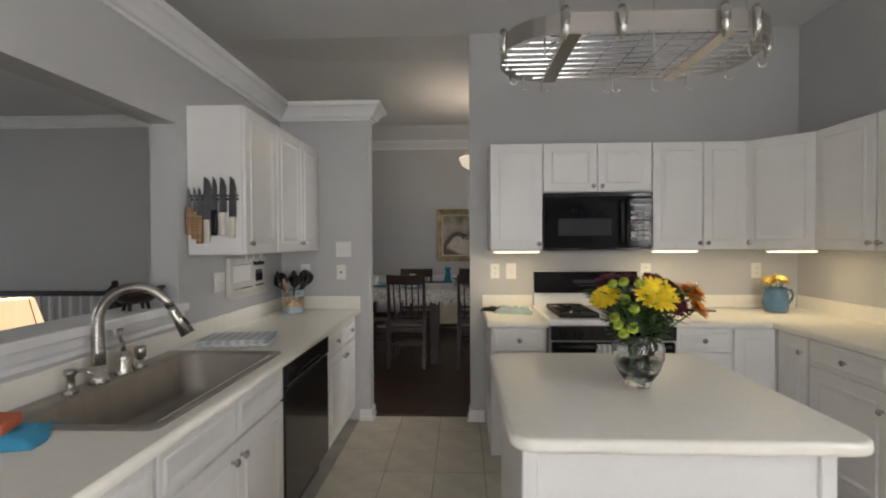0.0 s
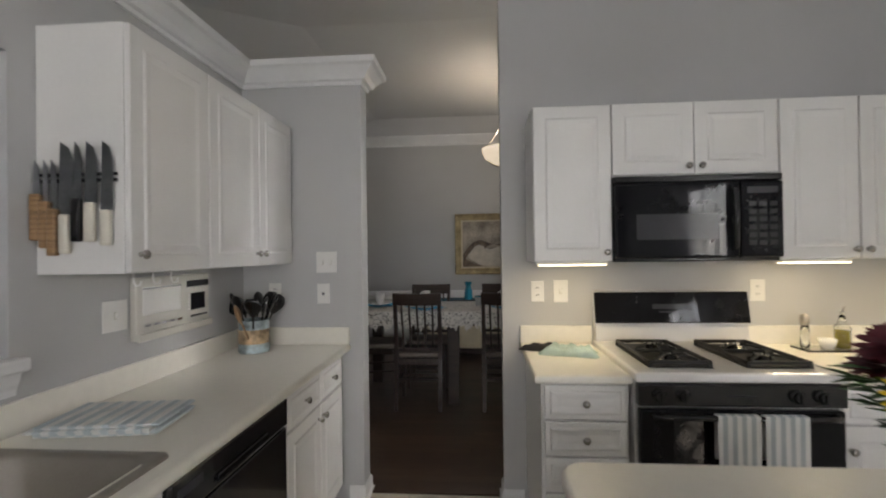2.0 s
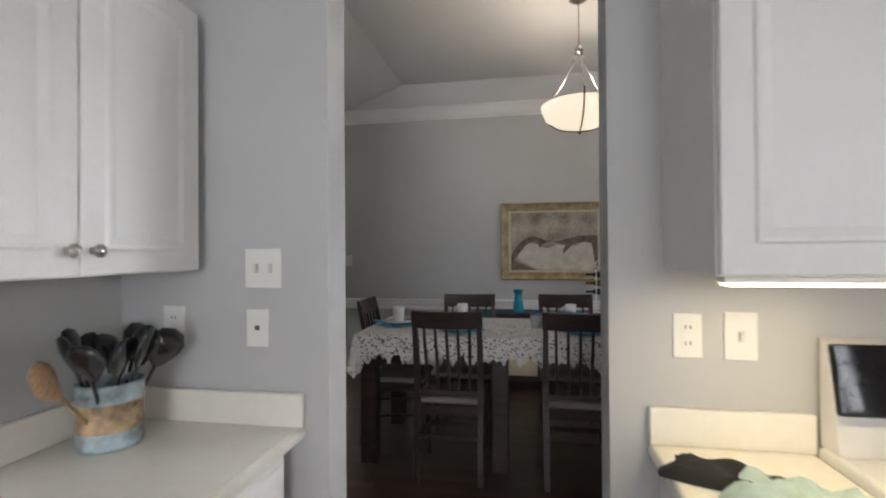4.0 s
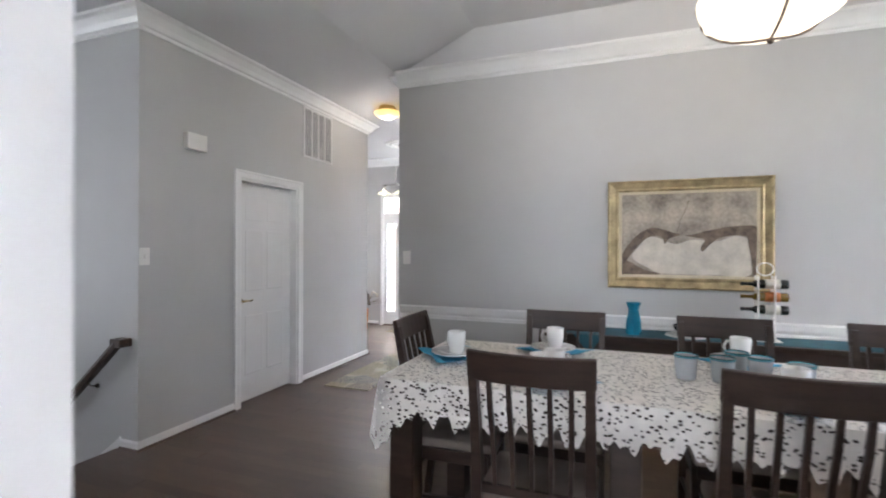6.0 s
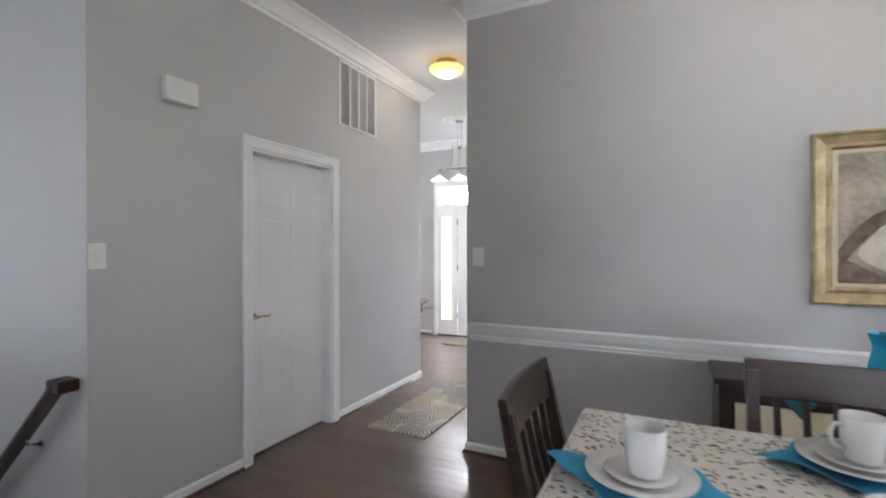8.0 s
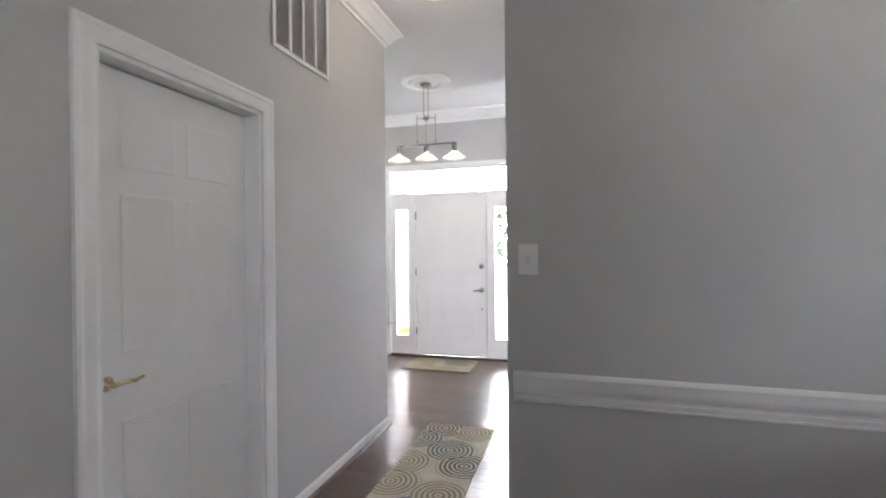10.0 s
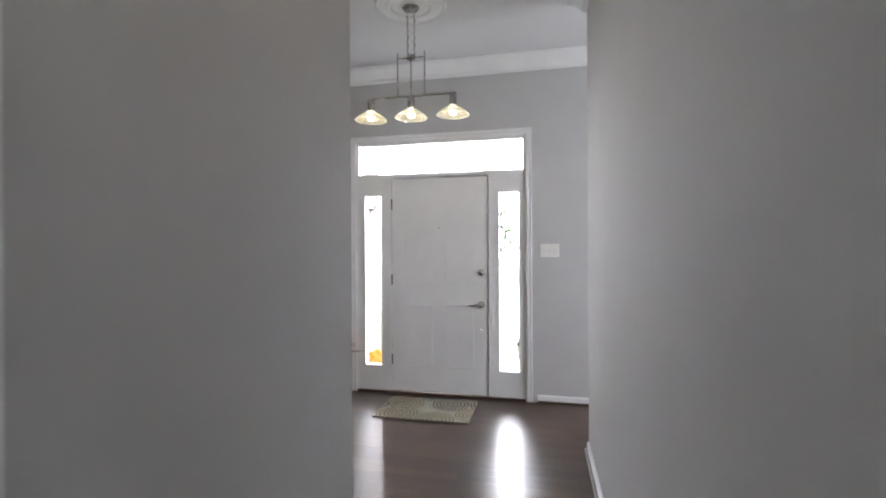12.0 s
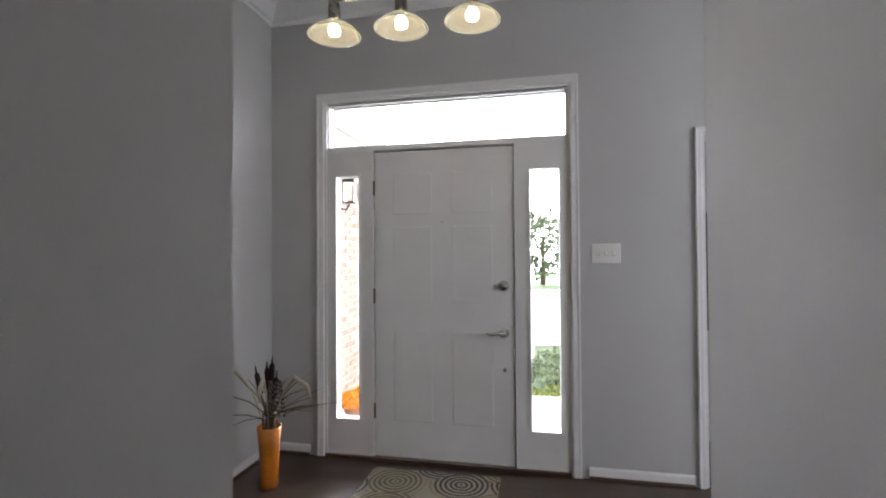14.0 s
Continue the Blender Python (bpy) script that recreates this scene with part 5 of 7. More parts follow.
part("dark_shape", flat_shape(blob([(0.575, 0.425), (0.64, 0.435), (0.70, 0.455), (0.77, 0.47), (0.87, 0.49), (1.05, 0.495), (1.055, 0.41), (0.93, 0.425), (0.82, 0.405), (0.755, 0.36), (0.70, 0.30), (0.685, 0.335), (0.71, 0.39), (0.64, 0.41)]), -0.0085), UMBER, cv)
part("dark_shape", flat_shape(blob([(0.112, 0.115), (0.115, 0.22), (0.17, 0.215), (0.27, 0.155), (0.40, 0.118), (0.28, 0.112), (0.14, 0.112)]), -0.0082), UMBER, cv)
part("dark_shape", flat_shape(blob([(1.00, 0.42), (1.055, 0.44), (1.057, 0.16), (1.035, 0.13), (1.02, 0.25)]), -0.0082), UMBER, cv)
part("crack", tube([(0.52, -0.0075, 0.45), (0.54, -0.0075, 0.55), (0.575, -0.0075, 0.62), (0.60, -0.0075, 0.70)], 0.0025, 4), UMBER, cv)

# pendant over the table
SHADE = glow("lit_alabaster_glass", (1.0, 0.86, 0.62), 0.40, (0.9, 0.86, 0.76))
e = thing("pendant_lamp", pose(0.395, 6.63, 2.36), "lit white bowl pendant with curved bronze straps", "pendant lamp")
R = 0.28
bowl_p = [(0.0, 0.0)] + [(R * math.sin(radians(a)), 0.185 * (1 - math.cos(radians(a)))) for a in range(10, 91, 10)] + [(R - 0.008, 0.185), (R * 0.9, 0.09), (R * 0.5, 0.03), (0, 0.012)]
sh = part("shade", lathe(bowl_p, 40), SHADE, e, "lit white glass bowl", True)
for k in range(3):
    a = radians(30 + 120 * k)
    c, s = math.cos(a), math.sin(a)
    pts = [(0.0, -0.012)] + [((R + 0.006) * math.sin(radians(q)), 0.185 * (1 - math.cos(radians(q))) - 0.006) for q in range(15, 91, 15)] + [(R + 0.02, 0.225)]
    part("strap", tube([(r * c, r * s, z) for r, z in pts], 0.006, 8), BRONZE, e, smooth=True)
    part("arm", tube([((R + 0.012) * c, (R + 0.012) * s, 0.205), (0.16 * c, 0.16 * s, 0.34), (0.05 * c, 0.05 * s, 0.50), (0.025 * c, 0.025 * s, 0.60)], 0.005, 8), NICKEL, e, smooth=True)
part("finial", lathe([(0, -0.035), (0.012, -0.028), (0.016, -0.016), (0.010, -0.008), (0, -0.006)], 12), BRONZE, e, smooth=True)
part("hub", lathe([(0, 0.57), (0.028, 0.575), (0.032, 0.60), (0.018, 0.625), (0, 0.63)], 14), NICKEL, e, smooth=True)
part("stem", tube([(0, 0, 0.62), (0, 0, H + 0.204 - 2.36 - 0.02)], 0.006, 8), NICKEL, e)
part("canopy", lathe([(0, H + 0.204 - 2.36 - 0.035), (0.04, H + 0.204 - 2.36 - 0.03), (0.068, H + 0.204 - 2.36 - 0.012), (0.07, H + 0.204 - 2.36), (0, H + 0.204 - 2.36)], 24), NICKEL, e, smooth=True)
bulb("pendant_bulb", (0.395, 6.63, 2.64), 6.5, (1, 0.87, 0.68), r=0.05)


# ---- hall ----
def casing(name, m, w, h, label, both=0.075):
    """A door casing round an opening that is w wide and h high, facing -y."""
    e = thing(name, m, label, "door casing", kind="structure")
    prof = [(0, 0), (0.0, 0.012), (0.16 * both, 0.0145), (0.66 * both, 0.0135), (0.84 * both, 0.018), (both, 0.016), (both, 0)]
    for x, s in ((0, -1), (w, 1)):
        bm = bmesh.new()
        a = [bm.verts.new((x + s * o, -u, 0)) for o, u in prof]
        b = [bm.verts.new((x + s * o, -u, h + o)) for o, u in prof]
        for k in range(len(prof)):
            bm.faces.new((a[k], a[(k + 1) % len(prof)], b[(k + 1) % len(prof)], b[k]))
        bm.faces.new(a), bm.faces.new(b[::-1])
        part("jamb_casing", bm, TRIM, e)
    bm = bmesh.new()
    a = [bm.verts.new((-o, -u, h + o)) for o, u in prof]
    b = [bm.verts.new((w + o, -u, h + o)) for o, u in prof]
    for k in range(len(prof)):
        bm.faces.new((a[k], a[(k + 1) % len(prof)], b[(k + 1) % len(prof)], b[k]))
    part("head_casing", bm, TRIM, e)
    part("jamb", boxes([(0.0, 0.018, 0.001, 0.12, 0, h), (w - 0.018, w, 0.001, 0.12, 0, h), (0.018, w - 0.018, 0.001, 0.12, h - 0.018, h)]), TRIM, e)
    return e


casing("door_casing_hall", pose(-3.40, 7.60, 0, 0, 0, 90), 0.81, 2.085, "white moulded casing round the closet door")
e = thing("door_1", pose(-3.40, 7.60, 0, 0, 0, 90), "closed white six-panel hall door set deep in its frame", "door", kind="structure")
arch = [(a, a + 0.24, b, c) for a in (0.12, 0.41) for b, c in ((1.70, 1.93), (1.03, 1.61), (0.24, 0.80))]
part("leaf", panel_slab(0.768, 2.05, 0.036, arch, 0.0025), DOORW, e, m=pose(0.021, 0.078, 0.012))
BRASS = mat("satin_brass", (0.62, 0.50, 0.30), 0.28, 1.0, vary=0.06)
hd = part("handle", lathe([(0, 0.0), (0.026, 0.0), (0.026, 0.006), (0.010, 0.010), (0.009, 0.045), (0, 0.045)], 16), BRASS, e, "satin brass lever handle", True, m=pose(0.085, 0.077, 0.955, 90))
part("lever", tube([(0, 0.0, 0.042), (0.03, 0.004, 0.046), (0.07, -0.002, 0.046), (0.105, 0.004, 0.044)], [0.009, 0.009, 0.007, 0.006], 8), BRASS, hd, smooth=True)

e = thing("return_air_vent", pose(-3.40, 8.492, 2.445, 0, 0, 90), "white louvred return air vent high on the wall", "vent")
part("frame", boxes([(0, 0.545, -0.012, -0.001, 0, 0.028), (0, 0.545, -0.012, -0.001, 0.532, 0.56), (0, 0.028, -0.012, -0.001, 0.028, 0.532), (0.517, 0.545, -0.012, -0.001, 0.028, 0.532)], 0.003), HALLVENT, e)
# flat sheet coloured as the shaded depth between the slats
part("backing", box(0.028, 0.517, -0.003, -0.001, 0.028, 0.532), VENTBACK, e)
for k in range(1, 4):
    part("mullion", box(0.028 + 0.489 * k / 4 - 0.010, 0.028 + 0.489 * k / 4 + 0.010, -0.013, -0.004, 0.028, 0.532, 0.001), HALLVENT, e)
for k in range(30):
    part("slat", box(0.028, 0.517, -0.0045, 0.0045, -0.0008, 0.0008), HALLVENT, e, m=pose(0, -0.007, 0.040 + 0.0165 * k, 40))

e = thing("door_chime", pose(-3.40, 7.00, 2.235, 0, 0, 90), "white plastic door chime box on the wall", "door chime")
part("cover", box(0, 0.185, -0.055, -0.001, 0, 0.125, 0.006, seg=2), PLASTIC, e)
part("base_plate", box(0.005, 0.18, -0.060, -0.010, -0.006, 0.0, 0.001), PLASTIC, e)
wall_plate(pose(-3.40, 6.685, 1.388, 0, 0, 90), 0.078, 0.125, "1", "white switch plate near the wall corner", "switch")
wall_plate(pose(-2.113, 8.40, 1.364), 0.080, 0.126, "1", "white switch plate at the wall end", "switch")
wall_plate(pose(-2.2152, 9.6, 0.32, 0, 0, -90), 0.075, 0.118, "outlet", "white socket plate low on the hall wall", "outlet")

# handrail on the stairwell wall
e = thing("handrail", pose(-3.515, 6.575, 0.775), "dark stained wooden handrail on brackets above the stairs", "handrail")
dx, dz = -1.0, -0.885
L = 3.4
rail = bmesh.new()
sec = [(-0.024, -0.036), (0.024, -0.036), (0.031, 0.0), (0.024, 0.028), (0, 0.036), (-0.024, 0.028), (-0.031, 0.0)]
a = [rail.verts.new((0.0, y, z)) for y, z in sec]
b = [rail.verts.new((dx * L, y, dz * L + z)) for y, z in sec]
for k in range(len(sec)):
    rail.faces.new((a[k], a[(k + 1) % len(sec)], b[(k + 1) % len(sec)], b[k]))
rail.faces.new(a), rail.faces.new(b[::-1])
part("rail", rail, RAILW, e)
part("return", box(-0.05, 0.06, -0.026, 0.066, -0.028, 0.030, 0.006), RAILW, e)
for s in (0.30, 1.4, 2.6):
    part("bracket", tube([(dx * s, 0, dz * s - 0.030), (dx * s, 0.01, dz * s - 0.07), (dx * s, 0.060, dz * s - 0.085)], 0.007, 8), NICKEL, e, smooth=True)
    part("bracket_plate", lathe([(0, 0), (0.022, 0), (0.020, 0.006), (0, 0.006)], 14), NICKEL, e, m=pose(dx * s, 0.066, dz * s - 0.085, 90))

# guard railing at the stairwell, seen through the pass-through
e = thing("guard_railing", pose(-3.60, 5.47, 0), "black topped railing with white balusters at the stairwell", "railing")
part("top_rail", box(-5.3, -0.02, -0.032, 0.032, 0.90, 0.955, 0.012, seg=2), DARKMETAL, e)
part("bottom_rail", box(-5.3, -0.02, -0.02, 0.02, 0.06, 0.10, 0.004), TRIM, e)
nw = part("newel", box(-0.05, 0.05, -0.05, 0.05, 0.0, 0.99, 0.006), DARKMETAL, e)
part("newel_cap", lathe([(0.0, 0.0), (0.05, 0.0), (0.055, 0.012), (0.03, 0.03), (0.036, 0.055), (0.02, 0.075), (0, 0.08)], 16), DARKMETAL, nw, smooth=True, m=pose(0, 0, 0.99))
sp = box(-0.014, 0.014, -0.014, 0.014, 0.10, 0.90)
me = mesh_of(sp, "baluster", TRIM)
for k in range(44):
    o = new("baluster", me)
    o.parent = e
    o.matrix_basis = pose(-0.14 - 0.117 * k, 0, 0)

# flush ceiling lamp in the hall, smoke detector
HALLW = glow("lit_white_glass", (1.0, 0.92, 0.72), 1.2)
HALLG = glow("lit_amber_glass", (1.0, 0.72, 0.22), 0.28, (0.85, 0.66, 0.30))
e = thing("ceiling_light", pose(-2.78, 9.28, H), "lit amber glass flush ceiling light with white centre", "ceiling light")
part("base", lathe([(0, 0), (0.10, 0), (0.105, -0.02), (0.125, -0.060), (0.12, -0.070), (0, -0.070)], 28), BRASS, e, smooth=True)
gs = part("shade", lathe([(0.158, -0.062), (0.150, -0.085), (0.112, -0.114), (0.075, -0.128)], 32), HALLG, e, "lit amber glass", True)
part("centre_glass", lathe([(0.075, -0.128), (0.05, -0.138), (0.02, -0.143), (0, -0.144)], 28), HALLW, e, "bright white lit centre", True)
bulb("hall_bulb", (-2.78, 9.28, H - 0.20), 1.7, (1, 0.9, 0.74), r=0.08)
e = thing("smoke_detector", pose(-2.12, 6.74, H), "round white smoke detector on the ceiling", "smoke detector")
part("base", lathe([(0, 0), (0.07, 0), (0.07, -0.010), (0, -0.010)], 24), PLASTIC, e)
part("cover", lathe([(0.062, -0.0101), (0.06, -0.03), (0.035, -0.042), (0, -0.043)], 24), PLASTIC, e, smooth=True)


def rug_material():
    """A woven field with ringed rosettes of several tints."""
    m = mat("beige_swirl_rug", (0.42, 0.38, 0.30), 0.95, vary=0.12, scale=8, fine=260, bump=0.5)
    nt = m.node_tree
    b = nt.nodes["Principled BSDF"]

    def node(kind, **values):
        n = nt.nodes.new(kind)
        for k, v in values.items():
            n.inputs[k].default_value = v
        return n

    def math_node(op, a, second):
        n = nt.nodes.new("ShaderNodeMath")
        n.operation = op
        nt.links.new(a, n.inputs[0])
        if isinstance(second, (int, float)):
            n.inputs[1].default_value = second
        else:
            nt.links.new(second, n.inputs[1])
        return n.outputs[0]

    tc = nt.nodes.new("ShaderNodeTexCoord")
    vor = node("ShaderNodeTexVoronoi", Scale=3.3, Randomness=0.7)
    vor.voronoi_dimensions = "2D"
    nz = node("ShaderNodeTexNoise", Scale=9.0)
    nt.links.new(tc.outputs["Object"], vor.inputs["Vector"])
    nt.links.new(tc.outputs["Object"], nz.inputs["Vector"])
    wob = math_node("MULTIPLY", nz.outputs[0], 2.2)
    ring = math_node("SINE", math_node("ADD", math_node("MULTIPLY", vor.outputs["Distance"], 62), wob), 0)
    mr = nt.nodes.new("ShaderNodeMapRange")
    mr.inputs["From Min"].default_value, mr.inputs["From Max"].default_value = -0.7, 0.7
    nt.links.new(ring, mr.inputs[0])
    sep = nt.nodes.new("ShaderNodeSeparateColor")
    nt.links.new(vor.outputs["Color"], sep.inputs[0])
    tint = nt.nodes.new("ShaderNodeValToRGB")
    tint.color_ramp.interpolation = "CONSTANT"
    els = tint.color_ramp.elements
    els[0].position, els[0].color = 0.0, (0.06, 0.09, 0.11, 1)
    els[1].position, els[1].color = 0.40, (0.20, 0.175, 0.09, 1)
    k = els.new(0.68)
    k.color = (0.07, 0.055, 0.045, 1)
    nt.links.new(sep.outputs[0], tint.inputs[0])
    core = nt.nodes.new("ShaderNodeMapRange")
    core.inputs["From Min"].default_value, core.inputs["From Max"].default_value = 0.66, 0.50
    nt.links.new(vor.outputs["Distance"], core.inputs[0])
    lines = nt.nodes.new("ShaderNodeMix")
    lines.data_type = "RGBA"
    lines.inputs[6].default_value = (0.47, 0.43, 0.34, 1)
    nt.links.new(math_node("MULTIPLY", mr.outputs[0], core.outputs[0]), lines.inputs[0])
    nt.links.new(tint.outputs[0], lines.inputs[7])
    wear = nt.nodes.new("ShaderNodeMix")
    wear.data_type, wear.blend_type = "RGBA", "MULTIPLY"
    wear.inputs[0].default_value = 0.35
    nt.links.new(lines.outputs[2], wear.inputs[6])
    nt.links.new(nz.outputs[0], wear.inputs[7])
    nt.links.new(wear.outputs[2], b.inputs["Base Color"])
    return m


RUG = rug_material()
RUGEDGE = mat("beige_rug_binding", (0.50, 0.45, 0.34), 0.95, fine=260, bump=0.4)
for x0, x1, y0, y1, label in ((-3.09, -2.545, 8.43, 10.03, "beige and grey swirl pattern runner rug in the hall"), (-3.95, -3.12, 11.52, 12.08, "beige swirl pattern doormat before the front door")):
    e = thing("rug", pose((x0 + x1) / 2, (y0 + y1) / 2, 0.003, 0, 0, 0), label, "rug")
    w, d = (x1 - x0) / 2, (y1 - y0) / 2
    part("woven_top", box(-w + 0.012, w - 0.012, -d + 0.012, d - 0.012, 0, 0.010, 0.003), RUG, e)
    part("binding", sweep([(0, 0), (0.013, 0), (0.013, 0.008), (0, 0.008)], [(-w + 0.012, -d + 0.012, 0), (-w + 0.012, d - 0.012, 0), (w - 0.012, d - 0.012, 0), (w - 0.012, -d + 0.012, 0)], True), RUGEDGE, e)

# ---- foyer ----
FX0, FX1 = -4.375, -2.665
e = thing("door_2", pose(FX0, 12.19, 0), "white panelled front door with sidelights and transom, closed", "door", kind="structure")
w = FX1 - FX0
fr = [(0, 0.04, 0, 0.13, 0, 2.47), (w - 0.04, w, 0, 0.13, 0, 2.47), (0.04, w - 0.04, 0, 0.13, 2.425, 2.47), (0.04, w - 0.04, 0, 0.13, 2.085, 2.115),
      (0.345, 0.388, 0, 0.13, 0.0, 2.085), (1.335, 1.378, 0, 0.13, 0.0, 2.085)]
part("frame", boxes(fr), DOORW, e)
part("sill", box(0.04, w - 0.04, -0.02, 0.13, 0, 0.022), PLANK, e, "dark wood sill")
for x0, x1, sx0, sx1 in ((0.04, 0.345, 0.118, 0.282), (1.378, w - 0.04, 1.433, 1.612)):
    part("sidelight_panel", boxes([(x0, sx0, 0.004, 0.075, 0.022, 2.085), (sx1, x1, 0.004, 0.075, 0.022, 2.085), (sx0, sx1, 0.004, 0.075, 0.022, 0.262), (sx0, sx1, 0.004, 0.075, 1.918, 2.085)]), DOORW, e)
    part("glass_bead", boxes([(sx0 - 0.012, sx0, -0.003, 0.0038, 0.250, 1.930), (sx1, sx1 + 0.012, -0.003, 0.0038, 0.250, 1.930), (sx0, sx1, -0.003, 0.0038, 0.250, 0.262), (sx0, sx1, -0.003, 0.0038, 1.918, 1.930)]), DOORW, e)
    p = part("pane", box(sx0, sx1, 0.050, 0.054, 0.262, 1.918), CLEARG, e)
    p.visible_shadow = False
part("glass_bead", boxes([(0.04, w - 0.04, 0.02, 0.05, 2.115, 2.127), (0.04, w - 0.04, 0.02, 0.05, 2.413, 2.425), (0.04, 0.056, 0.02, 0.05, 2.127, 2.413), (w - 0.056, w - 0.04, 0.02, 0.05, 2.127, 2.413)]), DOORW, e)
p = part("pane", box(0.056, w - 0.056, 0.053, 0.057, 2.127, 2.413), CLEARG, e)
p.visible_shadow = False
six = [(0.13, 0.40, 1.62, 1.90), (0.53, 0.80, 1.62, 1.90), (0.13, 0.40, 1.04, 1.54), (0.53, 0.80, 1.04, 1.54), (0.13, 0.40, 0.24, 0.84), (0.53, 0.80, 0.24, 0.84)]
part("door_stop", boxes([(0.388, 0.425, 0.055, 0.128, 0.023, 2.084), (1.298, 1.335, 0.055, 0.128, 0.023, 2.084), (0.425, 1.298, 0.055, 0.128, 2.05, 2.084)]), DOORW, e)
lf = part("leaf", panel_slab(0.936, 2.048, 0.044, six, 0.0018), DOORW, e, m=pose(0.394, 0.010, 0.026))
db = lathe([(0, 0.030), (0.018, 0.030), (0.026, 0.022), (0.032, 0.008), (0.034, 0.0), (0, 0)], 22)
part("deadbolt", db, NICKEL, lf, "round brushed nickel deadbolt", True, m=pose(0.868, 0, 1.145, 90))
ro = part("handle", lathe([(0, 0.05), (0.012, 0.05), (0.014, 0.018), (0.030, 0.010), (0.034, 0.0), (0, 0)], 22), NICKEL, lf, "brushed nickel lever handle", True, m=pose(0.868, 0, 0.845, 90))
part("lower_lock", lathe([(0, 0.012), (0.010, 0.012), (0.012, 0), (0, 0)], 12), NICKEL, lf, smooth=True, m=pose(0.872, 0, 0.61, 90))
part("lever", tube([(0.868, -0.045, 0.845), (0.83, -0.05, 0.848), (0.79, -0.05, 0.838), (0.755, -0.048, 0.846)], [0.011, 0.010, 0.008, 0.006], 8), NICKEL, lf, smooth=True)
part("peephole", lathe([(0, 0.004), (0.006, 0.004), (0.007, 0), (0, 0)], 10), BRASS, lf, m=pose(0.468, 0, 1.57, 90))
for z in (0.28, 1.05, 1.78):
    part("hinge", tube([(0.391, 0.004, z), (0.391, 0.004, z + 0.10)], 0.007, 8), BRONZE, e)
casing("door_casing_front", pose(FX0 + 0.030, 12.188, 0), w - 0.060, 2.443, "white moulded casing round the entrance", 0.052)
casing("door_casing_alcove", pose(-1.945, 12.188, 0), 0.845, 2.08, "white moulded casing round a side opening", 0.037)
DARKDOOR = mat("dark_striped_fabric", (0.03, 0.022, 0.02), 0.7, vary=0.4, scale=30, fine=90)
e = thing("hanging_coat", pose(-1.895, 12.9, 0.82), "dark patterned garment hanging in the alcove", "coat")
part("cloth", box(-0.02, 0.30, -0.06, 0.02, 0.0, 0.85, 0.02, seg=2), DARKDOOR, e)
part("hook", tube([(0.14, 0.0, 0.84), (0.14, -0.01, 0.90), (0.14, 0.045, 0.92)], 0.006, 6), NICKEL, e)
wall_plate(pose(-2.487, 12.19, 1.376), 0.168, 0.120, "3", "white triple switch plate by the front door", "switch")

# foyer chandelier: a bar with three glass shades below a ceiling medallion
MED = (-3.455, 11.09)
e = thing("chandelier", pose(MED[0], MED[1], 0, 0, 0, 0), "brushed nickel bar chandelier with three lit glass shades", "chandelier")
LITS = glass("amber_tinted_shade_glass", (0.95, 0.93, 0.74), 0.12)
_b = LITS.node_tree.nodes["Principled BSDF"]
_b.inputs["Transmission Weight"].default_value, _b.inputs["Roughness"].default_value = 0.88, 0.18
_b.inputs["Emission Color"].default_value, _b.inputs["Emission Strength"].default_value = (1.0, 0.95, 0.72, 1), 0.05
FIL = glow("lit_bulb", (1.0, 0.88, 0.62), 4.5)
part("canopy", lathe([(0, H - 0.05), (0.045, H - 0.045), (0.062, H - 0.024), (0, H - 0.024)], 22), NICKEL, e, smooth=True)
part("bar", tube([(-0.33, 0, 2.490), (0.33, 0, 2.490)], 0.009, 10), NICKEL, e)
part("yoke", lathe([(0, 2.785), (0.028, 2.780), (0.034, 2.765), (0.028, 2.750), (0, 2.745)], 16), NICKEL, e, smooth=True)
for x in (-0.10, 0, 0.10):
    part("rod", tube([(x, 0, 2.490), (x, 0, 2.805 if x else 2.755)], 0.006, 8), NICKEL, e)
part("yoke_bar", tube([(-0.10, 0, 2.765), (0.10, 0, 2.765)], 0.005, 8), NICKEL, e)
for s in (-1, 1):
    pts = [(s * 0.025 + 0.006 * math.sin(k * 2.1), 0.006 * math.cos(k * 2.1), 2.780 + k * 0.0195) for k in range(16)]
    part("chain", tube(pts, 0.0045, 6), NICKEL, e)
for x in (-0.305, 0.0, 0.305):
    sk = part("socket", lathe([(0, 2.490), (0.020, 2.485), (0.026, 2.470), (0.028, 2.405), (0.022, 2.397), (0, 2.397)], 16, (x, 0, 0)), NICKEL, e, smooth=True)
    sd = part("shade", lathe([(0.026, 2.405), (0.05, 2.390), (0.09, 2.363), (0.113, 2.341), (0.116, 2.335), (0.111, 2.335), (0.088, 2.357), (0.048, 2.383), (0.026, 2.397)], 32, (x, 0, 0)), LITS, e, "tinted glass shade", True)
    part("bulb", lathe([(0, 2.395), (0.014, 2.390), (0.028, 2.363), (0.024, 2.343), (0, 2.333)], 16, (x, 0, 0)), FIL, sd, "lit bulb", True)
m25 = pose(MED[0], MED[1], 0, 0, 0, 0)
for x in (-0.305, 0.0, 0.305):
    bulb("chandelier_bulb", m25 @ Vector((x, 0, 2.315)), 0.8, r=0.03)
md = part("ceiling_medallion", lathe([(0, -0.022), (0.075, -0.022), (0.085, -0.012), (0.13, -0.012), (0.145, -0.026), (0.165, -0.026), (0.18, -0.012), (0.23, -0.012), (0.245, -0.020), (0.26, 0.0), (0, 0.0)], 48), TRIM, smooth=False)
md.matrix_basis = pose(MED[0], MED[1], H)
tagged(md, "round white moulded plaster ceiling medallion", "medallion")

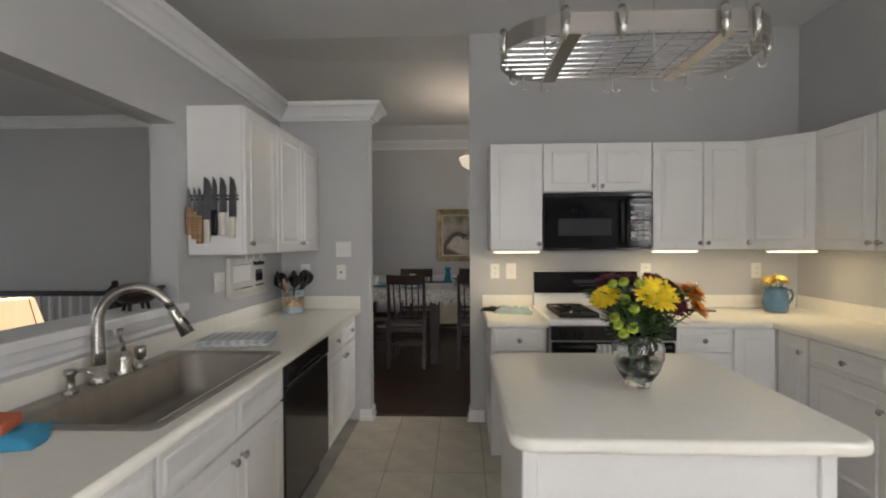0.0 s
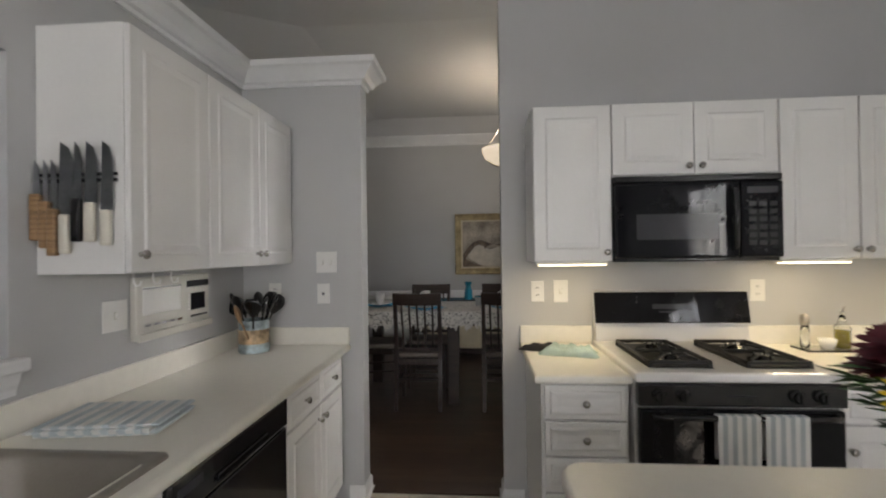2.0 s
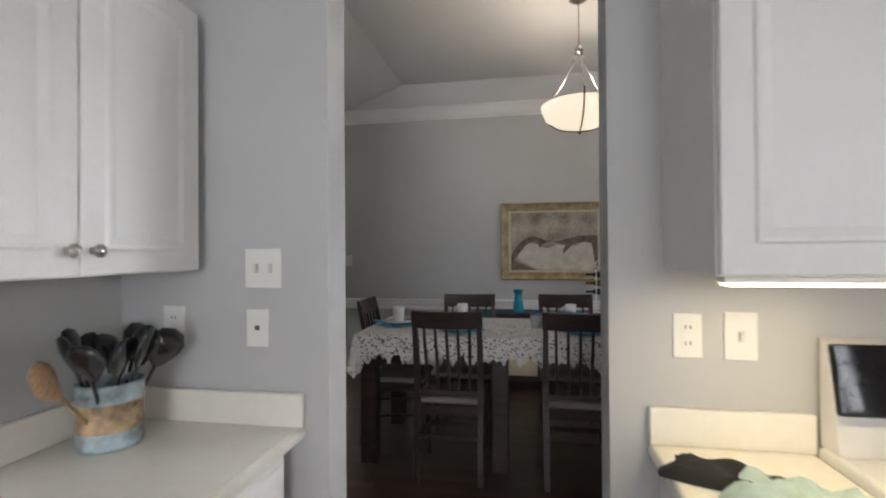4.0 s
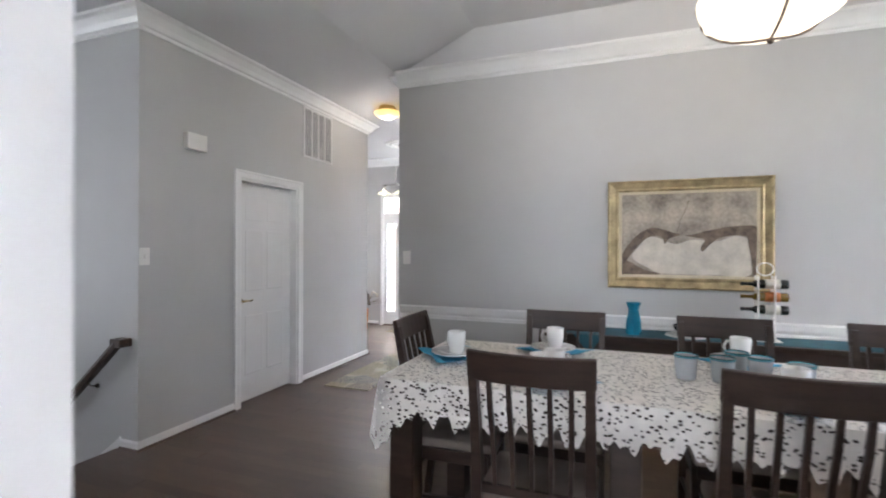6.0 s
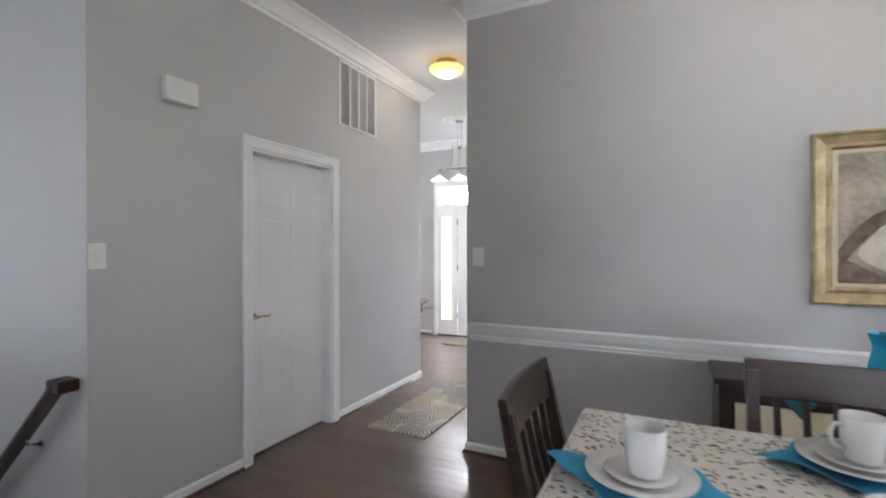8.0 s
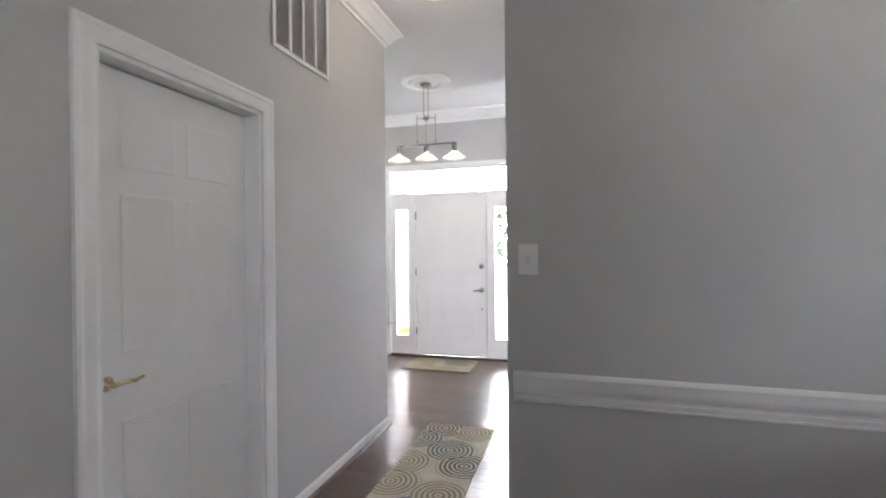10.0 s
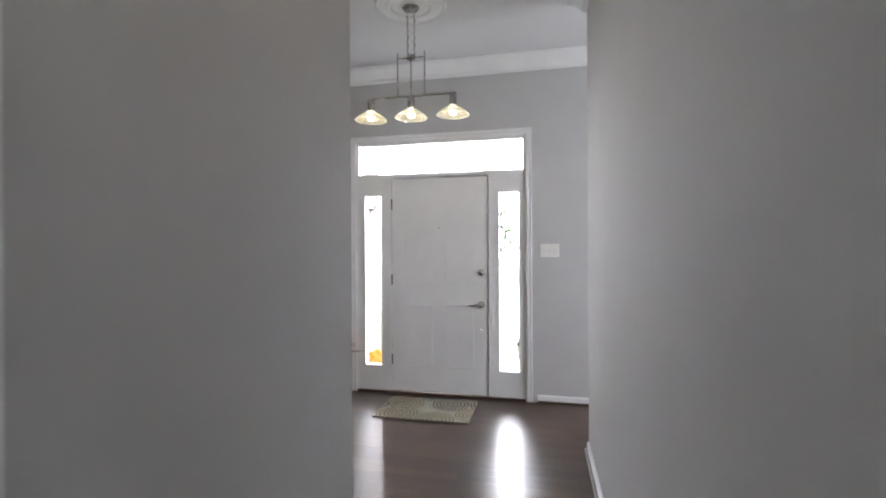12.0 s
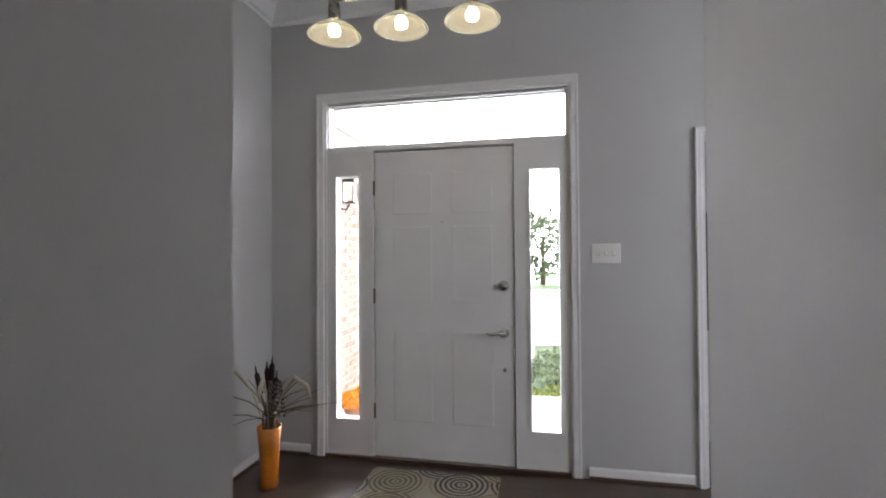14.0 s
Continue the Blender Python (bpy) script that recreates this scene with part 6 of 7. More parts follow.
# tall orange vase with dried grasses
random.seed(5)
e = thing("dried_arrangement", pose(-4.482, 11.733, 0), "orange glass floor vase with dried cattails and grasses", "vase")
part("vase", lathe([(0, 0.0), (0.048, 0.0), (0.052, 0.01), (0.051, 0.06), (0.061, 0.28), (0.071, 0.42), (0.066, 0.42), (0.057, 0.28), (0.050, 0.07), (0, 0.06)], 28), VASEO, e, smooth=True)
part("vase_foot", lathe([(0.0, 0.001), (0.0525, 0.001), (0.0535, 0.03), (0.0530, 0.055), (0, 0.055)], 28), CLEARG, e, smooth=True)
for k in range(26):
    a, lean = random.uniform(0, 6.283), random.uniform(0.10, 0.42)
    hgt = random.uniform(0.25, 0.52)
    c, s = math.cos(a), math.sin(a)
    pts = [(0.03 * c, 0.03 * s, 0.32)] + [(lean * u ** 1.6 * c, lean * u ** 1.6 * s, 0.42 + hgt * (u - 0.55 * u * u * lean * 2)) for u in (0.25, 0.5, 0.75, 1.0)]
    part("grass_blade", tube(pts, [0.004, 0.004, 0.0035, 0.003, 0.001], 5), REED, e)
for a, lean, hgt in ((2.4, 0.05, 0.46), (1.2, 0.02, 0.50), (2.8, 0.12, 0.42), (0.6, 0.04, 0.40)):
    c, s = math.cos(a), math.sin(a)
    tip = Vector((lean * c, lean * s, 0.36 + hgt))
    part("cattail_stem", tube([(0.01, 0, 0.33), tip], 0.004, 6), REED, e)
    up = (tip - Vector((0, 0, 0.34))).normalized()
    part("cattail", tube([tip - up * 0.16, tip - up * 0.15, tip - up * 0.02, tip, tip + up * 0.05], [0.006, 0.016, 0.016, 0.006, 0.002], 10), CATTAIL, e, smooth=True)
for a, r in ((3.3, 0.26), (-0.4, 0.30), (-1.2, 0.22), (2.2, 0.20)):
    c, s = math.cos(a), math.sin(a)
    pts = [(0.02 * c, 0.02 * s, 0.38), (r * 0.4 * c, r * 0.4 * s, 0.66), (r * 0.8 * c, r * 0.8 * s, 0.80), (r * 1.15 * c, r * 1.15 * s, 0.76), (r * 1.25 * c, r * 1.25 * s, 0.68)]
    part("plume", tube(pts, [0.003, 0.004, 0.012, 0.014, 0.004], 7), PLUME, e, smooth=True)
sb = bmesh.new()
for k in range(90):
    a, u = k * 2.4, k / 90
    q = Vector((0.058 * math.cos(a) * (1 - 0.5 * u) + 0.04, 0.058 * math.sin(a) * (1 - 0.5 * u), 0.50 + 0.24 * u))
    bmesh.ops.create_icosphere(sb, subdivisions=1, radius=0.012, matrix=Matrix.Translation(q))
part("seed_head", sb, mat("grey_brown_seed", (0.12, 0.10, 0.09), 0.9, vary=0.3, scale=60), e)
for o in e.children:
    o.data.transform(Matrix.Diagonal((1, 1, 0.85, 1)))
settle()
H = H_ROOM


# ---- small things in the kitchen ----
random.seed(3)


def petal_head(r, n, layers, cup, material, parent, m, name="flower_head"):
    """A daisy-like head of separate petals, facing up."""
    bm = bmesh.new()
    for k in range(layers):
        rr = r * (1 - 0.22 * k)
        for i in range(n):
            a = 2 * math.pi * (i + 0.5 * (k % 2)) / n + random.uniform(-0.08, 0.08)
            c, s = math.cos(a), math.sin(a)
            lift = cup * (0.3 + 0.5 * k) + random.uniform(-0.08, 0.08)
            pts = []
            for u, w in ((0.08, 0.25), (0.45, 1.0), (0.8, 0.9), (1.0, 0.15)):
                pts.append((rr * u, rr * 2.6 / n * w, rr * (lift * u + 0.05 * k)))
            lft = [bm.verts.new((x * c - w * s, x * s + w * c, z)) for x, w, z in pts]
            rgt = [bm.verts.new((x * c + w * s, x * s - w * c, z)) for x, w, z in pts]
            for q in range(3):
                bm.faces.new((lft[q], rgt[q], rgt[q + 1], lft[q + 1]))
    return part(name, bm, material, parent, m=m)


def aim(p, d):
    return Matrix.Translation(p) @ Vector(d).to_track_quat("Z", "Y").to_matrix().to_4x4()


# bouquet in a glass vase on the island
e = thing("flower_vase", pose(0.775, 2.295, 0.904), "clear glass vase with a mixed autumn bouquet on the island", "vase")
part("vase", lathe([(0, 0), (0.045, 0), (0.048, 0.006), (0.050, 0.022), (0.080, 0.065), (0.096, 0.115), (0.097, 0.155), (0.080, 0.195), (0.078, 0.205), (0.088, 0.222), (0.084, 0.222), (0.073, 0.204), (0.076, 0.192), (0.091, 0.155), (0.090, 0.117), (0.074, 0.069), (0.044, 0.030), (0, 0.02)], 28), CLEARG, e, smooth=True)
part("water", lathe([(0, 0.021), (0.042, 0.032), (0.072, 0.071), (0.086, 0.11), (0, 0.11)], 24), CLEARG, e, smooth=True)
heads = [((0.02, -0.12, 0.37), 0.085, YELLOW, 22, 3, 0.25), ((-0.14, -0.05, 0.35), 0.062, YELLOW, 22, 3, 0.4), ((-0.03, 0.04, 0.40), 0.062, BURG, 20, 3, 0.5), ((0.07, 0.02, 0.40), 0.055, BURG, 20, 3, 0.5),
         ((0.10, -0.07, 0.33), 0.075, BURG, 24, 4, 0.35), ((0.14, 0.05, 0.38), 0.06, BURG, 20, 3, 0.5), ((0.165, -0.04, 0.365), 0.055, ORANGE, 20, 3, 0.5), ((0.195, -0.06, 0.31), 0.05, ORANGE, 20, 3, 0.5),
         ((0.17, 0.08, 0.35), 0.05, ORANGE, 18, 3, 0.5), ((-0.10, 0.06, 0.40), 0.06, BURG, 18, 3, 0.5), ((-0.09, 0.10, 0.36), 0.055, BURG, 18, 3, 0.5), ((0.05, -0.02, 0.41), 0.05, BURG, 20, 3, 0.5), ((0.20, -0.03, 0.365), 0.055, ORANGE, 20, 3, 0.5)]
for p, r, mt_, n, ly, cup in heads:
    d = Vector((p[0] * 1.3, p[1] * 1.3 - 0.13, 0.28))
    petal_head(r, n, ly, cup, mt_, e, aim(p, d))
    part("stem", tube([(p[0] * 0.05, p[1] * 0.05, 0.03), (p[0] * 0.35, p[1] * 0.35, 0.20), p], 0.003, 5), LEAFG, e)
for p in ((-0.085, -0.10, 0.35), (-0.06, -0.125, 0.32), (-0.115, -0.08, 0.28), (-0.03, -0.10, 0.405), (-0.075, -0.06, 0.41), (-0.105, -0.09, 0.255), (-0.06, -0.11, 0.245), (-0.11, -0.04, 0.40), (-0.09, -0.10, 0.225)):
    b = lathe([(0, 0.002), (0.006, 0.003), (0.010, 0.009), (0.017, 0.009), (0.021, 0.0), (0.016, -0.010), (0, -0.013)], 14)
    part("button_flower", b, LIME, e, "lime green button flower", True, m=aim(p, (p[0] * 1.5, p[1] * 1.8, 0.12)))
    part("stem", tube([(p[0] * 0.1, p[1] * 0.1, 0.03), (p[0] * 0.5, p[1] * 0.5, 0.20), p], 0.002, 4), LEAFG, e)
bm = bmesh.new()
for k in range(1300):
    a = random.uniform(0, 6.283)
    z = random.uniform(0.05, 0.37)
    if z < 0.19 and k % 5:
        continue
    rad = random.uniform(0.02, 0.05 + 0.55 * max(0, z - 0.17)) if z > 0.19 else random.uniform(0.005, 0.045)
    p = Vector((rad * math.cos(a) * 1.15, rad * math.sin(a), z))
    d = Vector((math.cos(a) + random.uniform(-0.6, 0.6), math.sin(a) + random.uniform(-0.6, 0.6), random.uniform(-0.2, 0.9))).normalized()
    side = d.cross(Vector((0, 0, 1))).normalized() * random.uniform(0.008, 0.017)
    ln = random.uniform(0.035, 0.075) if z > 0.19 else 0.025
    vs = [bm.verts.new(p + q) for q in (-side * 0.2, side * 0.2, d * ln * 0.5 + side, d * ln + Vector((0, 0, -0.008)), d * ln * 0.5 - side)]
    bm.faces.new(vs)
part("foliage", bm, LEAFG, e, "dense green leaves")
e.matrix_basis = e.matrix_basis @ Matrix.Scale(0.94, 4)

# turquoise jug with yellow flowers
e = thing("jug", pose(2.43, 4.06, 0.913), "turquoise stoneware jug holding yellow flowers", "jug")
part("body", lathe([(0, 0), (0.075, 0), (0.085, 0.015), (0.096, 0.08), (0.088, 0.14), (0.075, 0.175), (0.082, 0.20), (0.076, 0.20), (0.068, 0.17), (0.08, 0.10), (0, 0.03)], 28), TURQ, e, smooth=True)
part("handle", tube([(0.076, 0, 0.18), (0.125, 0, 0.175), (0.14, 0, 0.13), (0.12, 0, 0.08), (0.090, 0, 0.06)], 0.010, 10), TURQ, e, smooth=True)
PALEY = mat("pale_yellow_petal", (0.80, 0.60, 0.18), 0.6, vary=0.12, scale=40)
for k in range(7):
    a = k * 0.9
    rr = 0.05 + 0.02 * (k % 3)
    p = Vector((rr * math.cos(a), rr * math.sin(a), 0.235 + 0.02 * (k % 2)))
    petal_head(0.05, 7, 2, 1.2, PALEY, e, aim(p, (math.cos(a) * 0.5, math.sin(a) * 0.5, 1)))
    part("stem", tube([(0, 0, 0.05), p], 0.003, 4), LEAFG, e)

e.matrix_basis = e.matrix_basis @ Matrix.Scale(0.88, 4)

# black mitt and folded aqua cloth beside the stove
def crumple(name, w, d, h, material, m, label, cat, fold=4.0):
    n = 14
    bm = bmesh.new()
    g = []
    for i in range(n + 1):
        row = []
        for j in range(n + 1):
            u, v = i / n, j / n
            edge = min(u, 1 - u, v, 1 - v)
            z = h * min(1, edge * 7) * (0.7 + 0.3 * math.sin(fold * 3 * u + 2 * v) * math.cos(fold * 2 * v))
            row.append(bm.verts.new(((u - 0.5) * w * (1 + 0.08 * math.sin(6 * v)), (v - 0.5) * d * (1 + 0.1 * math.sin(5 * u + 1)), z + 0.001)))
        g.append(row)
    for i in range(n):
        for j in range(n):
            bm.faces.new((g[i][j], g[i + 1][j], g[i + 1][j + 1], g[i][j + 1]))
    low = [bm.verts.new((v.co.x, v.co.y, 0)) for v in [g[i][0] for i in range(n + 1)] + [g[n][j] for j in range(1, n + 1)] + [g[i][n] for i in range(n - 1, -1, -1)] + [g[0][j] for j in range(n - 1, 0, -1)]]
    bm.faces.new(low[::-1])
    o = part(name, bm, material, smooth=True)
    o.matrix_basis = m
    return tagged(o, label, cat)


crumple("oven_mitt", 0.26, 0.13, 0.034, BLACKC, pose(0.42, 4.08, 0.913, 0, 0, -28), "black oven mitt lying on the worktop", "oven mitt")
crumple("folded_cloth", 0.27, 0.14, 0.048, SAGE, pose(0.515, 3.985, 0.913, 0, 0, -20), "pale aqua patterned cloth lying on the mitt", "cloth", 6)

# folded striped towels by the sink
e = thing("folded_towel", pose(-1.06, 3.0, 0.901, 0, 0, 8), "folded grey and white striped towels on the worktop", "towel")
for k in range(4):
    n = 15
    sx, sy = 0.012 * math.sin(2.3 * k), 0.010 * math.cos(1.7 * k)
    for i in range(n):
        part("stripe", box(sx - 0.175 + 0.35 * i / n, sx - 0.175 + 0.35 * (i + 1) / n - 0.0003, sy - 0.115, sy + 0.115, 0.001 + 0.009 * k, 0.0095 + 0.009 * k, 0.003), PALESTRIPE if (i + k) % 2 else WHITEC, e)

# sponge on a teal cloth at the sink's near end
crumple("dish_cloth", 0.26, 0.20, 0.03, TEALN, pose(-1.14, 1.775, 0.901, 0, 0, 20), "crumpled teal dish cloth beside the sink", "cloth", 5)
sp = part("sponge", box(-0.07, 0.07, -0.045, 0.045, 0, 0.035, 0.006, seg=2), SPONGE)
sp.matrix_basis = pose(-1.155, 1.765, 0.934, 4, 3, 15)
tagged(sp, "coral red sponge lying on the teal cloth", "sponge")

# utensil crock
e = thing("utensil_crock", pose(-1.155, 4.07, 0.901), "painted stoneware crock full of dark cooking utensils", "utensil crock")
CROCK = mat("blue_landscape_glaze", (0.34, 0.42, 0.50), 0.35, vary=0.55, scale=9, fine=40, bump=0.05)
part("crock", lathe([(0, 0), (0.076, 0), (0.080, 0.01), (0.080, 0.165), (0.083, 0.175), (0.074, 0.175), (0.072, 0.02), (0, 0.015)], 28), CROCK, e, smooth=True)
part("glaze_band", lathe([(0.0803, 0.05), (0.0805, 0.06), (0.0805, 0.11), (0.0803, 0.125)], 28), mat("brown_cream_glaze", (0.42, 0.30, 0.18), 0.4, vary=0.6, scale=14, fine=40), e, smooth=True)
random.seed(8)
for k in range(11):
    a = k * 2.399
    lean = random.uniform(0.07, 0.17)
    top = Vector((lean * math.cos(a), lean * math.sin(a), 0.19 + 0.06 * (1 - lean / 0.17) + random.uniform(0.0, 0.02)))
    part("utensil_handle", tube([(top.x * 0.2, top.y * 0.2, 0.03), top], 0.005, 6), WOODH if k == 2 else BLACK, e)
    sh = lathe([(0, -0.062), (0.018, -0.048), (0.044, -0.006), (0.049, 0.022), (0.032, 0.052), (0, 0.062)], 14, squash=0.3)
    part("utensil_head", sh, WOODH if k == 2 else BLACK, e, smooth=True, m=aim(top + top.normalized() * 0.03, top) @ pose(0, 0, 0, 0, 0, random.uniform(0, 180)))

# knife strip on the cabinet side
e = thing("knife_strip", pose(-1.165, 2.986, 1.665), "black magnetic knife strip on the cabinet side", "knife strip")
part("strip", box(-0.145, 0.125, -0.010, -0.001, -0.006, 0.006, 0.001), BLACK, e)
part("strip", box(-0.145, 0.125, -0.010, -0.001, 0.014, 0.024, 0.001), BLACK, e)
for x, bl, bw_, hl, hm in ((-0.135, 0.09, 0.010, 0.12, WOODH), (-0.105, 0.11, 0.009, 0.12, WOODH), (-0.078, 0.13, 0.011, 0.12, WOODH), (-0.038, 0.19, 0.022, 0.10, IVORY), (0.002, 0.15, 0.012, 0.11, BLACK), (0.045, 0.16, 0.018, 0.10, IVORY), (0.098, 0.18, 0.018, 0.09, IVORY)):
    kf = thing("knife", pose(-1.165 + x, 2.974, 1.665) @ Matrix.Scale(1.2, 4), "kitchen knife held upright on the magnetic strip", "knife", "knives on the strip")
    up_ = 0.10 if bl > 0.14 else 0.055
    bm = bmesh.new()
    pr = [(-bw_, up_ - bl), (bw_, up_ - bl), (bw_, up_ - 0.05), (bw_ * 0.4, up_ - 0.015), (-bw_ * 0.6, up_)]
    f = bm.faces.new([bm.verts.new((q, 0, z)) for q, z in pr])
    ex = bmesh.ops.extrude_face_region(bm, geom=[f])
    for v in ex["geom"]:
        if isinstance(v, bmesh.types.BMVert):
            v.co.y -= 0.003
    part("blade", bm, KNIFE, kf)
    part("handle", box(-0.013, 0.013, -0.014, 0.004, up_ - bl - hl, up_ - bl + 0.002, 0.005, seg=2), hm, kf, smooth=True)

# radio intercom on the wall below the cabinets, with hooks in front
e = thing("wall_intercom", pose(-1.284, 3.375, 1.085, 0, 0, 90), "beige wall radio intercom with a black display", "intercom")
part("body", box(0.0, 0.495, 0.004, 0.035, 0.0, 0.255, 0.006, seg=2), BEIGEP, e)
part("bottom_ledge", box(-0.006, 0.501, -0.012, 0.003, -0.004, 0.030, 0.004), BEIGEP, e)
part("display", box(0.345, 0.455, 0.0005, 0.0035, 0.085, 0.165, 0.001), BLACKG, e, "black display")
part("control_bar", box(0.315, 0.485, 0.0005, 0.0035, 0.195, 0.225, 0.001), BLACKG, e)
part("lower_bar", box(0.345, 0.475, 0.0005, 0.0035, 0.052, 0.062, 0.001), GREYG, e)
part("cassette_door", box(0.03, 0.27, 0.0003, 0.0035, 0.10, 0.215, 0.004), PLASTIC, e)
part("chrome_strip", box(0.03, 0.27, -0.001, 0.0002, 0.205, 0.212), CHROME, e)
for k in range(5):
    part("button", box(0.04 + 0.05 * k, 0.075 + 0.05 * k, -0.003, 0.0035, 0.052, 0.062, 0.001), CHROME, e)
for k in range(5):
    part("button", box(0.322, 0.335, 0.0, 0.0035, 0.088 + 0.016 * k, 0.097 + 0.016 * k), PLASTIC, e)
for y in (3.02, 3.11, 3.20):
    hk = part("cup_hook", tube([(-1.02, y, 1.371), (-1.02, y, 1.345), (-1.012, y, 1.332), (-0.998, y, 1.335), (-0.994, y, 1.348)], 0.003, 6), PLASTIC, smooth=True)
    tagged(hk, "white cup hook under the wall cabinet", "hook", "cup hooks")

# dark footed dish on the ledge
e = thing("footed_dish", pose(-1.37, 2.66, 1.128, 0, 0, 70), "dark bronze boat-shaped dish on small feet", "dish")
DB = mat("dark_bronze_dish", (0.035, 0.025, 0.022), 0.4, 0.3, vary=0.3)
bm = bmesh.new()
rows = []
for u, r, z in ((0.0, 0.02, 0.03), (0.4, 0.05, 0.035), (0.8, 0.075, 0.06), (1.0, 0.088, 0.085), (0.93, 0.080, 0.083), (0.6, 0.05, 0.05), (0, 0.01, 0.045)):
    rows.append([bm.verts.new((1.55 * r * math.cos(2 * math.pi * k / 24), 0.8 * r * math.sin(2 * math.pi * k / 24), z + 0.02 * abs(math.cos(2 * math.pi * k / 24)) ** 4 * (r / 0.088))) for k in range(24)])
for a, b in zip(rows, rows[1:]):
    for k in range(24):
        bm.faces.new((a[k], a[(k + 1) % 24], b[(k + 1) % 24], b[k]))
bm.faces.new(rows[0][::-1]), bm.faces.new(rows[-1])
part("bowl", bm, DB, e, smooth=True)
for x in (-0.04, 0.04):
    for y in (-0.018, 0.018):
        part("foot", tube([(x, y, 0.036), (x * 1.15, y * 1.15, 0.0)], [0.010, 0.007], 8), DB, e)

# oil and vinegar tray by the stove
e = thing("condiment_tray", pose(1.84, 4.10, 0.913), "clear glass tray holding oil and condiments", "tray")
part("tray", box(-0.17, 0.15, -0.07, 0.07, 0.0, 0.010, 0.004), CLEARG, e)
b = thing("oil_bottle", pose(1.885, 4.11, 0.924), "glass bottle half full of olive oil", "bottle")
part("oil", lathe([(0, 0.002), (0.030, 0.002), (0.032, 0.01), (0.032, 0.085), (0, 0.085)], 18), OLIVE, b, smooth=True)
part("glass", lathe([(0, 0), (0.034, 0), (0.036, 0.01), (0.036, 0.10), (0.016, 0.13), (0.012, 0.16), (0.010, 0.16), (0.014, 0.13), (0.034, 0.10), (0.034, 0.012)], 18), CLEARG, b, smooth=True)
part("spout", tube([(0, 0, 0.155), (0, 0, 0.18), (0.012, 0, 0.205)], [0.008, 0.006, 0.004], 8), CHROME, b, smooth=True)
b = thing("pepper_mill", pose(1.72, 4.13, 0.924), "tall clear and steel pepper mill", "pepper mill")
part("body", lathe([(0, 0), (0.022, 0), (0.020, 0.06), (0.018, 0.11), (0, 0.11)], 16), CLEARG, b, smooth=True)
part("cap", lathe([(0, 0.111), (0.021, 0.111), (0.022, 0.15), (0.012, 0.165), (0, 0.168)], 16), STEEL, b, smooth=True)
b = thing("sugar_bowl", pose(1.785, 4.07, 0.924), "small white bowl on the glass tray", "bowl")
part("bowl", lathe([(0, 0), (0.025, 0), (0.038, 0.03), (0.040, 0.05), (0.037, 0.05), (0.034, 0.03), (0, 0.008)], 18), PORC, b, smooth=True)

# table lamp on an end table in the living room
e = thing("end_table", pose(-3.45, 4.15, 0), "dark wooden end table in the living room", "table")
part("top", box(-0.25, 0.25, -0.25, 0.25, 0.50, 0.535, 0.004), ESPRESSO, e)
for x in (-0.21, 0.21):
    for y in (-0.21, 0.21):
        part("leg", box(x - 0.02, x + 0.02, y - 0.02, y + 0.02, 0, 0.4995), ESPRESSO, e)
e = thing("table_lamp", pose(-3.45, 4.15, 0.536), "lit table lamp with a cream pleated shade", "lamp")
LSH = glow("lit_linen_shade", (1.0, 0.72, 0.40), 0.65, (0.85, 0.72, 0.52))
part("base", lathe([(0, 0), (0.07, 0), (0.07, 0.015), (0.03, 0.03), (0.05, 0.10), (0.045, 0.16), (0.015, 0.20), (0.012, 0.26), (0, 0.26)], 24), BRONZE, e, smooth=True)
part("shade", lathe([(0.19, 0.22), (0.12, 0.46), (0.117, 0.46), (0.187, 0.22)], 8), LSH, e, "lit cream panelled shade")
part("shade_rib", tube([(0.19 * math.cos(0), 0, 0.22), (0.12, 0, 0.46)], 0.004, 6), BRONZE, e)
bulb("table_bulb", (-3.45, 4.15, 0.536 + 0.34), 2, r=0.03)

# ---- outdoors ----
near_things.update(scene.objects)
GRASS = mat("lawn_grass", (0.06, 0.11, 0.03), 0.95, vary=0.3, scale=3, fine=60, bump=0.5)
CONC = mat("pale_concrete", (0.48, 0.46, 0.43), 0.9, vary=0.1, scale=3, fine=60, bump=0.2)
tagged(part("ground", boxes([(-150, 150, 12.34, 300, -0.95, -0.70), (-150, 150, -250, -2.76, -0.95, -0.70), (-150, -9.16, -2.76, 12.34, -3.2, -0.70), (2.89, 150, -2.76, 12.34, -0.95, -0.70)]), GRASS), "green lawn reaching to the horizon", "ground", kind="structure")
tagged(part("porch_floor", box(-4.66, -1.0, 12.34, 13.9, -0.695, -0.02, 0.004), CONC), "pale concrete porch slab at the door", "porch", kind="structure")
tagged(part("walkway", boxes([(-3.9, -3.0, 13.92, 19.98, -0.698, -0.665), (-3.9, 7, 20, 37, -0.698, -0.66)]), CONC), "pale concrete front walk and drive", "path", kind="structure")
tagged(part("porch_beam", box(-4.85, -4.55, 12.34, 14.9, 2.62, 3.0), TRIM), "white porch beam above the brick wall", "beam", kind="structure")
BRICK = per_piece(mat("red_grey_brick", (0.34, 0.20, 0.15), 0.85, vary=0.2, scale=14, fine=80, bump=0.3), 0.3)
MORTAR = mat("pale_mortar", (0.50, 0.48, 0.44), 0.95, vary=0.08, fine=120, bump=0.2)
bw_ = thing("wall_brick", pose(-4.76, 12.34, -0.155), "red brick wall beside the porch", "wall", kind="structure")
part("mortar_bed", box(-0.11, -0.008, 0.0, 1.62, 0, 2.75), MORTAR, bw_)
me = mesh_of(box(-0.03, 0.0, -0.1, 0.1, -0.028, 0.028, 0.002), "brick", BRICK)
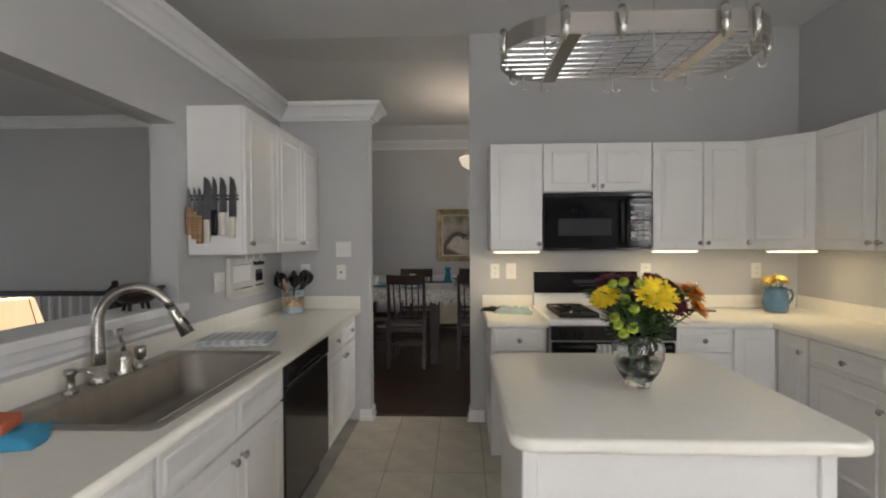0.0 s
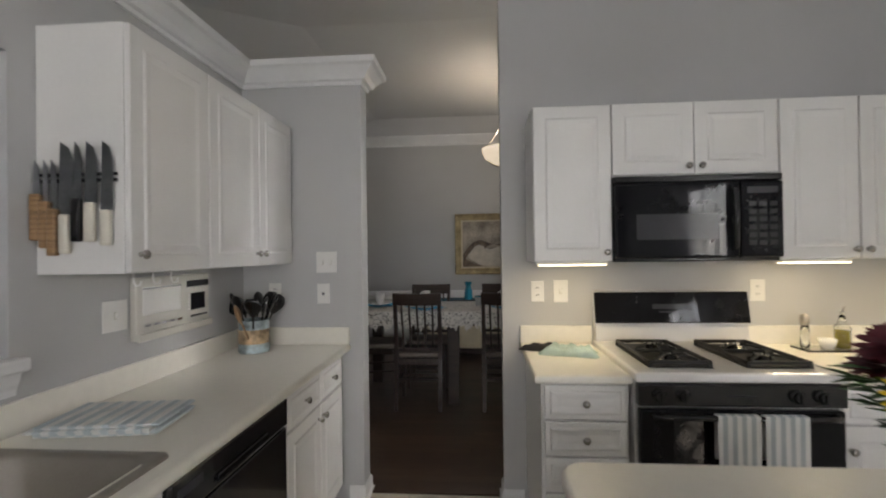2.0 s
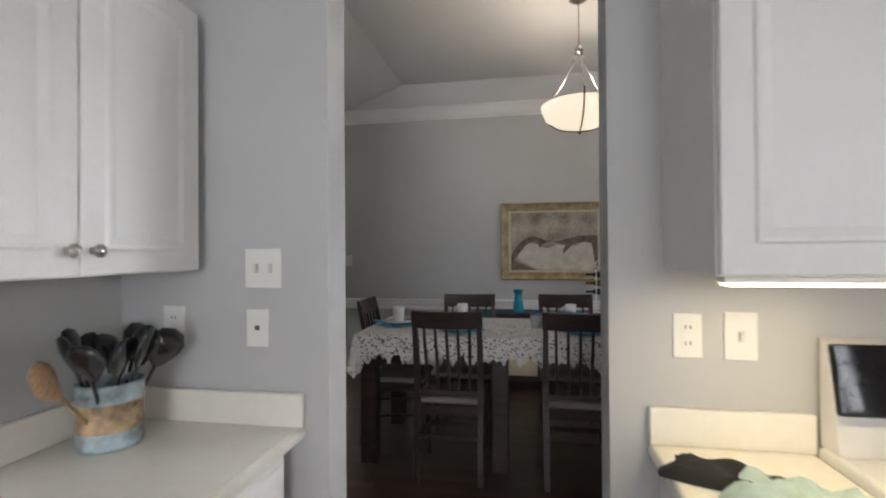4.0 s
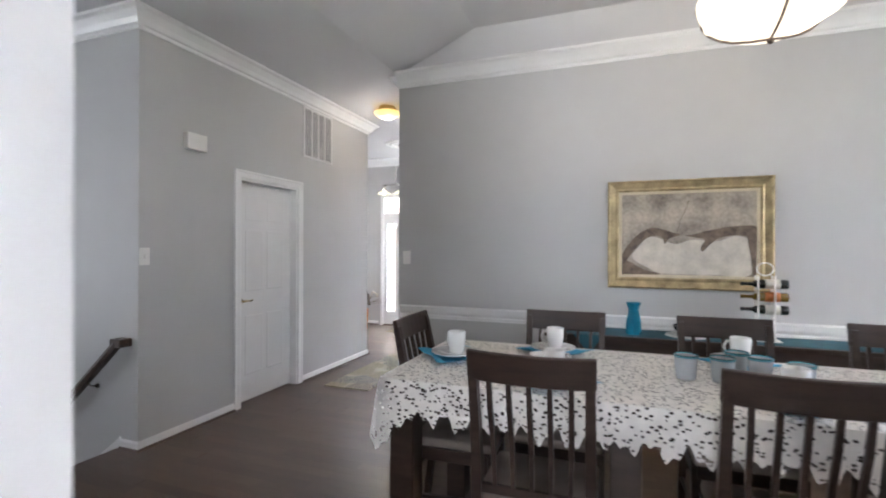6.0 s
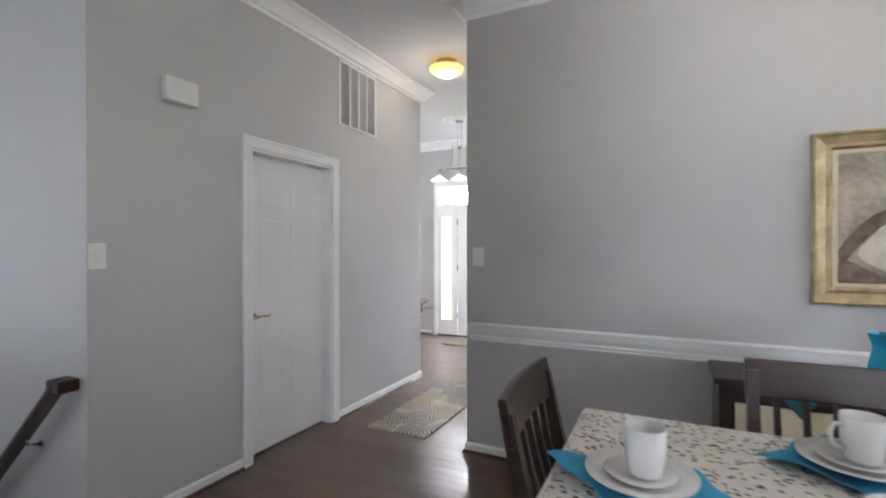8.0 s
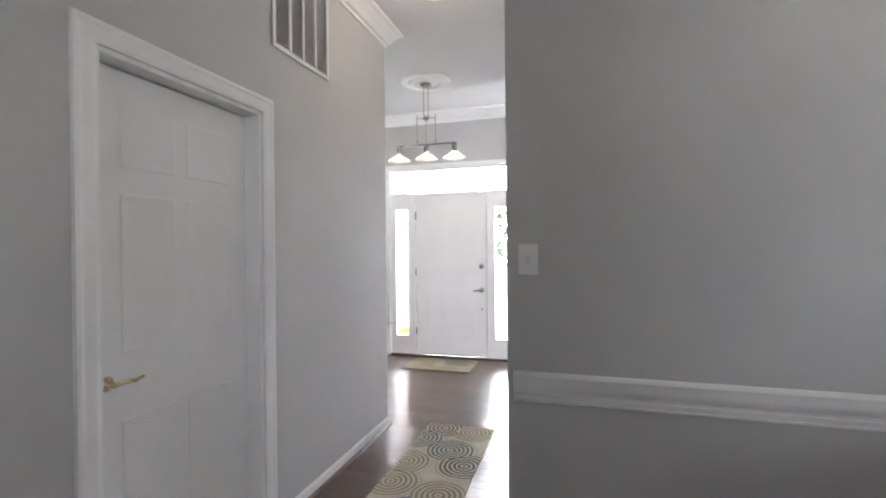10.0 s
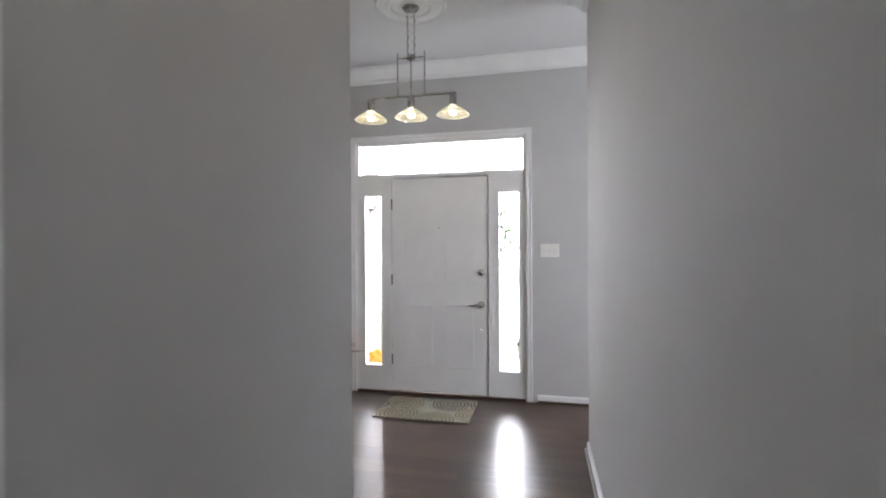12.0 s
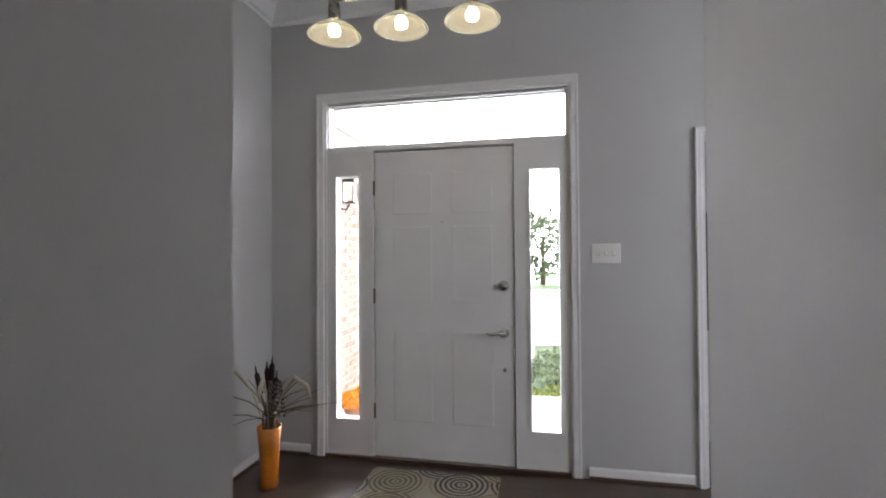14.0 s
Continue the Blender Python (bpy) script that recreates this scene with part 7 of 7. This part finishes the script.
for r in range(38):
    for c in range(7):
        o = new("brick", me)
        o.parent = bw_
        o.matrix_basis = pose(0.0, 0.11 + 0.212 * c + 0.106 * (r % 2), 0.04 + 0.0668 * r)
e = thing("wall_lantern", pose(-4.74, 13.30, 1.93), "black metal wall lantern on the brick", "lantern")
part("arm", tube([(0, 0, -0.10), (0.08, 0, -0.12), (0.12, 0, -0.05)], 0.010, 8), DARKMETAL, e, smooth=True)
part("back_plate", box(-0.001, 0.015, -0.04, 0.04, -0.16, -0.02, 0.003), DARKMETAL, e)
part("cage", boxes([(0.12 + sx * 0.05 - 0.005, 0.12 + sx * 0.05 + 0.005, sy * 0.05 - 0.005, sy * 0.05 + 0.005, -0.05, 0.14) for sx in (-1, 1) for sy in (-1, 1)] + [(0.06, 0.18, -0.06, 0.06, -0.06, -0.045), (0.06, 0.18, -0.06, 0.06, 0.14, 0.155)]), DARKMETAL, e)
part("cap", lathe([(0.07, 0.156), (0.05, 0.19), (0.015, 0.22), (0, 0.24)], 12, (0.12, 0, 0)), DARKMETAL, e)
part("glass", box(0.078, 0.162, -0.042, 0.042, -0.04, 0.135), CLEARG, e)


def leaf_clump(center, rx, rz, count, size, material, name, parent, seed):
    random.seed(seed)
    bm = bmesh.new()
    for k in range(count):
        v = Vector((random.gauss(0, 1), random.gauss(0, 1), random.gauss(0, 1))).normalized() * random.uniform(0.45, 1.0) ** 0.5
        wob = 1 + 0.3 * noise.noise(v * 2.2 + Vector((seed, 0, 0)))
        p = Vector(center) + Vector((v.x * rx * wob, v.y * rx * wob, v.z * rz * wob))
        d = Vector((random.uniform(-1, 1), random.uniform(-1, 1), random.uniform(-0.6, 1))).normalized()
        s = d.orthogonal().normalized() * size * 0.4
        bm.faces.new([bm.verts.new(p + q) for q in (-d * size * 0.5, s, d * size * 0.6, -s)])
    return part(name, bm, material, parent)


SHRUB = mat("shrub_leaf", (0.10, 0.14, 0.065), 0.6, vary=0.35, scale=20)
SHRUBY = mat("yellow_green_leaf", (0.22, 0.26, 0.05), 0.6, vary=0.3, scale=20)
BARK = mat("brown_bark", (0.10, 0.07, 0.05), 0.9, vary=0.3, scale=12, fine=60, bump=0.6)
for x, y, r, z, m_, sd in ((-2.76, 15.3, 0.30, 0.18, SHRUBY, 1), (-2.65, 16.5, 0.42, 0.30, SHRUB, 2), (-1.7, 16.0, 0.6, 0.4, SHRUB, 3), (-2.0, 17.6, 0.5, 0.3, SHRUBY, 4), (-1.2, 15.3, 0.5, 0.3, SHRUB, 9)):
    e = thing("shrub", pose(x, y, -0.70), "low leafy garden shrub by the front walk", "shrub", "garden shrubs")
    leaf_clump((0, 0, z), r, z * 1.1, 700, 0.07, m_, "leaves", e, sd)
    part("stem", tube([(0, 0, 0), (0.02, 0.01, z)], [0.03, 0.015], 6), BARK, e)
for x, y, hgt, sd in ((-2.6, 42.5, 5.6, 11), (0.8, 48, 7.0, 12), (-7.5, 46, 6.5, 13), (6, 40, 6, 14)):
    e = thing("tree", pose(x, y, -0.70), "leafy green tree across the road", "tree", "distant trees")
    part("trunk", tube([(0, 0, 0), (0.05, 0.03, hgt * 0.3), (0.0, 0.1, hgt * 0.7)], [0.18, 0.13, 0.05], 8), BARK, e)
    for k in range(4):
        a = k * 1.7 + sd
        part("limb", tube([(0.03, 0.02, hgt * 0.35), (hgt * 0.16 * math.cos(a), hgt * 0.16 * math.sin(a), hgt * (0.5 + 0.06 * k))], [0.07, 0.03], 6), BARK, e)
    leaf_clump((0, 0, hgt * 0.52), hgt * 0.36, hgt * 0.42, 1500, 0.30, SHRUB, "crown", e, sd)
# orange mums in a pot by the brick wall
e = thing("flower_pot", pose(-4.47, 13.06, -0.019), "pot of orange mums on the porch", "flower pot")
part("pot", lathe([(0, 0), (0.09, 0), (0.12, 0.08), (0.125, 0.095), (0.11, 0.095), (0, 0.08)], 20), mat("terracotta", (0.36, 0.16, 0.09), 0.8, vary=0.15), e, smooth=True)
leaf_clump((0, 0, 0.13), 0.16, 0.09, 500, 0.04, ORANGE, "blooms", e, 21)
# glowing sheet added to whiten the view outdoors and light the foyer
GLOWSHEET = glow("glowing_white_sheet", (0.94, 0.97, 1.0), 20, (0.8, 0.8, 0.8))
tagged(part("backdrop", box(-120, 120, 62, 62.2, -0.5, 40), GLOWSHEET), "added glowing white sheet beyond the lawn", "backdrop", kind="structure")

settle()

# ---- floor pieces ----
T, x_off, y_off = 0.312, -0.354, 3.44
tile_me = {}
xs = [(-0.70 + 0.0, x_off)] + [(x_off + T * k, x_off + T * (k + 1)) for k in range(9)]
fk = bpy.data.objects["floor_kitchen"]
for x0, x1 in xs:
    for k in range(-9, 4):
        y0, y1 = y_off + T * k, min(y_off + T * (k + 1), 4.36)
        if y1 - y0 < 0.03 or y0 < 0.5:
            continue
        key = (round(x1 - x0, 3), round(y1 - y0, 3))
        if key not in tile_me:
            w, d = key
            tile_me[key] = mesh_of(box(0.003, w - 0.003, 0.003, d - 0.003, -0.006, 0.0, 0.0015), "tile", TILE)
        o = new("tile", tile_me[key])
        o.parent = fk
        o.matrix_basis = pose(x0, y0, random.uniform(-0.0004, 0.0004))

# oak planks along x: those nearest the walk are pieces of their own
PW = 0.083
near, far = [], bmesh.new()
fw = bpy.data.objects["floor_wood"]
plank_me = {}
random.seed(12)


def lay(x_lo, x_hi, y_lo, y_hi):
    count = int(math.ceil((y_hi - y_lo) / PW))
    for r in range(count):
        y0, y1 = y_lo + r * PW, min(y_lo + (r + 1) * PW, y_hi)
        x = x_lo - random.uniform(0, 0.8)
        while x < x_hi:
            ln = random.choice((0.6, 0.8, 1.0, 1.2))
            a, b = max(x, x_lo), min(x + ln, x_hi)
            x += ln
            if b - a < 0.04 or y1 - y0 < 0.01:
                continue
            if -3.41 < (a + b) / 2 < -1.3 and 5.4 < y0 < 12.2 and len(near) < 290:
                key = (round(b - a, 2), round(y1 - y0, 3))
                if key not in plank_me:
                    plank_me[key] = mesh_of(box(0.0004, key[0] - 0.0004, 0.0004, key[1] - 0.0004, -0.005, 0.0), "plank", PLANK)
                o = new("plank", plank_me[key])
                o.parent = fw
                o.matrix_basis = pose(a, y0, 0)
                near.append(o)
            else:
                q = [far.verts.new(p) for p in ((a + 0.0004, y0 + 0.0004, 0), (b - 0.0004, y0 + 0.0004, 0), (b - 0.0004, y1 - 0.0004, 0), (a + 0.0004, y1 - 0.0004, 0))]
                far.faces.new(q)


lay(-3.60, 2.80, 4.555, 8.40)
lay(-3.40, -2.21, 8.40, 9.905)
lay(-4.75, 0.5, 9.905, 12.17)
o = part("planks", far, PLANK, fw, "dark stained oak planks")
o["kind"] = "stuff"
